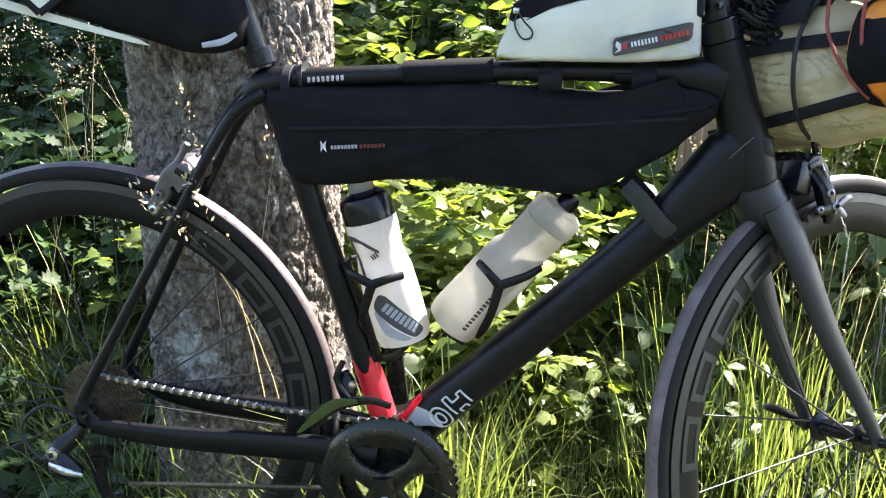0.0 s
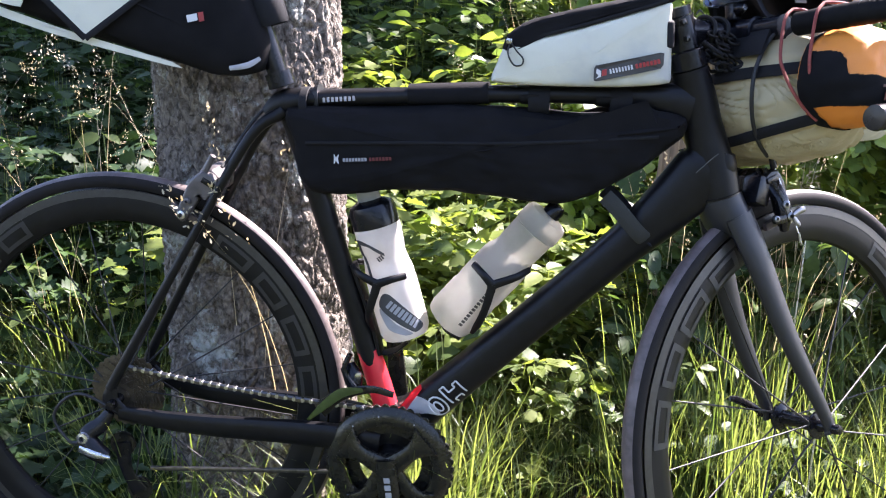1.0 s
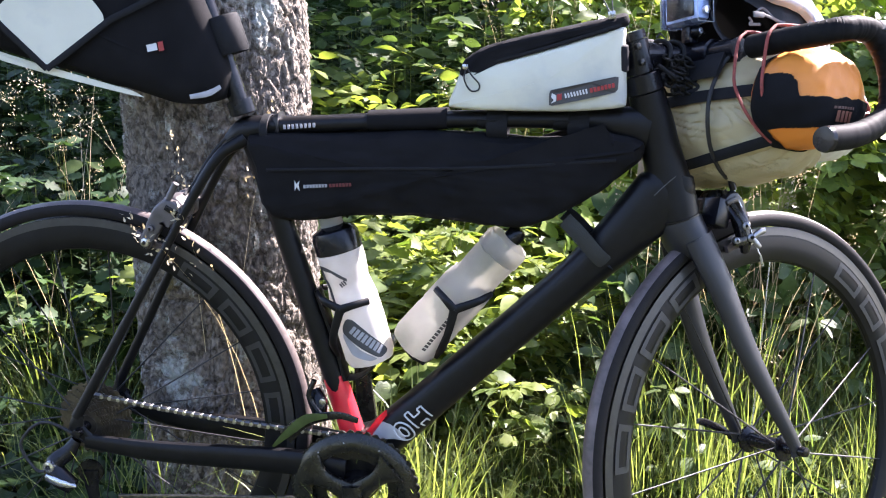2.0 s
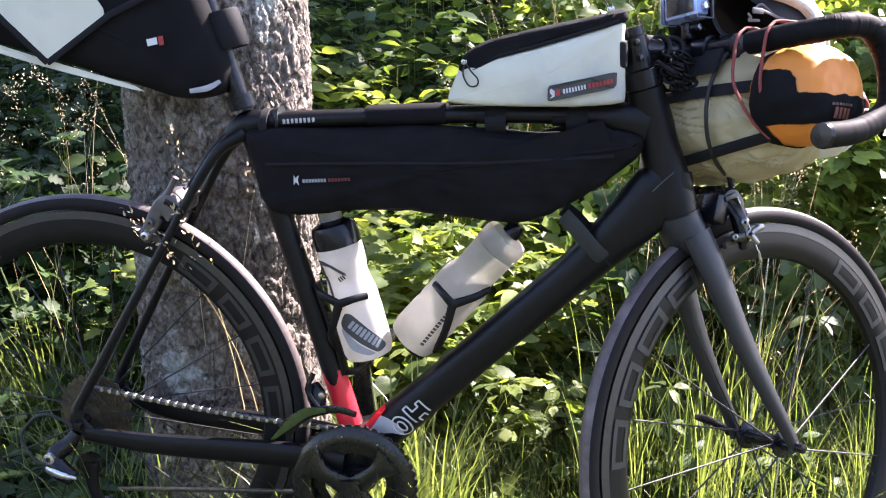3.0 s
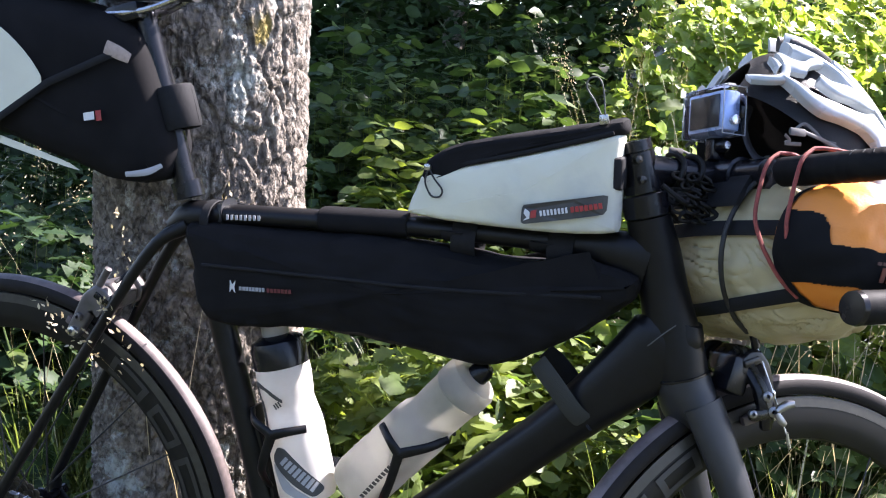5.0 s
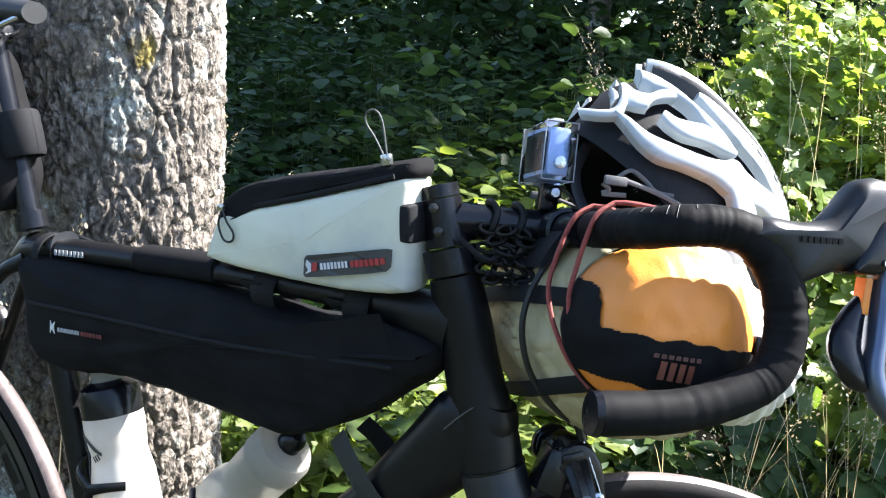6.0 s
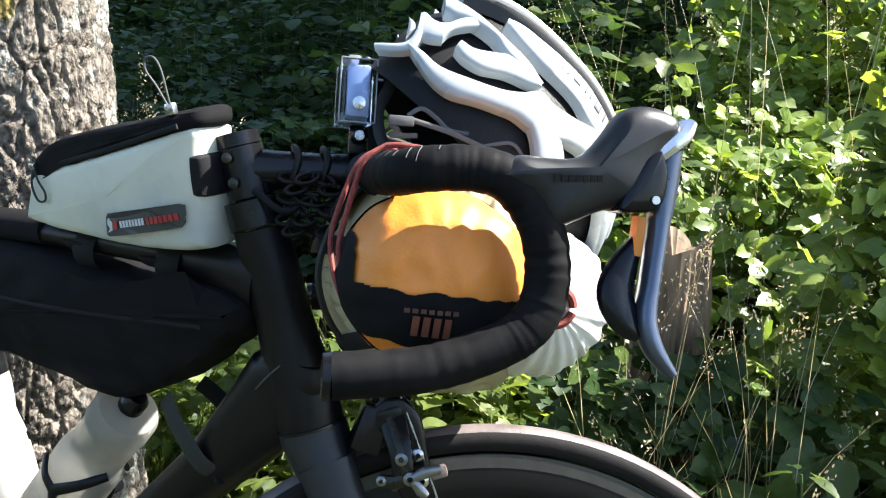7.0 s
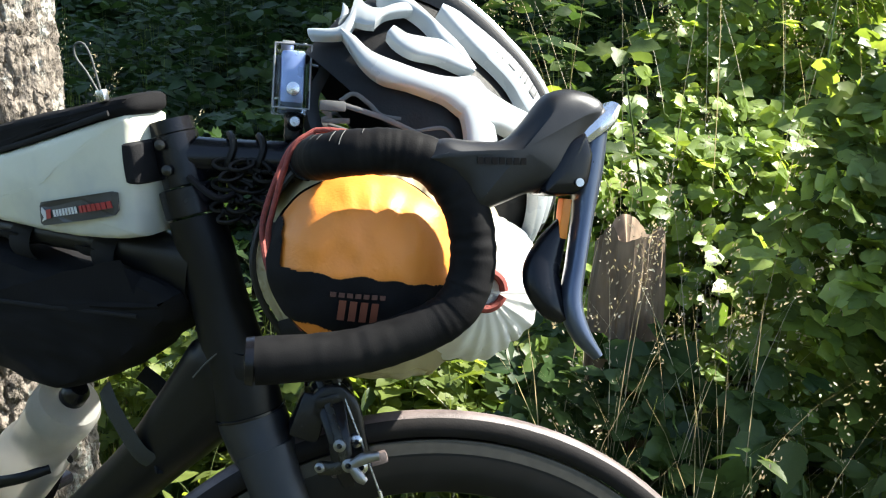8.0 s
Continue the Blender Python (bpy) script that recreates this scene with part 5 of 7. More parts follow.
part("loop_tab", tube([(0.175, -0.055, 0.972), (0.19, -0.052, 0.966), (0.203, -0.048, 0.96)], [(0.008, 0.001), (0.008, 0.001), (0.006, 0.001)], 6, n=8), material("faded_webbing", (0.30, 0.23, 0.2), rough=0.8, vary=0.2, scale=200), sbag, "sun-faded webbing loop")


# bottles
def bottle(name, base, top, profile, body_mat, label, cap):
    base, top = Vector((base[0], 0, base[1])), Vector((top[0], 0, top[1]))
    d = (top - base).normalized()
    b = thing(name, base, label, "bottle")
    body = part("body", lathe(profile, base, tuple(d), 48), body_mat, b)
    for prof, m, nm, lb in cap:
        part(nm, lathe(prof, base, tuple(d), 40), m, b, lb)
    return b, body, base, d


def wrap_sheet(base, d, r, loop, mat, parent, name, label="", thick=0.0008):
    """A print on a bottle's skin. loop: (height, angle) pairs; angle 0 faces -y."""
    bm = bmesh.new()
    n = Vector((0, -1, 0))
    s = d.cross(n)
    o = resample(loop, 60)
    c = sum(o, Vector((0, 0))) / len(o)

    def at(q, e):
        rad = (r(q.x) if callable(r) else r) + e
        return base + d * q.x + n * (rad * math.cos(q.y)) + s * (rad * math.sin(q.y))
    rings = [[bm.verts.new(at(c.lerp(q, t), thick)) for q in o] for t in (1.0, 0.7, 0.4)]
    back = [bm.verts.new(at(q, 0.0)) for q in o]
    m = len(o)
    for a, b in zip([back] + rings, rings):
        for k in range(m):
            bm.faces.new((a[k], a[(k + 1) % m], b[(k + 1) % m], b[k]))
    mid = bm.verts.new(at(c, thick))
    for k in range(m):
        bm.faces.new((rings[-1][k], rings[-1][(k + 1) % m], mid))
    return part(name, bm, mat, parent, label)


def bars_on_bottle(base, d, r, start, end, tall, count, mat, parent, name="lettering", extra=0.0014):
    bms = []
    n = Vector((0, -1, 0))
    s = d.cross(n)
    a, b = Vector(start), Vector(end)
    across = Vector((-(b - a).y * r, (b - a).x / r))
    across = Vector((-(b.y - a.y) * r, (b.x - a.x))).normalized()
    for i in range(count):
        bm = bmesh.new()
        vs = []
        for t, w in (((i + 0.15) / count, -1), ((i + 0.85) / count, -1), ((i + 0.85) / count, 1), ((i + 0.15) / count, 1)):
            q = a.lerp(b, t)
            h, w_ang = q.x + across.x * w * tall / 2, q.y + across.y * w * tall / 2 / r
            vs.append(bm.verts.new(base + d * h + n * ((r + extra) * math.cos(w_ang)) + s * ((r + extra) * math.sin(w_ang))))
        bm.faces.new(vs)
        bms.append(bm)
    return part(name, join(*bms), mat, parent, smooth=False)


R1 = 0.0365
b1, body1, o1, d1 = bottle("water_bottle", (0.4350, 0.4410), (0.3895, 0.6072), [(0.001, 0.004), (0.022, 0.0), (0.033, 0.004), (R1, 0.014), (R1, 0.07), (R1 - 0.001, 0.10), (0.0315, 0.122), (0.0305, 0.130), (0.032, 0.139), (0.0335, 0.16), (0.033, 0.178), (0.001, 0.179)],
                           BOTTLE, "frosted white bottle with black cap in seat tube cage",
                           [([(0.001, 0.172), (0.0335, 0.172), (0.0338, 0.195), (0.031, 0.203), (0.018, 0.210), (0.001, 0.211)], GLOSS, "cap", "black screw cap"),
                            ([(0.001, 0.208), (0.0165, 0.208), (0.0165, 0.222), (0.013, 0.226), (0.0125, 0.238), (0.001, 0.24)], BOTTLECLEAR, "valve", "clear drinking valve")])
wrap_sheet(o1, d1, R1, [(0.0763, 0.03), (0.079, -0.25), (0.0617, -0.56), (0.034, 0.02), (0.014, 0.58), (0.014, 0.85), (0.020, 1.08), (0.045, 0.60)], PRINT, b1, "print_band", "dark slanting print with plain bars")
bars_on_bottle(o1, d1, R1, (0.065, -0.14), (0.022, 0.80), 0.013, 8, LABELGREY, b1)
wrap_sheet(o1, d1, R1, [(0.052, -0.62), (0.058, -0.52), (0.032, -0.02), (0.013, 0.52), (0.013, 0.2), (0.026, -0.4)], LABELGREY, b1, "print_shade", "grey print")
for lp in ([(0.160, -0.95), (0.158, -0.6), (0.150, -0.2), (0.136, 0.25), (0.132, 0.22), (0.146, -0.22), (0.154, -0.6), (0.155, -0.95)], [(0.158, -0.98), (0.158, -0.84), (0.13, -0.66), (0.104, -0.5), (0.101, -0.58), (0.128, -0.8)]):
    wrap_sheet(o1, d1, lambda h: 0.0338 if h > 0.137 else 0.0325 + max(0, (0.125 - h)) * 0.15, lp, PRINT, b1, "print_line")
bars_on_bottle(o1, d1, 0.0325, (0.128, -0.1), (0.132, 0.18), 0.007, 3, PRINT, b1)

R2 = 0.0368
b2, body2, o2, d2 = bottle("water_bottle", (0.4915, 0.4665), (0.6350, 0.6335), [(0.001, 0.004), (0.024, 0.0), (0.034, 0.005), (R2, 0.016), (R2, 0.060), (0.0358, 0.064), (0.0358, 0.070), (R2, 0.074), (R2, 0.122), (0.0355, 0.132), (0.0315, 0.141), (0.0305, 0.148), (0.0312, 0.158), (0.0318, 0.188), (0.0300, 0.190), (0.001, 0.191)],
                           BOTTLECLEAR, "clear frosted bottle in the down tube cage",
                           [([(0.0310, 0.189), (0.0335, 0.190), (0.0332, 0.210), (0.030, 0.216), (0.015, 0.220), (0.001, 0.221)], BOTTLECLEAR, "cap", "clear ribbed cap"),
                            ([(0.001, 0.218), (0.013, 0.218), (0.013, 0.232), (0.009, 0.238), (0.001, 0.239)], GLOSS, "valve", "black drinking valve")])
bars_on_bottle(o2, d2, R2, (0.022, 0.35), (0.098, 0.22), 0.0055, 13, PRINT, b2)

# handlebar roll, strapped in front of the bars
roll = thing("handlebar_roll", STEER @ Vector((0.958, 0, 0.73)), "pale tan dry bag roll strapped under the handlebar", "bag")


def narrow(y):
    """How far the roll has drawn in towards its near end."""
    return 0.22 * min(max((-y - 0.02) / 0.14, 0), 1) ** 1.2


def cylinder_bag(cx, cz, rx, rz, y0, y1, seg=96, rows=60, gather=0.045, pleat=0.0, pleats=26, sag=0.0, taper=True, crumple=1.0):
    """A stuffed roll along y with rounded, gathered ends."""
    bm = bmesh.new()
    rings = []
    for j in range(rows + 1):
        t = j / rows
        y = y0 + (y1 - y0) * t
        e = min(t, 1 - t) * (y1 - y0)
        s = math.sqrt(max(1 - (1 - min(e / gather, 1)) ** 2, 0.0)) if e < gather else 1.0
        s = max(s, 0.04)
        ring = []
        for k in range(seg):
            a = 2 * math.pi * k / seg
            p = 1 + pleat * (1 - min(e / (gather * 1.8), 1)) * math.sin(pleats * a + 2 * noise.noise(Vector((a * 2, t * 4, 0))))
            w = 1 + 0.045 * noise.noise(Vector((math.cos(a) * 2.2, y * 16, math.sin(a) * 2.2))) + 0.034 * noise.noise(Vector((math.cos(a) * 2.5, y * 55, math.sin(a) * 2.5)))
            w -= 0.035 * max(0.0, 0.35 - abs(noise.noise(Vector((math.cos(a) * 2.5 + y * 9, y * 14, math.sin(a) * 2.5)))) * 3)
            small = narrow(y) if taper else 0.0
            fold = noise.noise(Vector((a * 1.6 + y * 10, y * 5, 4))) * 14 + y * 120 + a * 3
            w -= 0.045 * crumple * (1 - abs(math.sin(fold))) ** 3 * max(0.0, noise.noise(Vector((math.cos(a) * 2, y * 12, math.sin(a) * 2 + 5))) + 0.45)
            ring.append(bm.verts.new((cx + small * rx + rx * (1 - small) * s * p * w * math.cos(a), y, cz - small * rz * 0.08 + rz * (1 - small) * s * p * w * math.sin(a) - sag * (1 - (2 * t - 1) ** 2))))
        rings.append(ring)
    for a, b in zip(rings, rings[1:]):
        for k in range(seg):
            bm.faces.new((a[k], a[(k + 1) % seg], b[(k + 1) % seg], b[k]))
    bm.faces.new(rings[0][::-1])
    bm.faces.new(rings[-1])
    return bm


RX, RZ, RC = 0.097, 0.099, (0.954, 0.810)
part("body", cylinder_bag(*RC, RX, RZ, -0.145, 0.13, 240, 150, 0.06, 0.030, 19, crumple=2.0), TANFAB, roll, steer=True)
white_bag = thing("dry_bag", STEER @ Vector((1.016, -0.02, 0.742)), "white gathered stuff bag strapped in front of the roll", "bag")
part("body", cylinder_bag(1.016, 0.797, 0.058, 0.057, -0.165, 0.10, 230, 90, 0.062, 0.034, 23, taper=False), WHITENYLON, white_bag, steer=True)
part("tie", tube([(1.016 + 0.013 * math.cos(a), -0.1665, 0.799 + 0.013 * math.sin(a)) for a in np.linspace(0, 6.0, 14)], 0.0032, 8, n=30), CORDRED, white_bag, "red cord round the gathered end", steer=True)
part("toggle", block((0.010, 0.012, 0.020), Matrix.Translation((1.003, -0.172, 0.806)), 0.003), GLOSS, white_bag, "black cord lock", steer=True)


def across_strap(a, wide, name, mat, y0=-0.145, y1=0.10, grow=1.04, bend=0.0):
    pts = []
    for y in np.linspace(y0, y1, 24):
        w = radians(a) + bend * (y - y0)
        k = narrow(y)
        pts.append((RC[0] + RX * (k + (1 - k) * grow * math.cos(w)), y, RC[1] + RZ * ((1 - k) * grow * math.sin(w) - 0.08 * k)))
    up = (math.cos(radians(a)), 0, math.sin(radians(a)))
    return part(name, sweep(bmesh.new(), pts, (wide, 0.0016), 6, up=up), mat, roll, steer=True)


across_strap(208, 0.0075, "harness_strap", STRAPFAB, bend=1.6, y1=0.1)
part("harness_panel", sweep(bmesh.new(), [(RC[0] + RX * 1.03 * math.cos(radians(146)), y, RC[1] + RZ * 1.04 * math.sin(radians(146))) for y in np.linspace(-0.07, 0.10, 12)], (0.020, 0.003), 8, up=(-0.866, 0, 0.5), power=0.6), STRAPFAB, roll, "black harness panel", steer=True)
across_strap(166, 0.008, "harness_strap", STRAPFAB, y0=-0.145, y1=0.10, bend=0.6)

# orange stuff sack pushed between the roll and the drop of the bar
sack = thing("stuff_sack", STEER @ Vector((0.928, -0.16, 0.75)), "orange ripstop stuff sack with a black band", "bag")
SC, SRX, SRZ = (0.932, 0.814), 0.067, 0.062


def sack_skin(z_test, grow=0.0, seg=260, rows=120):
    """The sack's skin where z_test holds: a drum with a domed end towards -y."""
    bm = bmesh.new()
    prof = [(0.02, -0.210), (0.2, -0.209), (0.45, -0.206), (0.68, -0.200), (0.85, -0.188), (0.95, -0.174), (1.0, -0.156), (1.0, -0.142), (1.0, -0.130), (0.96, -0.118)]
    fine = curve_points([(a, b, 0) for a, b in prof], rows)
    grid = []
    for q in fine:
        row = []
        for k in range(seg):
            a = 2 * math.pi * k / seg
            w = 1 + 0.03 * noise.noise(Vector((math.cos(a) * 3, q.y * 30, math.sin(a) * 3)))
            rr = min(q.x, 1.02)
            x, z = SC[0] + (SRX + grow) * rr * w * math.cos(a), SC[1] + (SRZ + grow) * rr * w * math.sin(a)
            dent = 0.004 * noise.noise(Vector((x * 32, q.y * 32, z * 32))) + 0.0022 * noise.noise(Vector((x * 85, 2, z * 60)))
            row.append((x, q.y - grow + dent, z))
        grid.append(row)
    if z_test(SC[0], -0.2, SC[1]):
        mid = bm.verts.new((SC[0], grid[0][0][1] - 0.0004, SC[1]))
    else:
        mid = None
    made = {}

    def vert(j, k):
        key = (j, k % seg)
        if key not in made:
            made[key] = bm.verts.new(grid[j][k % seg])
        return made[key]
    for j in range(rows - 1):
        for k in range(seg):
            x, y, z = grid[j][k]
            if z_test(x, y, z):
                bm.faces.new((vert(j, k), vert(j, k + 1), vert(j + 1, k + 1), vert(j + 1, k)))
    if mid:
        for k in range(seg):
            bm.faces.new((vert(0, k), vert(0, k + 1), mid))
    return bm


edge = lambda x: 0.808 - 0.07 * (x - 0.92) + 0.004 * noise.noise(Vector((x * 60, 0, 0)))
part("body", sack_skin(lambda x, y, z: True), ORANGE, sack, steer=True)
band = part("band", sack_skin(lambda x, y, z: edge(x) - 0.035 < z < edge(x) or y > -0.136 + 0.006 * noise.noise(Vector((x * 60, 0, z * 60))) or x < 0.8725 + 0.004 * noise.noise(Vector((z * 90, 0, 3))), 0.0016), BLACKFAB, sack, "black band with plain orange bars", steer=True)
lettering(band, material("dull_orange_print", (0.12, 0.03, 0.012), rough=0.6), (0.908, 0.787), (0.936, 0.785), 0.013, 4, 0, "lettering", True, 0.35, slope=lambda x, z: -0.2135 + 0.25 * ((x - 0.922) ** 2 + (z - 0.811) ** 2) / 0.05)
lettering(band, material("dull_print", (0.06, 0.02, 0.012), rough=0.6), (0.903, 0.797), (0.94, 0.7955), 0.003, 7, 0, "lettering", True, 0.3, slope=lambda x, z: -0.2135 + 0.25 * ((x - 0.922) ** 2 + (z - 0.811) ** 2) / 0.05)

# red cords that tie the roll to the bar
for over, pts in (([(0.925, -0.112, 0.885), (0.908, -0.10, 0.902), (0.893, -0.092, 0.9045)], [(0.893, -0.092, 0.9045), (0.878, -0.093, 0.893), (0.867, -0.096, 0.866), (0.860, -0.100, 0.838), (0.862, -0.107, 0.815), (0.868, -0.113, 0.797), (0.878, -0.120, 0.778), (0.892, -0.128, 0.762)]),
                  ([(0.945, -0.165, 0.893), (0.925, -0.152, 0.902), (0.905, -0.143, 0.905), (0.893, -0.138, 0.9045)], [(0.893, -0.138, 0.9045), (0.879, -0.139, 0.893), (0.872, -0.139, 0.872), (0.867, -0.139, 0.85), (0.864, -0.139, 0.832), (0.866, -0.138, 0.815)])):
    cord = thing("bungee_cord", STEER @ Vector(pts[0]), "thin red-brown cord tied over the handlebar and roll", "cord", "bungee cords")
    part("strand", tube(pts, 0.0021, 8, n=60), CORDRED, cord, steer=True)
    part("strand", tube(over, 0.0021, 8, n=24), CORDRED, cord, steer=True)

# ---- helmet resting on the bars ----
helmet = thing("helmet", STEER @ Vector((0.987, 0.0, 0.90)), "white and black vented cycling helmet resting on the handlebar bag", "helmet")
HC, HF, HU = Vector((0.980, -0.004, 0.898)), Vector((0.767, 0, -0.642)), Vector((0.642, 0, 0.767))
HL, HW, HH = 0.129, 0.108, 0.112


def helm(tau, phi, k=1.0):
    """A point on the helmet's shell: tau 0 at the tail to pi at the brow, phi from the near side (0) over the top (90) to the far side."""
    tail = 1 + 0.05 * max(math.cos(tau), 0) ** 2
    s = math.sin(tau) ** 0.86 if math.sin(tau) > 0 else 0.0
    f = -HL * math.cos(tau) * tail * k
    side, up = HW * s * math.cos(phi) * k, HH * s * math.sin(phi) * k
    up *= 1 + 0.12 * max(math.sin(phi), 0) ** 5
    up += 0.028 * max(math.cos(tau), 0) ** 1.5 * max(math.sin(phi), 0)
    return HC + HF * f + Vector((0, -1, 0)) * side + HU * up


def shell(k, phi0, phi1, tau0, tau1, nt=40, npn=48):
    bm = bmesh.new()
    g = [[bm.verts.new(helm(tau0 + (tau1 - tau0) * i / nt, phi0 + (phi1 - phi0) * j / npn, k)) for j in range(npn + 1)] for i in range(nt + 1)]
    for i in range(nt):
        for j in range(npn):
            bm.faces.new((g[i][j], g[i][j + 1], g[i + 1][j + 1], g[i + 1][j]))
    return bm


bm = shell(0.90, radians(-4), radians(184), 0.16, math.pi - 0.05)
res = bmesh.ops.solidify(bm, geom=bm.faces[:], thickness=0.018)
part("liner", bm, SHELLBLACK, helmet, "black foam liner", steer=True)


def rib(path, wide, mat, name="rib", label="", lift=1.0, thick=0.010):
    """A raised rib of the shell. path: (tau, phi in degrees) points; wide: half widths in metres, one for each point."""
    n = 44
    pq = curve_points([(a, radians(b), w) for (a, b), w in zip(path, wide)], n)
    bm = bmesh.new()
    rings = []
    for i, q in enumerate(pq):
        p = helm(q.x, q.y, lift)
        dn = (helm(pq[min(i + 1, n - 1)].x, pq[min(i + 1, n - 1)].y, lift) - helm(pq[max(i - 1, 0)].x, pq[max(i - 1, 0)].y, lift)).normalized()
        out = (p - (HC + HF * (p - HC).dot(HF) * 0.55)).normalized()
        sd = dn.cross(out).normalized()
        out = sd.cross(dn).normalized()
        w = max(q.z, 0.0015)
        rings.append([bm.verts.new(p + sd * (w * u) + out * (thick * h)) for u, h in ((-1.0, -1.2), (-1.0, -0.15), (-0.8, 0.2), (-0.35, 0.36), (0.35, 0.36), (0.8, 0.2), (1.0, -0.15), (1.0, -1.2))])
    for a, b in zip(rings, rings[1:]):
        for k in range(8):
            bm.faces.new((a[k], a[(k + 1) % 8], b[(k + 1) % 8], b[k]))
    bm.faces.new(rings[0][::-1])
    bm.faces.new(rings[-1])
    return part(name, bm, mat, helmet, label, steer=True)


def panel(upper, lower, name="rib", label="", thick=0.006, mat=SHELLWHITE, n=36):
    """A raised panel of the shell between two edges, each a row of (tau, phi in degrees), with rolled sides and a softly bulged face."""
    ua, la = (curve_points([(t, radians(p), 0) for t, p in e], n) for e in (upper, lower))
    bm = bmesh.new()
    across = ((0.0, -1.6), (0.0, -0.2), (0.05, 0.12), (0.2, 0.36), (0.4, 0.46), (0.6, 0.46), (0.8, 0.36), (0.95, 0.12), (1.0, -0.2), (1.0, -1.6))
    rows = []
    for p, q in zip(ua, la):
        row = []
        for u, h in across:
            m = p.lerp(q, u)
            at = helm(m.x, m.y)
            out = (at - (HC + HF * (at - HC).dot(HF) * 0.55)).normalized()
            row.append(bm.verts.new(at + out * thick * h))
        rows.append(row)
    for r0, r1 in zip(rows, rows[1:]):
        for k in range(len(across) - 1):
            bm.faces.new((r0[k], r0[k + 1], r1[k + 1], r1[k]))
        bm.faces.new((r0[-1], r0[0], r1[0], r1[-1]))
    bm.faces.new(rows[0][::-1])
    bm.faces.new(rows[-1])
    bmesh.ops.recalc_face_normals(bm, faces=bm.faces[:])
    return part(name, bm, mat, helmet, label, steer=True)


for far in (False, True):
    g = (lambda p: [(a, 180 - b) for a, b in p]) if far else (lambda p: p)
    panel(g([(0.61, 17), (0.72, 17), (0.91, 15), (1.12, 19), (1.29, 24), (1.40, 30), (1.49, 38), (1.61, 38), (1.78, 43), (1.92, 50), (2.1, 58)]),
          g([(0.62, 15), (0.75, 11), (0.92, 7), (1.08, 7), (1.23, 12), (1.36, 16), (1.46, 19), (1.57, 20), (1.70, 22), (1.81, 29), (2.02, 36)]), label="white lower rib")
    panel(g([(1.50, 22), (1.60, 19), (1.69, 14), (1.76, 8), (1.80, -6)]), g([(1.70, 29), (1.78, 27), (1.86, 23), (1.93, 18), (1.97, -4)]), label="white front strut", thick=0.005)
    panel(g([(2.0, 57), (2.25, 50), (2.5, 42), (2.8, 26)]), g([(1.95, 35), (2.2, 32), (2.45, 26), (2.75, 10)]), label="white lower front panel")
    panel(g([(0.53, 67), (0.64, 62), (0.81, 55), (1.02, 49), (1.18, 46), (1.33, 45), (1.46, 41)]), g([(0.62, 50), (0.71, 47), (0.81, 47), (0.93, 46), (1.06, 44), (1.19, 40), (1.46, 38)]), label="white upper rib")
    panel(g([(0.90, 32), (1.0, 32), (1.10, 36), (1.19, 40.5), (1.32, 42), (1.46, 39)]), g([(0.90, 26), (0.99, 24), (1.12, 25), (1.26, 31), (1.39, 35), (1.47, 38)]), label="white side rib", thick=0.005)
    panel(g([(0.65, 37), (0.73, 39), (0.77, 44), (0.82, 49)]), g([(0.78, 27), (0.79, 34), (0.83, 39), (0.92, 46)]), "tail_bridge", "white bridge of the tail", 0.004)
    panel(g([(0.46, 45), (0.50, 45), (0.60, 39), (0.71, 37)]), g([(0.63, 19), (0.65, 24), (0.72, 25), (0.79, 27)]), "tail_loop", "white tail loop", 0.004)
    panel(g([(0.28, 12), (0.47, 14), (0.57, 18), (0.56, 27), (0.47, 44)]), g([(0.37, 6), (0.53, 9), (0.65, 14), (0.66, 20), (0.62, 30)]), "tail_edge", "white tail edge", 0.004)
    panel(g([(0.41, 37), (0.47, 29), (0.54, 20)]), g([(0.42, 37), (0.50, 33), (0.55, 28)]), "tail_fin", "white tail fin", 0.004)
    face = ([(1.04, 62), (1.14, 66), (1.32, 67), (1.52, 70), (1.70, 71), (1.86, 70), (2.07, 68), (2.4, 62), (2.75, 46)], [(1.05, 58), (1.20, 54), (1.38, 52), (1.54, 53), (1.71, 53), (1.85, 51), (2.04, 51), (2.4, 46), (2.7, 32)])
    top = panel(g(face[0]), g(face[1]), label="white top rib with plain dark bars")
    # dark bars along the top rib in place of the maker's name
    bms = []
    for i in range(5):
        t0 = 1.50 + i * 0.105
        lo, hi = np.interp(t0, *zip(*face[1])), np.interp(t0, *zip(*face[0]))
        for d0, d1, w0, w1 in ((0.0, 0.014, 0.28, 0.70), (0.048, 0.062, 0.28, 0.70), (0.0, 0.062, 0.28, 0.40))[: 2 + i % 2]:
            bm = bmesh.new()
            vs = []
            for d, w in ((d0, w0), (d1, w0), (d1, w1), (d0, w1)):
                ph = lo + (hi - lo) * w
                at = helm(t0 + d, radians(180 - ph if far else ph))
                vs.append(bm.verts.new(at + (at - (HC + HF * (at - HC).dot(HF) * 0.55)).normalized() * 0.0033))
            bm.faces.new(vs)
            bms.append(bm)
    part("lettering", join(*bms), PRINT, top, smooth=False, steer=True)
    rib(g([(2.2, -4), (2.55, 0), (2.9, 0), (3.05, 0)]), [0.004, 0.012, 0.013, 0.008], SHELLWHITE, "brow", "white brow edge")
    rib(g([(0.66, 76), (0.95, 77), (1.2, 79), (1.6, 79), (2.0, 78), (2.6, 76)]), [0.0015, 0.006, 0.008, 0.009, 0.008, 0.005], SHELLBLACK, "dark_panel", "black panel beside the centre rib", lift=1.0)
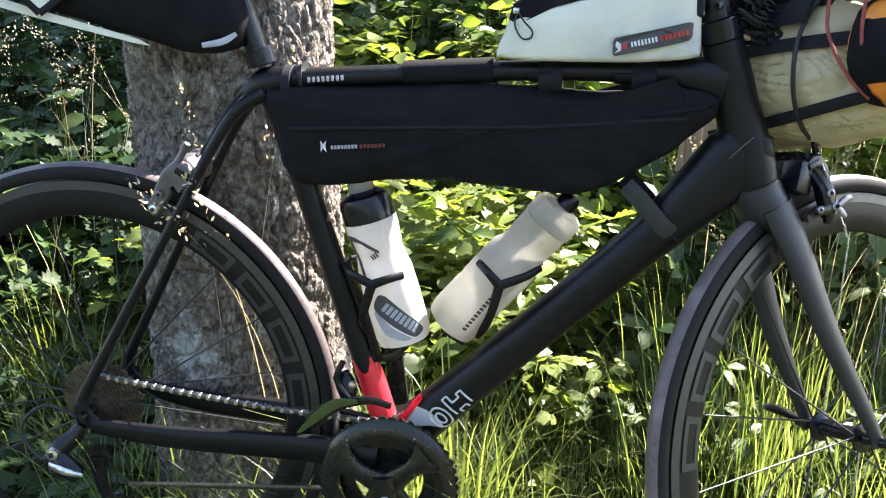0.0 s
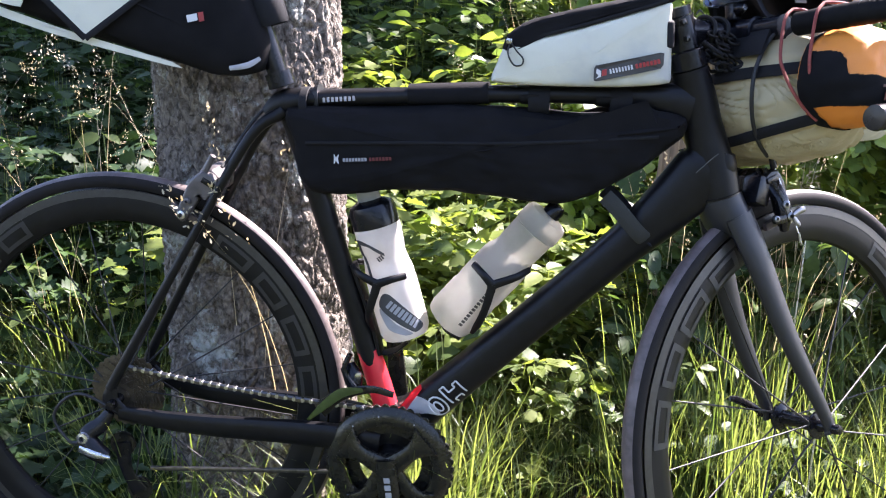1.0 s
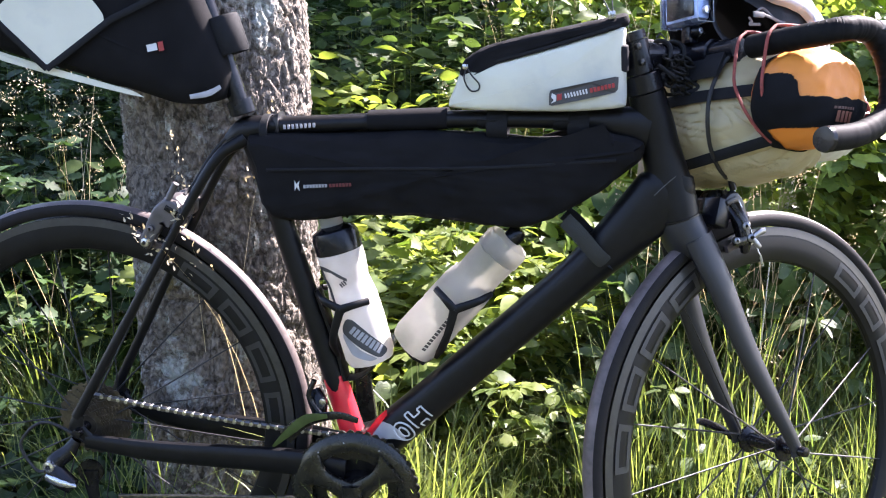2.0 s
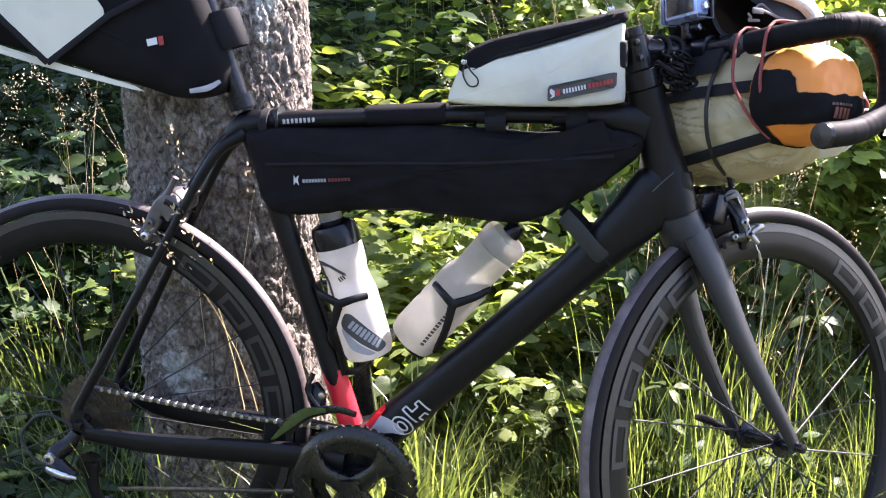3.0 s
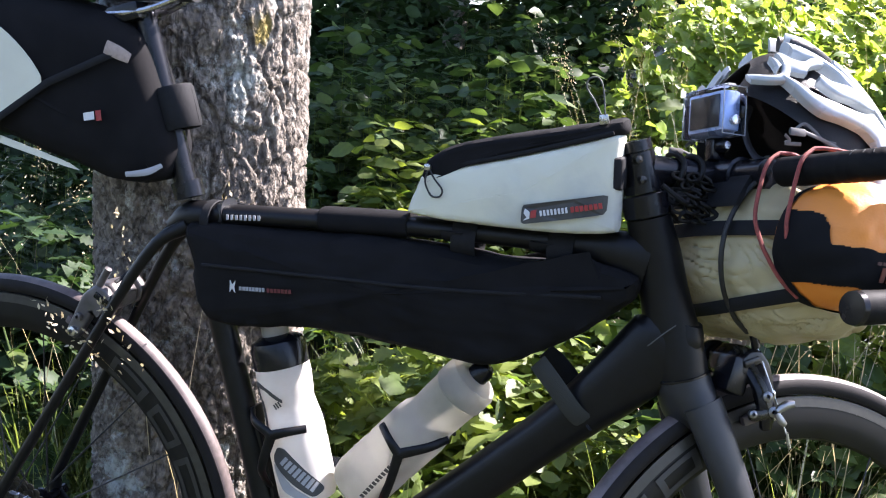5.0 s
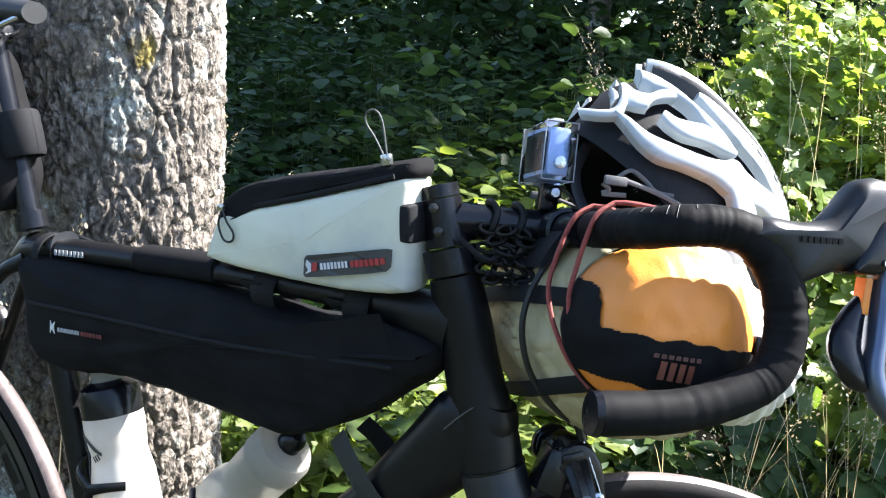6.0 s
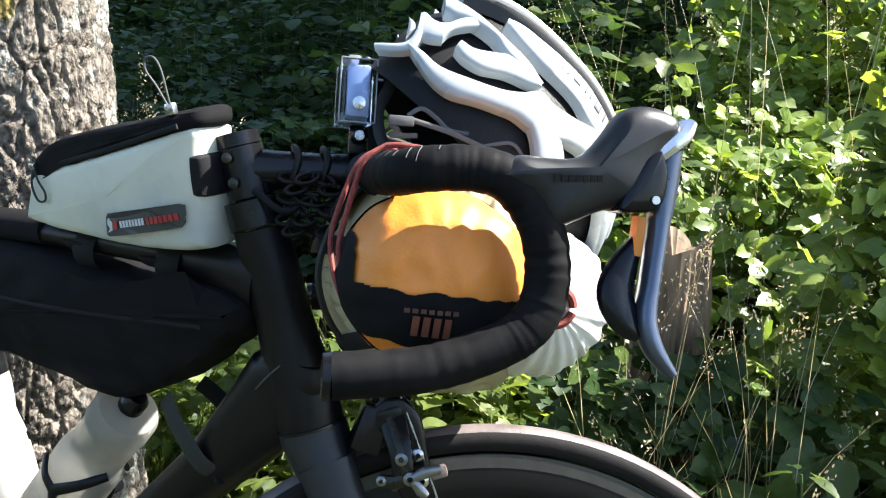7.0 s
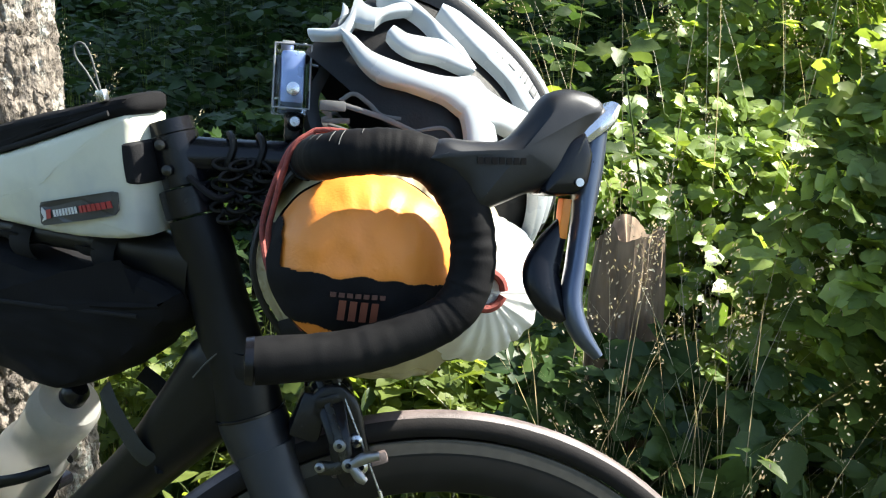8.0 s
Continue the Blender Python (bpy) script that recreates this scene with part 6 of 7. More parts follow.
    rib(g([(0.62, 80), (0.95, 83), (1.2, 84), (1.6, 85), (2.0, 85), (2.6, 85)]), [0.0015, 0.0028, 0.0034, 0.0038, 0.0036, 0.002], SHELLWHITE, label="white edge of the centre rib", lift=1.035)
rib([(0.62, 90), (0.8, 90), (1.1, 90), (1.7, 90), (2.4, 90), (2.95, 90)], [0.003, 0.006, 0.008, 0.009, 0.009, 0.006], SHELLBLACK, label="dark centre rib", lift=1.015)
for s in (-1, 1):
    part("buckle", block((0.020, 0.003, 0.008), pose(0.907, s * 0.100, 0.926, 0, 0, 0), 0.002), STRAPGREY, helmet, "grey plastic strap buckle", steer=True)
    part("strap", tube([(0.916, s * 0.100, 0.927), (0.944, s * 0.101, 0.920), (0.969, s * 0.101, 0.911), (0.992, s * 0.100, 0.902)], (0.0020, 0.0006), 6, n=22), STRAPGREY, helmet, "grey chin strap", steer=True)
    part("strap", tube([(0.945, s * 0.098, 0.906), (0.969, s * 0.1, 0.911), (0.990, s * 0.1, 0.9155), (0.999, s * 0.1, 0.910), (1.003, s * 0.1, 0.90)], (0.0015, 0.0006), 6, n=26), STRAPGREY, helmet, "grey chin strap", steer=True)
    part("strap", tube([(0.913, s * 0.09, 0.931), (0.923, s * 0.092, 0.937), (0.935, s * 0.094, 0.930), (0.944, s * 0.096, 0.922), (0.959, s * 0.098, 0.920)], (0.0017, 0.0006), 6, n=22), STRAPGREY, helmet, "grey chin strap", steer=True)
    part("strap", tube([(0.900, s * 0.09, 0.924), (0.906, s * 0.09, 0.919), (0.901, s * 0.09, 0.9155), (0.921, s * 0.09, 0.9165)], (0.002, 0.0006), 6, n=18), STRAPGREY, helmet, "grey chin strap", steer=True)
    part("strap", tube([(0.905, s * 0.03, 0.962), (0.895, s * 0.035, 0.935), (0.905, s * 0.045, 0.905), (0.935, s * 0.055, 0.902)], (0.005, 0.0008), 6, n=20), HOUSING, helmet, steer=True)

# ---- action camera on the bar ----
gcam = thing("action_camera", STEER @ Vector((0.878, 0, 0.905)), "small action camera in a clear housing on the handlebar", "camera")
part("camera_body", block((0.019, 0.058, 0.042), pose(0.8785, -0.005, 0.953), 0.003), BLUECASE, gcam, "blue and silver camera body", steer=True)
part("screen", block((0.0025, 0.048, 0.034), pose(0.8672, -0.005, 0.953), 0.0004), SCREEN, gcam, "dark rear screen", steer=True)
bm = block((0.030, 0.068, 0.052), pose(0.878, -0.005, 0.953), 0.004, 3)
part("housing", bm, CLEAR, gcam, "clear plastic housing", steer=True).visible_shadow = False
# thin pale grey strips along the edges of the clear box
for ys in (-0.039, 0.029):
    for zs in (0.9275, 0.9785):
        part("housing_edge", tube([(0.8635, ys, zs), (0.8925, ys, zs)], 0.0006, 6), LABELGREY, gcam, "pale grey strip along the housing edge", steer=True)
    for xs in (0.8635, 0.8925):
        part("housing_edge", tube([(xs, ys, 0.9275), (xs, ys, 0.9785)], 0.0006, 6), LABELGREY, gcam, "pale grey strip along the housing edge", steer=True)
for zs in (0.9275, 0.9785):
    part("housing_edge", tube([(0.8635, -0.039, zs), (0.8635, 0.029, zs)], 0.0006, 6), LABELGREY, gcam, "pale grey strip along the housing edge", steer=True)
part("side_button", lathe([(0.001, 0.003), (0.0052, 0.002), (0.0055, -0.004), (0.001, -0.004)], (0.879, -0.0395, 0.943), (0, -1, 0), 20), ALLOY, gcam, steer=True)
part("lens", lathe([(0.001, 0.004), (0.012, 0.004), (0.013, -0.004), (0.001, -0.004)], (0.895, -0.016, 0.955), (1, 0, 0), 24), SCREEN, gcam, steer=True)
part("hinge", block((0.010, 0.066, 0.003), pose(0.874, -0.005, 0.9795), 0.001), LABELGREY, gcam, steer=True)
part("mount", block((0.016, 0.016, 0.024), pose(0.882, -0.005, 0.915), 0.003), GLOSS, gcam, steer=True)
part("mount_screw", lathe([(0.001, 0.005), (0.005, 0.004), (0.0075, 0.0), (0.0075, -0.006), (0.001, -0.006)], (0.882, -0.020, 0.918), (0, -1, 0), 18), GLOSS, gcam, steer=True)
part("screw_head", lathe([(0.001, 0.001), (0.004, 0.0008), (0.004, -0.001), (0.001, -0.001)], (0.882, -0.0255, 0.918), (0, -1, 0), 14), STEEL, gcam, steer=True)
part("bar_clamp", lathe([(0.017, -0.009), (0.0205, -0.008), (0.0205, 0.008), (0.017, 0.009)], (0.893, -0.03, 0.885), (0, 1, 0), 22, closed=True), GLOSS, gcam, steer=True)

# a spare cord coiled in loops and tied to the stem
for i in range(3):
    for j in range(6):
        c = Vector((0.828 + 0.0135 * i + 0.006 * (j % 2), -0.021 - 0.004 * ((i + j) % 2), 0.880 - 0.0085 * j))
        tip = math.sin(2.3 * i + 1.7 * j)
        ring = [c + Vector((0.0092 * math.cos(a), 0.004 * math.sin(a + tip), 0.0042 * math.sin(a) + 0.003 * math.cos(a) * tip)) for a in np.linspace(0.5 + tip, 5.9 + tip, 17)]
        part("cord_loop", tube(ring, 0.0018, 8), COIL, roll, "coiled black cord", steer=True)
for x in (0.832, 0.856):
    part("cord_tie", tube([Vector((x + 0.002 * math.sin(3 * a), 0.0195 * math.cos(a), 0.886 + 0.0195 * math.sin(a))) for a in np.linspace(-0.9, 2 * math.pi - 1.4, 26)], 0.0032, 8), COIL, roll, "black cord tied round the stem", steer=True)
for k in range(3):
    y = -0.02 + 0.02 * k
    part("hook_cord", tube([(0.80 + 0.004 * k, y - 0.01, 0.868), (0.825, y - 0.016, 0.852), (0.848, y + 0.008, 0.862), (0.868, y - 0.012, 0.842), (0.85, y + 0.004, 0.836), (0.828, y - 0.008, 0.842)], 0.0026, 8, n=40), STRAPFAB, roll, "black harness cord", steer=True)


# ---- undergrowth ----
rng = np.random.default_rng(7)
def leaf_template(rows, fold=0.10, droop=0.16):
    """A leaf along +x as rows of (t, half width): left edge, midrib, right edge."""
    v, f = [(0, 0, 0)], []
    for i, (t, w) in enumerate(rows):
        z = -droop * t * t
        v += [(t, -w, z + fold * w), (t, 0, z), (t, w, z + fold * w)]
        b = 3 * i + 1
        if i == 0:
            f += [(0, b + 1, b), (0, b + 2, b + 1)]
        else:
            f += [(b - 3, b - 2, b + 1, b), (b - 2, b - 1, b + 2, b + 1)]
    v.append((1, 0, -droop))
    b = 3 * len(rows) - 2
    f += [(b, b + 1, b + 3), (b + 1, b + 2, b + 3)]
    return np.array(v), f


LEAF_NEAR = leaf_template([(0.07, 0.19), (0.2, 0.37), (0.36, 0.46), (0.54, 0.44), (0.72, 0.32), (0.88, 0.15)])
LEAF_LOBED = leaf_template([(0.06, 0.22), (0.16, 0.50), (0.30, 0.28), (0.46, 0.54), (0.60, 0.27), (0.74, 0.34), (0.86, 0.12)], 0.16, 0.2)
LEAF_NARROW = leaf_template([(0.1, 0.16), (0.28, 0.27), (0.5, 0.29), (0.72, 0.2), (0.88, 0.1)], 0.1, 0.3)


def trifoliate(rows, spread=1.05):
    """Three toothed leaflets on one stalk, as ground elder and bramble carry them."""
    v, f = leaf_template(rows, 0.14, 0.22)
    allv, allf = [np.array([(0.0, 0.0, 0.0)])], []
    for turn, size, start in ((0.0, 0.62, 0.38), (spread, 0.5, 0.30), (-spread, 0.5, 0.30)):
        c, s = math.cos(turn), math.sin(turn)
        q = v * size
        q = np.stack([q[:, 0] * c - q[:, 1] * s + start, q[:, 0] * s + q[:, 1] * c, q[:, 2] - 0.03], 1)
        base = sum(len(a) for a in allv)
        allv.append(q)
        allf += [tuple(i + base for i in face) for face in f]
        allf.append((0, base, base + 1))
    return np.concatenate(allv), allf


LEAF_TRI = trifoliate([(0.08, 0.20), (0.22, 0.36), (0.34, 0.40), (0.46, 0.46), (0.60, 0.37), (0.74, 0.33), (0.88, 0.13)])
LEAF_FAR = leaf_template([(0.2, 0.36), (0.5, 0.46), (0.78, 0.27)])


def unit(a):
    return a / np.maximum(np.linalg.norm(a, axis=-1, keepdims=True), 1e-9)


def scatter(name, tv, tf, pos, along, normal, size, wide, mat, parent=None, label="", category="", kind="stuff"):
    """One mesh of many leaves: each a copy of the template, laid along a direction with its face to a normal."""
    pos, along, normal = np.asarray(pos, float), unit(np.asarray(along, float)), np.asarray(normal, float)
    side = unit(np.cross(normal, along))
    normal = np.cross(along, side)
    size, wide = np.asarray(size, float), np.asarray(wide, float)
    v = (pos[:, None] + tv[None, :, 0:1] * (along * size[:, None])[:, None] + tv[None, :, 1:2] * (side * (size * wide)[:, None])[:, None]
         + tv[None, :, 2:3] * (normal * size[:, None])[:, None]).reshape(-1, 3)
    n = len(tv)
    faces = []
    base = np.arange(len(pos)) * n
    cols = [np.add.outer(base, np.array(f)) for f in tf]
    for c in cols:
        faces.extend(c.tolist())
    me = bpy.data.meshes.new(name)
    me.from_pydata(v.tolist(), [], faces)
    me.materials.append(mat)
    me.shade_smooth()
    ob = new(name, me)
    if parent is not None:
        ob.parent = parent
        if parent.type == "EMPTY":
            ob.matrix_parent_inverse = Matrix.Translation(parent.location).inverted()
    return tagged(ob, label, category, kind=kind)


class Leaves:
    """Collects leaf places for one mesh."""

    def __init__(self):
        self.pos, self.along, self.normal, self.size, self.wide = [], [], [], [], []

    def add(self, p, a, n, s, w):
        self.pos.append(p), self.along.append(a), self.normal.append(n), self.size.append(s), self.wide.append(w)

    def make(self, name, mat, label, category, parent=None, kind="stuff", shape=LEAF_FAR):
        return scatter(name, *shape, self.pos, self.along, self.normal, self.size, self.wide, mat, parent, label, category, kind)


def ribbons(name, roots, headings, lengths, bends, widths, mat, label, category, rows=6, flat=True):
    """Grass blades or stalks in one mesh: each a tapering ribbon that bends over along its heading."""
    m = len(roots)
    roots, lengths, bends, widths = np.asarray(roots, float), np.asarray(lengths), np.asarray(bends), np.asarray(widths)
    h = np.stack([np.cos(headings), np.sin(headings), np.zeros(m)], 1)
    s = np.stack([-np.sin(headings), np.cos(headings), np.zeros(m)], 1)
    p = roots.copy()
    verts = []
    for i in range(rows + 1):
        t = i / rows
        w = widths * (1 - t**1.6) * (0.7 + 0.3 * min(t * 4, 1)) + 0.00025
        verts += [p - s * w[:, None] / 2, p + s * w[:, None] / 2]
        ang = bends * (t + 0.5 / rows) ** 1.3
        p = p + (h * np.sin(ang)[:, None] + np.array([0, 0, 1.0]) * np.cos(ang)[:, None]) * (lengths / rows)[:, None]
    v = np.stack(verts, 1).reshape(-1, 3)
    n = 2 * (rows + 1)
    base = np.arange(m) * n
    faces = []
    for i in range(rows):
        faces.extend(np.add.outer(base, np.array((2 * i, 2 * i + 1, 2 * i + 3, 2 * i + 2))).tolist())
    me = bpy.data.meshes.new(name)
    me.from_pydata(v.tolist(), [], faces)
    me.materials.append(mat)
    me.shade_smooth()
    tip = p
    return tagged(new(name, me), label, category, kind="stuff"), tip


def clear_of_trunk(x, y, gap=0.205):
    return (x - TRUNK.x) ** 2 + (y - TRUNK.y) ** 2 > gap**2


def spots(n, x0, x1, y0, y1, keep=lambda x, y: True):
    out = []
    while len(out) < n:
        x, y = rng.uniform(x0, x1), rng.uniform(y0, y1)
        if clear_of_trunk(x, y) and keep(x, y):
            out.append((x, y))
    return out


# grass round the bicycle
def grass_patch(name, n, area, length, width, mat, label, keep=lambda x, y: True, bend=(0.3, 1.5), tuft=0.035, per=9):
    roots, head, lens, bends, wid = [], [], [], [], []
    for x, y in spots(n // per, *area, keep):
        k = rng.uniform(0.6, 1.15)
        for _ in range(per):
            dx, dy = rng.normal(0, tuft, 2)
            roots.append((x + dx, y + dy, rise(x + dx, y + dy) - 0.01))
            head.append(math.atan2(dy, dx) + rng.normal(0, 0.6))
            lens.append(k * rng.uniform(*length))
            bends.append(rng.uniform(*bend))
            wid.append(rng.uniform(*width))
    return ribbons(name, roots, head, lens, bends, wid, mat, label, "grass")


thick = lambda x, y: noise.noise(Vector((x * 2.1, y * 2.1, 5))) > -0.25 and not (0.56 < x < 0.9 and y < 0.75)
grass_patch("grass", 4200, (-1.6, 2.6, 0.16, 1.3), (0.14, 0.38), (0.0018, 0.0042), GRASS, "long green grass blades in the undergrowth", thick, bend=(0.5, 2.0))
grass_patch("grass", 1500, (0.8, 1.9, 0.2, 0.75), (0.2, 0.45), (0.002, 0.0045), GRASS, "tall sunlit grass beside the front wheel", bend=(0.1, 1.0))
grass_patch("grass", 1700, (-1.1, 0.1, 0.36, 0.9), (0.14, 0.38), (0.0025, 0.006), GRASS, "grass at the foot of the tree")
grass_patch("grass", 9000, (-1.8, 3.0, -2.4, 0.15), (0.04, 0.11), (0.0025, 0.005), GRASS, "short trodden grass under the bicycle")
grass_patch("grass", 24000, (-6, 8, -7, 1.0), (0.08, 0.2), (0.007, 0.016), GRASS, "rough grass verge", per=12, tuft=0.09)
grass_patch("grass", 2000, (0.9, 4.5, 2.3, 4.5), (0.5, 1.0), (0.003, 0.006), GRASS, "tall grass behind the bushes", bend=(0.1, 0.8), tuft=0.06)


grass_patch("grass", 650, (0.3, 0.62, 0.10, 0.5), (0.08, 0.26), (0.003, 0.006), GRASS, "bright low grass behind the crankset", bend=(0.6, 1.9))
grass_patch("grass", 1300, (1.0, 1.8, 0.10, 0.62), (0.08, 0.26), (0.003, 0.006), GRASS, "bright low grass behind the front wheel", bend=(0.5, 1.7))
grass_patch("grass", 1300, (-0.9, 0.45, 0.10, 0.7), (0.08, 0.26), (0.003, 0.006), GRASS, "low grass beside the rear wheel", lambda x, y: y > 0.36 or x > 0.08, bend=(0.4, 1.6))


grass_patch("grass", 4200, (0.52, 1.5, 0.22, 0.8), (0.10, 0.30), (0.0009, 0.0018), GRASS, "fine soft grass below the down tube and the front wheel", bend=(0.4, 1.8), tuft=0.05, per=14)


# seed-head grasses: thin dry stalks with sprays of husks
def seed_grass(n, area, height, label, keep=lambda x, y: True, husk=0.0055, fixed=()):
    at = spots(n, *area, keep) + list(fixed)
    m = len(at)
    roots = [(x, y, rise(x, y)) for x, y in at]
    head = rng.uniform(0, 2 * math.pi, m)
    lens = rng.uniform(*height, m)
    bends = rng.uniform(0.2, 0.9, m)
    _, tips = ribbons("seed_grass", roots, head, lens, bends, np.full(m, 0.0022), DRY, label, "grass", rows=8)
    lv = Leaves()
    for t, h, b in zip(tips, head, bends):
        d = np.array([math.cos(h) * math.sin(b), math.sin(h) * math.sin(b), math.cos(b)])
        for k in range(40):
            back = rng.uniform(0, 0.15)
            out = unit(rng.normal(0, 1, 3) + d * 0.8) * (0.006 + back * 0.22) * rng.uniform(0.3, 1)
            lv.add(t - d * back + out, unit(rng.normal(0, 0.5, 3) + d), rng.normal(0, 1, 3), husk * rng.uniform(0.7, 1.3), 0.45)
    lv.make("seed_head", DRY, "pale seed husks on " + label, "grass")


seed_grass(46, (-1.1, 0.0, 0.25, 1.0), (0.5, 0.85), "dry grass stalks beside the tree")
seed_grass(130, (0.5, 2.4, 1.2, 2.8), (0.85, 1.35), "dry grass stalks behind the leafy plants")
seed_grass(14, (0.35, 1.3, 0.6, 1.6), (0.5, 0.8), "dry grass stalks behind the frame")
seed_grass(0, (0, 1, 0, 1), (0.62, 0.76), "dry grass stalks against the trunk", husk=0.007, fixed=((0.17, 0.1), (0.21, 0.11), (0.235, 0.13), (0.14, 0.115)))
seed_grass(22, (0.85, 1.15, 0.6, 0.78), (0.55, 0.75), "dry grass stalks in front of the stump")
seed_grass(16, (0.95, 1.6, 0.3, 0.8), (0.35, 0.6), "dry grass stalks beside the front wheel")


# leafy herbs: stems with whorls of pointed leaflets
def herb(lv, stems, x, y, height, spread, leaf, count):
    z = rise(x, y)
    if 0.75 < x < 1.6 and y < 1.2:
        height *= 0.55
    for _ in range(count):
        a = rng.uniform(0, 2 * math.pi)
        r = spread * math.sqrt(rng.uniform(0.02, 1))
        h = height * rng.uniform(0.55, 1.05) * (1 - 0.35 * (r / spread) ** 2)
        top = np.array([x + r * math.cos(a), y + r * math.sin(a), z + h])
        stems.append(((x + 0.3 * r * math.cos(a), y + 0.3 * r * math.sin(a), z), tuple(top)))
        whorls = 1 + (h > 0.25) + (h > 0.5)
        for w in range(whorls):
            f = 1 - 0.27 * w
            c = np.array([x + r * math.cos(a) * (0.3 + 0.7 * f), y + r * math.sin(a) * (0.3 + 0.7 * f), z + h * f])
            k = rng.integers(4, 7)
            ph = rng.uniform(0, 6.28)
            for i in range(k):
                b = ph + 2 * math.pi * i / k + rng.normal(0, 0.2)
                d = np.array([math.cos(b), math.sin(b), rng.uniform(-0.35, 0.35)])
                lv.add(c + d * leaf * 0.2, d, np.array([0.3 * SUN_DIR.x, 0.3 * SUN_DIR.y, 1.0]) + rng.normal(0, 0.42, 3), leaf * rng.uniform(0.6, 1.25), rng.uniform(0.55, 0.85))


def herbs(name, n, area, height, leaf, mat, label, keep=lambda x, y: True, per=(3, 6), spread=0.11, shape=None):
    lv, stems = Leaves(), []
    for x, y in spots(n, *area, keep):
        herb(lv, stems, x, y, rng.uniform(*height), spread, rng.uniform(*leaf), int(rng.integers(*per)))
    lv.make(name, mat, label, "undergrowth", shape=shape or (LEAF_NEAR if area[2] < 1.3 else LEAF_FAR))
    s = np.array(stems)
    d = s[:, 1] - s[:, 0]
    ribbons("plant_stems", s[:, 0], np.arctan2(d[:, 1], d[:, 0]), np.linalg.norm(d, axis=1), np.arctan2(np.hypot(d[:, 0], d[:, 1]), d[:, 2]) * 1.3, np.full(len(s), 0.004), GRASS, "thin green stems of the undergrowth", "undergrowth", rows=4)


# lit and shaded plants differ here by their leaf colour
herbs("undergrowth", 70, (0.3, 0.66, 0.35, 1.5), (0.10, 0.42), (0.035, 0.07), LEAF_BRIGHT, "fresh green leafy plants behind the frame")
herbs("undergrowth", 60, (0.66, 1.1, 0.4, 1.5), (0.10, 0.36), (0.04, 0.08), LEAF_HALF_SHADED, "shaded green leafy plants below the down tube")
herbs("undergrowth", 70, (0.3, 0.66, 0.35, 1.5), (0.08, 0.40), (0.035, 0.075), LEAF_BRIGHT, "fresh green lobed leaves behind the frame", shape=LEAF_TRI)
herbs("undergrowth", 60, (0.66, 1.1, 0.4, 1.5), (0.08, 0.34), (0.05, 0.09), LEAF_HALF_SHADED, "shaded three-part leaves below the down tube", shape=LEAF_TRI)
herbs("undergrowth", 170, (-1.7, -0.1, 0.7, 2.0), (0.2, 0.75), (0.035, 0.075), LEAF_SHADED, "dark leafy plants behind the tree", shape=LEAF_LOBED)
herbs("undergrowth", 120, (-0.2, 1.2, 1.4, 2.3), (0.35, 0.85), (0.045, 0.08), LEAF_BRIGHT, "leafy plants in the shade")
lush = lambda x, y: y > 0.75 + 0.55 * max(1.25 - x, 0)
herbs("undergrowth", 60, (0.95, 2.4, 0.75, 2.0), (0.2, 0.5), (0.04, 0.075), LEAF_BRIGHT, "lush sunlit lobed leaves beyond the front wheel", lush, shape=LEAF_LOBED)
herbs("undergrowth", 45, (0.95, 2.4, 0.75, 2.0), (0.2, 0.5), (0.035, 0.065), LEAF_BRIGHT, "lush sunlit leafy plants beyond the front wheel", lush)
herbs("undergrowth", 25, (0.95, 2.4, 0.75, 2.0), (0.3, 0.6), (0.05, 0.09), LEAF_BRIGHT, "narrow-leaved sunlit plants beyond the front wheel", lush, shape=LEAF_NARROW)
herbs("undergrowth", 150, (-1.2, 0.4, 0.3, 1.0), (0.05, 0.22), (0.025, 0.05), LEAF_HALF_SHADED, "small low plants at the foot of the tree")
herbs("undergrowth", 60, (0.75, 1.6, 0.4, 0.9), (0.10, 0.3), (0.035, 0.07), LEAF_HALF_SHADED, "broad-leaved plants below the front wheel")
herbs("undergrowth", 300, (-3.2, 4.2, 2.9, 4.4), (0.5, 1.35), (0.05, 0.085), LEAF_SHADED, "dense bushes at the edge of the wood", spread=0.22, per=(5, 9))
herbs("undergrowth", 60, (-0.75, 0.4, 1.9, 3.0), (0.6, 1.2), (0.045, 0.085), LEAF_HALF_SHADED, "leafy bushes in broken light behind the tree", spread=0.2, per=(5, 8))
herbs("undergrowth", 75, (-2.5, -0.5, 1.9, 3.0), (0.5, 1.15), (0.045, 0.08), LEAF_SHADED, "dark bushes under the trees", spread=0.2, per=(5, 8))
herbs("undergrowth", 230, (0.35, 3.0, 1.9, 3.2), (0.4, 1.1), (0.04, 0.07), LEAF_BRIGHT, "low sunlit plants in the clearing", spread=0.14)


herbs("undergrowth", 170, (0.4, 2.3, 2.35, 3.1), (0.75, 1.3), (0.035, 0.06), LEAF_BRIGHT, "tall sunlit leafy plants at the edge of the clearing", spread=0.16, per=(5, 8), shape=LEAF_LOBED)


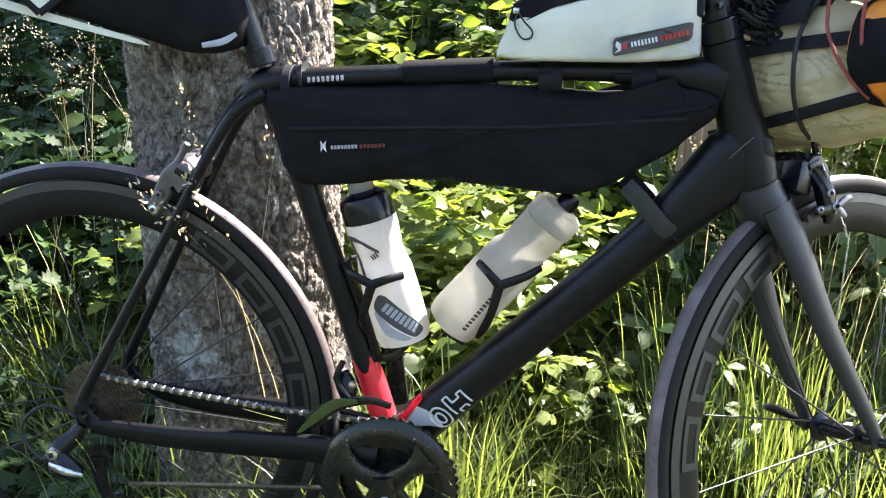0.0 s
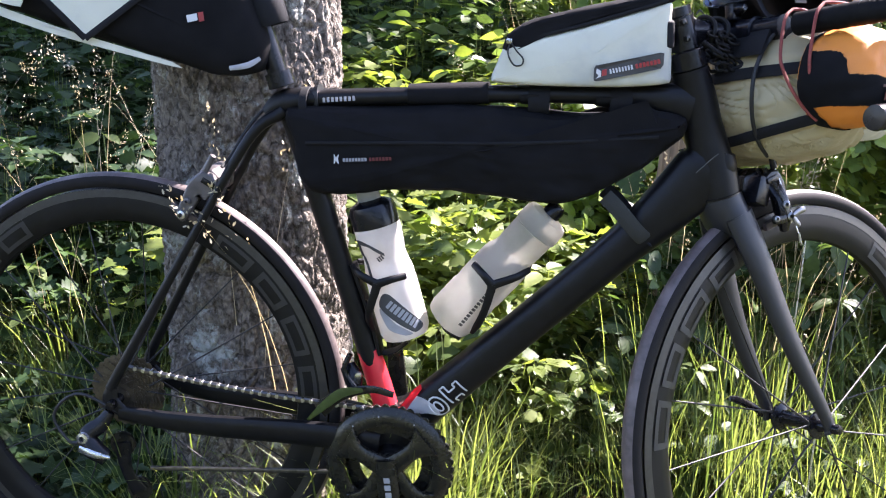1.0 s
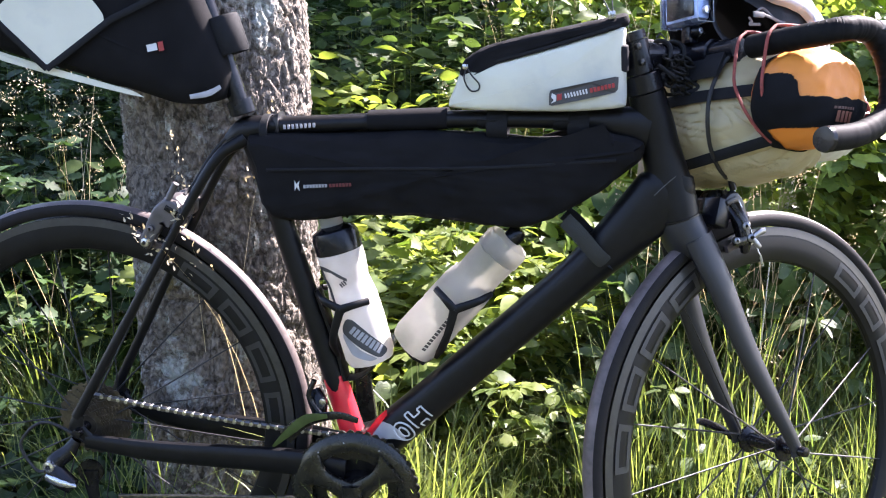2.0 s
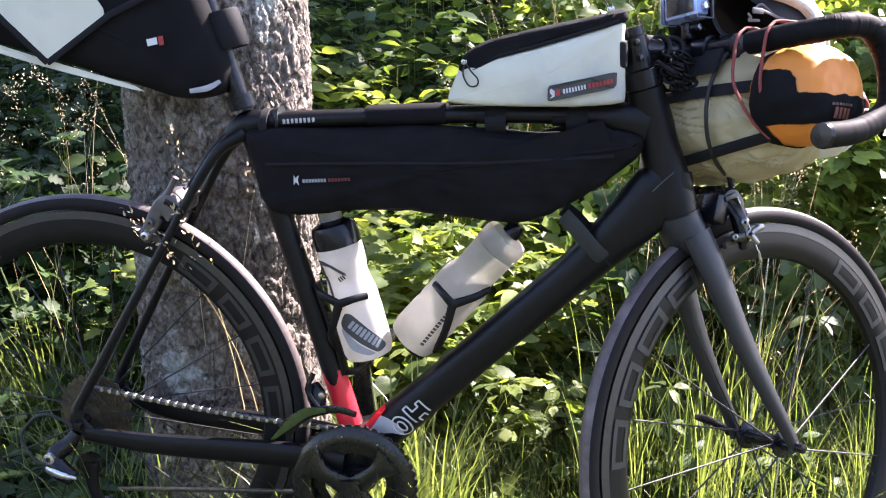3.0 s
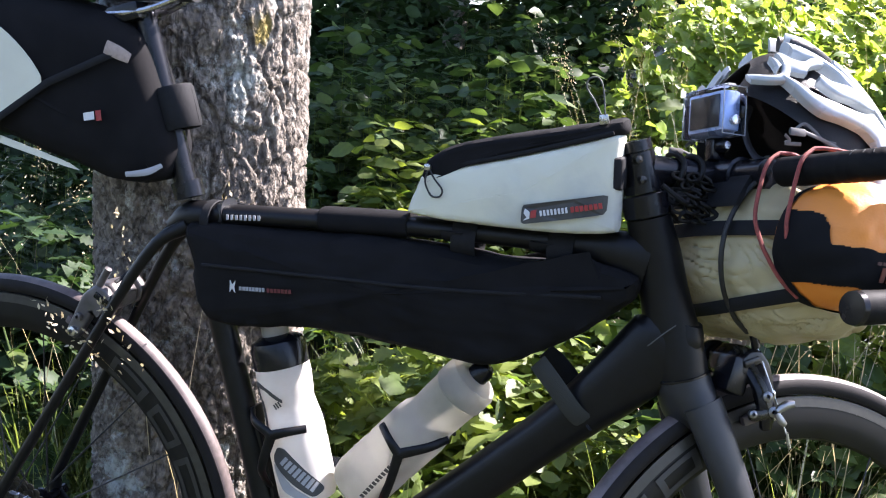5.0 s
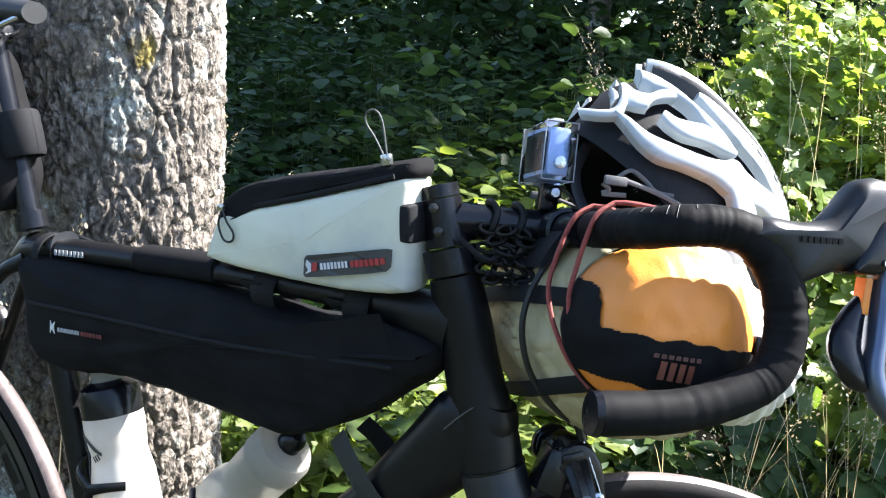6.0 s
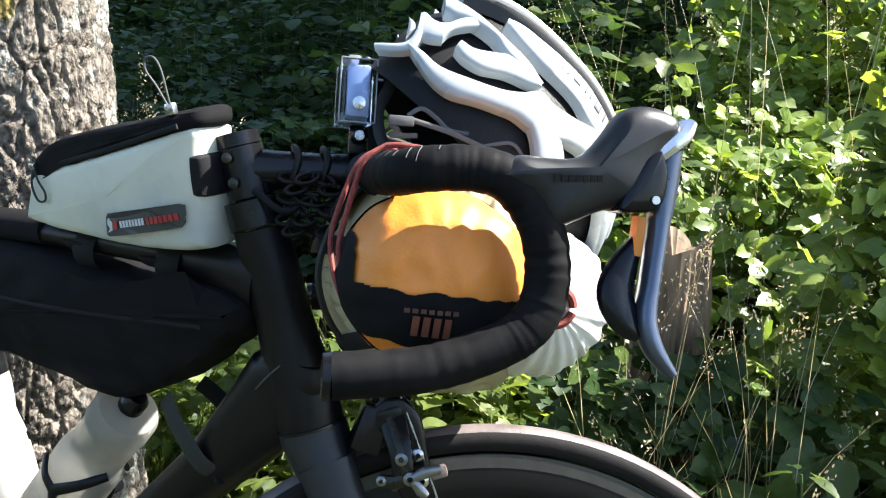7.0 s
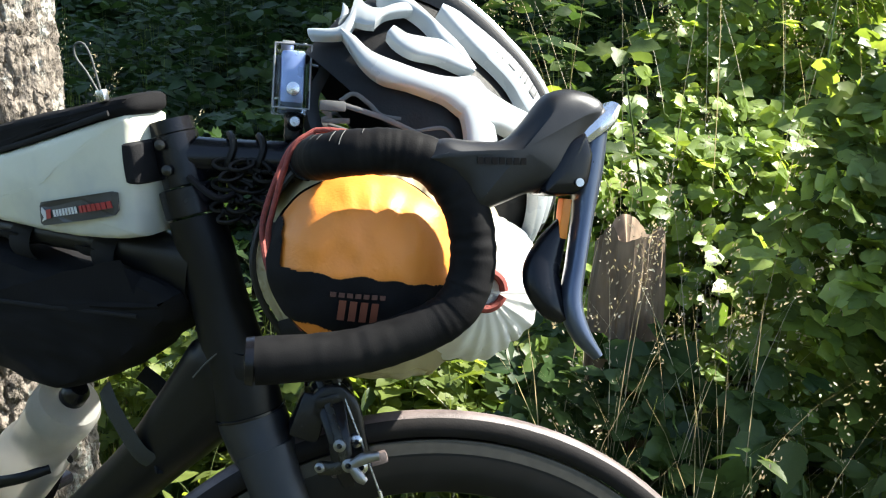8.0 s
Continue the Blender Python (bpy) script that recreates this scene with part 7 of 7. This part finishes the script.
# a bank of lobed leaves in the sun, rising away from the path, and a bush beside it
def leafy_bank(label, n, x0, x1, y0, y1, low, high, deep, size, mat=LEAF_SUNLIT, shape=LEAF_LOBED):
    lv = Leaves()
    for x, y in spots(n, x0, x1, y0, y1):
        top = low + (high - low) * (y - y0) / (y1 - y0) + 0.14 * noise.noise(Vector((x * 2.6, y * 2.6, 2))) + 0.08 * noise.noise(Vector((x * 8, y * 8, 6)))
        p = np.array([x, y, rise(x, y) + max(top - deep * rng.uniform(0, 1) ** 2, 0.05)])
        nrm = np.array([0.8, -0.3, 0.8]) + rng.normal(0, 0.36, 3)
        lv.add(p, rng.normal(0, 1, 3) * (1, 1, 0.35), nrm, rng.uniform(*size), rng.uniform(0.7, 1.05))
    lv.make("bush", mat, label, "bush", shape=shape)


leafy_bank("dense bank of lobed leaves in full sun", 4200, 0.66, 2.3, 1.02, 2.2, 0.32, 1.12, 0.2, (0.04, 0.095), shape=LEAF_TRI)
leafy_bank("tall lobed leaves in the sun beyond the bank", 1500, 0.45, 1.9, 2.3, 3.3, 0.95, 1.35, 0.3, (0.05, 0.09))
leafy_bank("three-part leaves round the stump", 330, 0.82, 1.2, 0.60, 0.78, 0.36, 0.50, 0.3, (0.05, 0.09), LEAF_HALF_SHADED, LEAF_TRI)
# bushes at and past the right edge of view, placed to shade the low plants
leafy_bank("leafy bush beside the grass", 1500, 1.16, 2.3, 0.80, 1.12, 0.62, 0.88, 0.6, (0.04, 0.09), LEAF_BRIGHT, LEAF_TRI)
leafy_bank("sunlit leaves on the bush beside the grass", 1500, 1.16, 2.3, 0.80, 1.12, 0.62, 0.88, 0.4, (0.04, 0.08), LEAF_SUNLIT, LEAF_TRI)
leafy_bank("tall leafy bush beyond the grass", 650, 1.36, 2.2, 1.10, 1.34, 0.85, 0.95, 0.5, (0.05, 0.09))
# darkened leaves, set here to make the ground left of the trunk shady
herbs("undergrowth", 34, (-1.2, -0.1, 0.55, 0.95), (0.25, 0.6), (0.035, 0.07), LEAF_SHADED, "dark leafy plants beside the tree", shape=LEAF_LOBED)
herbs("undergrowth", 24, (-0.25, 0.3, 0.48, 0.85), (0.35, 0.65), (0.035, 0.065), LEAF_BRIGHT, "leafy plants behind the trunk", shape=LEAF_LOBED)
grass_patch("grass", 300, (0.2, 0.5, 0.05, 0.32), (0.14, 0.40), (0.003, 0.006), GRASS, "arching sunlit grass at the foot of the tree", bend=(0.6, 1.6), per=5)
grass_patch("grass", 520, (-0.05, 0.46, 0.02, 0.10), (0.18, 0.40), (0.0025, 0.005), GRASS, "grass tufts in front of the trunk", bend=(0.5, 1.8), tuft=0.02, per=7)
# shade at the trunk's foot is put into these plants' leaf colour
herbs("undergrowth", 46, (-0.5, 0.12, 0.05, 0.42), (0.06, 0.2), (0.03, 0.06), LEAF_SHADED, "low shaded plants at the foot of the trunk", shape=LEAF_LOBED)
herbs("undergrowth", 80, (0.2, 0.66, 0.6, 1.3), (0.2, 0.5), (0.035, 0.07), LEAF_BRIGHT, "sunlit lobed leaves behind the bottles", shape=LEAF_LOBED)


# bushes and wood behind
def bush_mass(name, n, area, height, leaf, mat, label):
    lv = Leaves()
    for x, y in spots(n, *area):
        c = np.array([x, y, rise(x, y) + rng.uniform(*height) * rng.uniform(0.15, 1)])
        for _ in range(14):
            p = c + rng.normal(0, 0.16, 3)
            lv.add(p, rng.normal(0, 1, 3) * (1, 1, 0.4), np.array([0, 0, 1.0]) + rng.normal(0, 0.6, 3), rng.uniform(*leaf), rng.uniform(0.5, 0.85))
    lv.make(name, mat, label, "bush")


# much of this wood's shade is put into its leaf colour
bush_mass("thicket", 1500, (-5, 7, 4.0, 7.0), (0.8, 2.6), (0.06, 0.11), LEAF_SHADED, "dark thicket at the edge of the wood")
# added behind the camera, never in view, to keep low sky off the bicycle
bush_mass("hedge", 900, (-9, 11, -8.0, -5.5), (1.5, 4.5), (0.12, 0.2), LEAF_SHADED, "leafy hedge across the path")
bush_mass("thicket", 2600, (-14, 9, 6.5, 10.0), (0.8, 4.2), (0.17, 0.30), LEAF_SHADED, "dark wood behind the thicket")


def crown_tree(base, height, radius, centre, clumps, label, r0=0.11, way=()):
    t = thing("tree", (*base, rise(*base)), label, "tree")
    top = Vector(centre)
    b = Vector((*base, rise(*base) - 0.02))
    mids = [Vector(q) for q in way] or [b.lerp(top, 0.5) + Vector((0.05, 0, 0))]
    part("trunk", tube([b, *mids, top], [r0, *[r0 * 0.8] * len(mids), r0 * 0.3], 14, n=24), BARK, t)
    lv = Leaves()
    for k in range(clumps):
        d = unit(rng.normal(0, 1, 3))
        c = np.array(centre) + d * np.array([radius, radius, height]) * rng.uniform(0.25, 1) ** 0.6
        if k % 12 == 0:
            s = b.lerp(top, rng.uniform(0.55, 0.95))
            part("unseen_limb", tube([s, s.lerp(Vector(c), 0.5) + Vector((0, 0, 0.1)), Vector(c)], [r0 * 0.3, r0 * 0.18, r0 * 0.06], 8, n=10), BARK, t)
        for _ in range(26):
            lv.add(c + rng.normal(0, 0.16, 3), rng.normal(0, 1, 3), np.array([0, 0, 1.0]) + rng.normal(0, 0.7, 3), rng.uniform(0.08, 0.13), rng.uniform(0.6, 0.85))
    lv.make("unseen_crown", LEAF_SHADED, "", "", t, "")
    return t


# added trees with their tops out of view, placed to shade the bushes
crown_tree((1.0, 6.6), 1.2, 1.7, (1.2, 6.6, 4.9), 560, "leafy tree added at the wood's edge to shade the bushes")
crown_tree((-1.6, 6.8), 1.3, 2.3, (-1.4, 6.6, 4.3), 620, "leafy tree added in the wood, its top out of view")
# here only the leaning trunk is seen; the leafy top is added for shade
crown_tree((-0.15, 4.75), 1.1, 1.5, (1.6, 5.3, 5.3), 260, "leaning tree at the edge of the wood, its unseen top added for shade", 0.10, ((0.28, 4.65, 0.95), (0.76, 4.6, 1.55), (1.1, 4.9, 2.6)))
crown_tree((6.6, 8.2), 1.4, 2.0, (6.4, 8.2, 4.4), 240, "leafy tree added in the wood, its top out of view")

# fallen leaves on the soil
lv = Leaves()
for x, y in spots(900, -1.4, 2.2, 0.1, 1.3):
    lv.add((x, y, rise(x, y) + 0.008), rng.normal(0, 1, 3) * (1, 1, 0.2), np.array([0, 0, 1.0]) + rng.normal(0, 0.3, 3), rng.uniform(0.03, 0.06), rng.uniform(0.5, 0.9))
lv.make("leaf_litter", LITTER, "brown fallen leaves on the soil", "leaves")

# leaves added above the trunk, out of view, which also dim the sky
lv = Leaves()
for k in range(260):
    d = unit(rng.normal(0, 1, 3))
    c = np.array([-0.1, 0.4, 4.4]) + d * np.array([1.9, 1.9, 1.1]) * rng.uniform(0.2, 1) ** 0.6
    if k % 18 == 0:
        s = Vector((0.1, 0.24, rng.uniform(2.6, 3.1)))
        part("unseen_limb", tube([s, s.lerp(Vector(c), 0.5) + Vector((0, 0, 0.15)), Vector(c)], [0.05, 0.03, 0.01], 10, n=10), BARK, tree)
    for _ in range(26):
        lv.add(c + rng.normal(0, 0.17, 3), rng.normal(0, 1, 3), np.array([0, 0, 1.0]) + rng.normal(0, 0.7, 3), rng.uniform(0.08, 0.13), rng.uniform(0.6, 0.85))
# a made-up branch out of view, hung there to shade the rear wheel's ground
part("unseen_limb", tube([(0.14, 0.26, 2.45), (0.7, 0.85, 2.62), (1.2, 1.45, 2.6), (1.75, 1.95, 2.55)], [0.055, 0.04, 0.028, 0.008], 10, n=24), BARK, tree)
for _ in range(8):
    c = np.array([rng.uniform(1.45, 1.8), rng.uniform(1.8, 2.05), rng.uniform(2.45, 2.65)])
    for _ in range(24):
        lv.add(c + rng.normal(0, 0.10, 3), rng.normal(0, 1, 3), np.array([0, 0, 1.0]) + rng.normal(0, 0.7, 3), rng.uniform(0.07, 0.12), rng.uniform(0.6, 0.85))
# its drooping end, also unseen, is added to shade the bank's low plants
part("unseen_limb", tube([(1.75, 1.95, 2.55), (1.9, 1.8, 2.3), (1.95, 1.62, 1.95), (1.9, 1.48, 1.62)], [0.010, 0.008, 0.006, 0.003], 8, n=16), BARK, tree)
for _ in range(2):
    c = np.array([rng.uniform(1.7, 2.1), rng.uniform(1.25, 1.6), rng.uniform(1.5, 1.8)])
    for _ in range(22):
        lv.add(c + rng.normal(0, 0.09, 3), rng.normal(0, 1, 3), np.array([0, 0, 1.0]) + rng.normal(0, 0.7, 3), rng.uniform(0.07, 0.12), rng.uniform(0.6, 0.85))
# and a second unseen branch, leafier, added to shade the plants behind the tree
part("unseen_limb", tube([(0.13, 0.28, 2.75), (0.35, 1.4, 3.2), (0.6, 2.6, 3.45), (0.75, 3.7, 3.5)], [0.06, 0.045, 0.03, 0.01], 10, n=24), BARK, tree)
for _ in range(105):
    c = np.array([0.75, 3.45, 3.5]) + unit(rng.normal(0, 1, 3)) * np.array([0.75, 1.2, 0.45]) * rng.uniform(0.1, 1) ** 0.6
    for _ in range(24):
        lv.add(c + rng.normal(0, 0.13, 3), rng.normal(0, 1, 3), np.array([0, 0, 1.0]) + rng.normal(0, 0.7, 3), rng.uniform(0.08, 0.13), rng.uniform(0.6, 0.85))
lv.make("unseen_crown", LEAF_SHADED, "", "", tree, "")


# ---- single plants whose leaves can be told apart ----
def leaf_mesh(name, mat, wide=0.5, lobes=0, seed=0):
    """One broad leaf along +x, a metre long, with a folded midrib, drooping tip and toothed edge."""
    bm = bmesh.new()
    n = 12
    rows = []
    for i in range(n + 1):
        t = i / n
        w = wide * math.sin(math.pi * min(t * 0.92 + 0.06, 1)) ** 0.8 * (1 - 0.35 * t) * (1 + 0.05 * (-1) ** i)
        if lobes:
            w *= 0.72 + 0.42 * abs(math.sin(lobes * math.pi * t))
        if i == n:
            w = 0.01
        z = -0.22 * t * t
        rows.append([bm.verts.new((t, s * w / 2, z + abs(s) * w * 0.13 + 0.012 * math.sin(9 * t + s * 2 + seed))) for s in (-1, -0.5, 0, 0.5, 1)])
    for a, b in zip(rows, rows[1:]):
        for k in range(4):
            bm.faces.new((a[k], a[k + 1], b[k + 1], b[k]))
    me = bpy.data.meshes.new(name)
    bm.to_mesh(me)
    bm.free()
    me.materials.append(mat)
    me.shade_smooth()
    return me


LEAF_SHAPES = [leaf_mesh("leaf", LEAF_PLANT, 0.55, 0, 0), leaf_mesh("leaf", LEAF_PLANT, 0.66, 0, 2), leaf_mesh("leaf", LEAF_PLANT, 0.48, 0, 4)]
LOBED = [leaf_mesh("leaf", LEAF_PLANT, 0.95, 2, 1), leaf_mesh("leaf", LEAF_PLANT, 0.85, 3, 3)]


def broad_plant(x, y, height, whorls, size, label, shapes=LEAF_SHAPES, group="", per=(3, 6), droop=0.25):
    z = rise(x, y)
    p = thing("leafy_plant", (x, y, z), label, "plant", group)
    lean = Vector((rng.normal(0, 0.12), rng.normal(0, 0.12), 1)) * height
    part("stem", tube([Vector((x, y, z - 0.01)), Vector((x, y, z)) + lean * 0.5 + Vector((0.01, 0, 0)), Vector((x, y, z)) + lean], [0.004, 0.003, 0.0015], 6, n=8), STEM, p)
    for w in range(whorls):
        f = 1 - 0.24 * w
        c = Vector((x, y, z)) + lean * f
        k = int(rng.integers(*per))
        ph = rng.uniform(0, 6.28)
        for i in range(k):
            a = ph + 2 * math.pi * i / k + rng.normal(0, 0.25)
            s = size * rng.uniform(0.65, 1.2)
            o = new("leaf", shapes[int(rng.integers(len(shapes)))])
            o.parent = p
            o.matrix_parent_inverse = Matrix.Translation(p.location).inverted()
            o.matrix_basis = (Matrix.Translation(c + Vector((math.cos(a), math.sin(a), 0.1)) * 0.012) @ Matrix.Rotation(a, 4, "Z") @ Matrix.Rotation(droop + rng.normal(0, 0.22), 4, "Y")
                              @ Matrix.Rotation(rng.normal(0, 0.3), 4, "X") @ Matrix.Scale(s, 4))
    return p


near_label = "broad-leaved green plant in the undergrowth behind the frame"
for x, y in spots(9, 0.45, 1.05, 0.32, 0.8):
    broad_plant(x, y, rng.uniform(0.12, 0.32), 2, rng.uniform(0.035, 0.06), near_label, group="plants behind the frame")
for x, y in spots(10, 0.95, 1.4, 0.48, 0.8):
    broad_plant(x, y, rng.uniform(0.28, 0.46), 3, rng.uniform(0.045, 0.07), "long-leaved green plant beyond the front wheel", group="plants beyond the front wheel")
for x, y in spots(5, -0.7, -0.05, 0.45, 0.9):
    broad_plant(x, y, rng.uniform(0.3, 0.62), 3, rng.uniform(0.055, 0.085), "leafy plant in half shade beside the tree", group="plants beside the tree")
broad_plant(0.87, 1.40, 0.86, 2, 0.06, "slender sapling with bright lobed leaves at its top", LOBED, per=(5, 6), droop=0.1)
broad_plant(1.02, 1.62, 0.98, 2, 0.055, "slender sapling with bright lobed leaves at its top", LOBED, per=(4, 5), droop=0.1)
broad_plant(0.55, 1.02, 0.34, 2, 0.06, near_label, LOBED, group="plants behind the frame")

for x, y in ((0.93, 0.70), (0.99, 0.74), (0.88, 0.71), (1.05, 0.70), (0.82, 0.74)):
    broad_plant(x, y, rng.uniform(0.28, 0.42), 3, rng.uniform(0.05, 0.075), "green plant in front of the stump", group="plants round the stump")

grass_patch("grass", 260, (0.85, 1.15, 0.60, 0.78), (0.3, 0.6), (0.002, 0.0035), DRY, "tall dry grass round the stump", bend=(0.2, 1.3))

# a rotten stump among the plants
stump = thing("tree_stump", (0.915, 0.86, rise(0.915, 0.86)), "low weathered grey-brown stump among the plants", "stump")
bm = bmesh.new()
rings = []
for j in range(29):
    zz = -0.03 + 0.66 * j / 28
    rings.append([])
    for k in range(72):
        a = 2 * math.pi * k / 72
        r = 0.066 - 0.02 * zz + 0.03 * math.exp(-zz / 0.08) + 0.009 * noise.noise(Vector((math.cos(a) * 2, math.sin(a) * 2, zz * 5))) + 0.007 * noise.noise(Vector((math.cos(a) * 7, math.sin(a) * 7, zz * 2))) + 0.005 * noise.noise(Vector((math.cos(a) * 15, math.sin(a) * 15, zz * 12))) + 0.004 * noise.noise(Vector((math.cos(a) * 12, math.sin(a) * 12, zz * 3)))
        jag = 0.045 * noise.noise(Vector((math.cos(a) * 1.6, math.sin(a) * 1.6, 8))) * max(j - 18, 0) / 10
        rings[-1].append(bm.verts.new((0.915 + r * math.cos(a), 0.86 + r * math.sin(a), rise(0.915, 0.86) + zz + jag)))
for a, b in zip(rings, rings[1:]):
    for k in range(72):
        bm.faces.new((a[k], a[(k + 1) % 72], b[(k + 1) % 72], b[k]))
mid = bm.verts.new((0.915, 0.86, rise(0.915, 0.86) + 0.58))
for k in range(72):
    bm.faces.new((rings[-1][k], rings[-1][(k + 1) % 72], mid))
part("stump_wood", bm, WOOD, stump)

# a green blade that lies over the chainring
blade = thing("grass_blade", (0.36, -0.06, 0.35), "single green grass blade caught on the crankset", "grass")
part("blade", tube([(0.300, -0.062, 0.325), (0.325, -0.064, 0.35), (0.352, -0.063, 0.372), (0.382, -0.062, 0.378)], [(0.002, 0.0006), (0.006, 0.0006), (0.007, 0.0006), (0.003, 0.0006)], 6, n=14), LEAF_PLANT, blade)
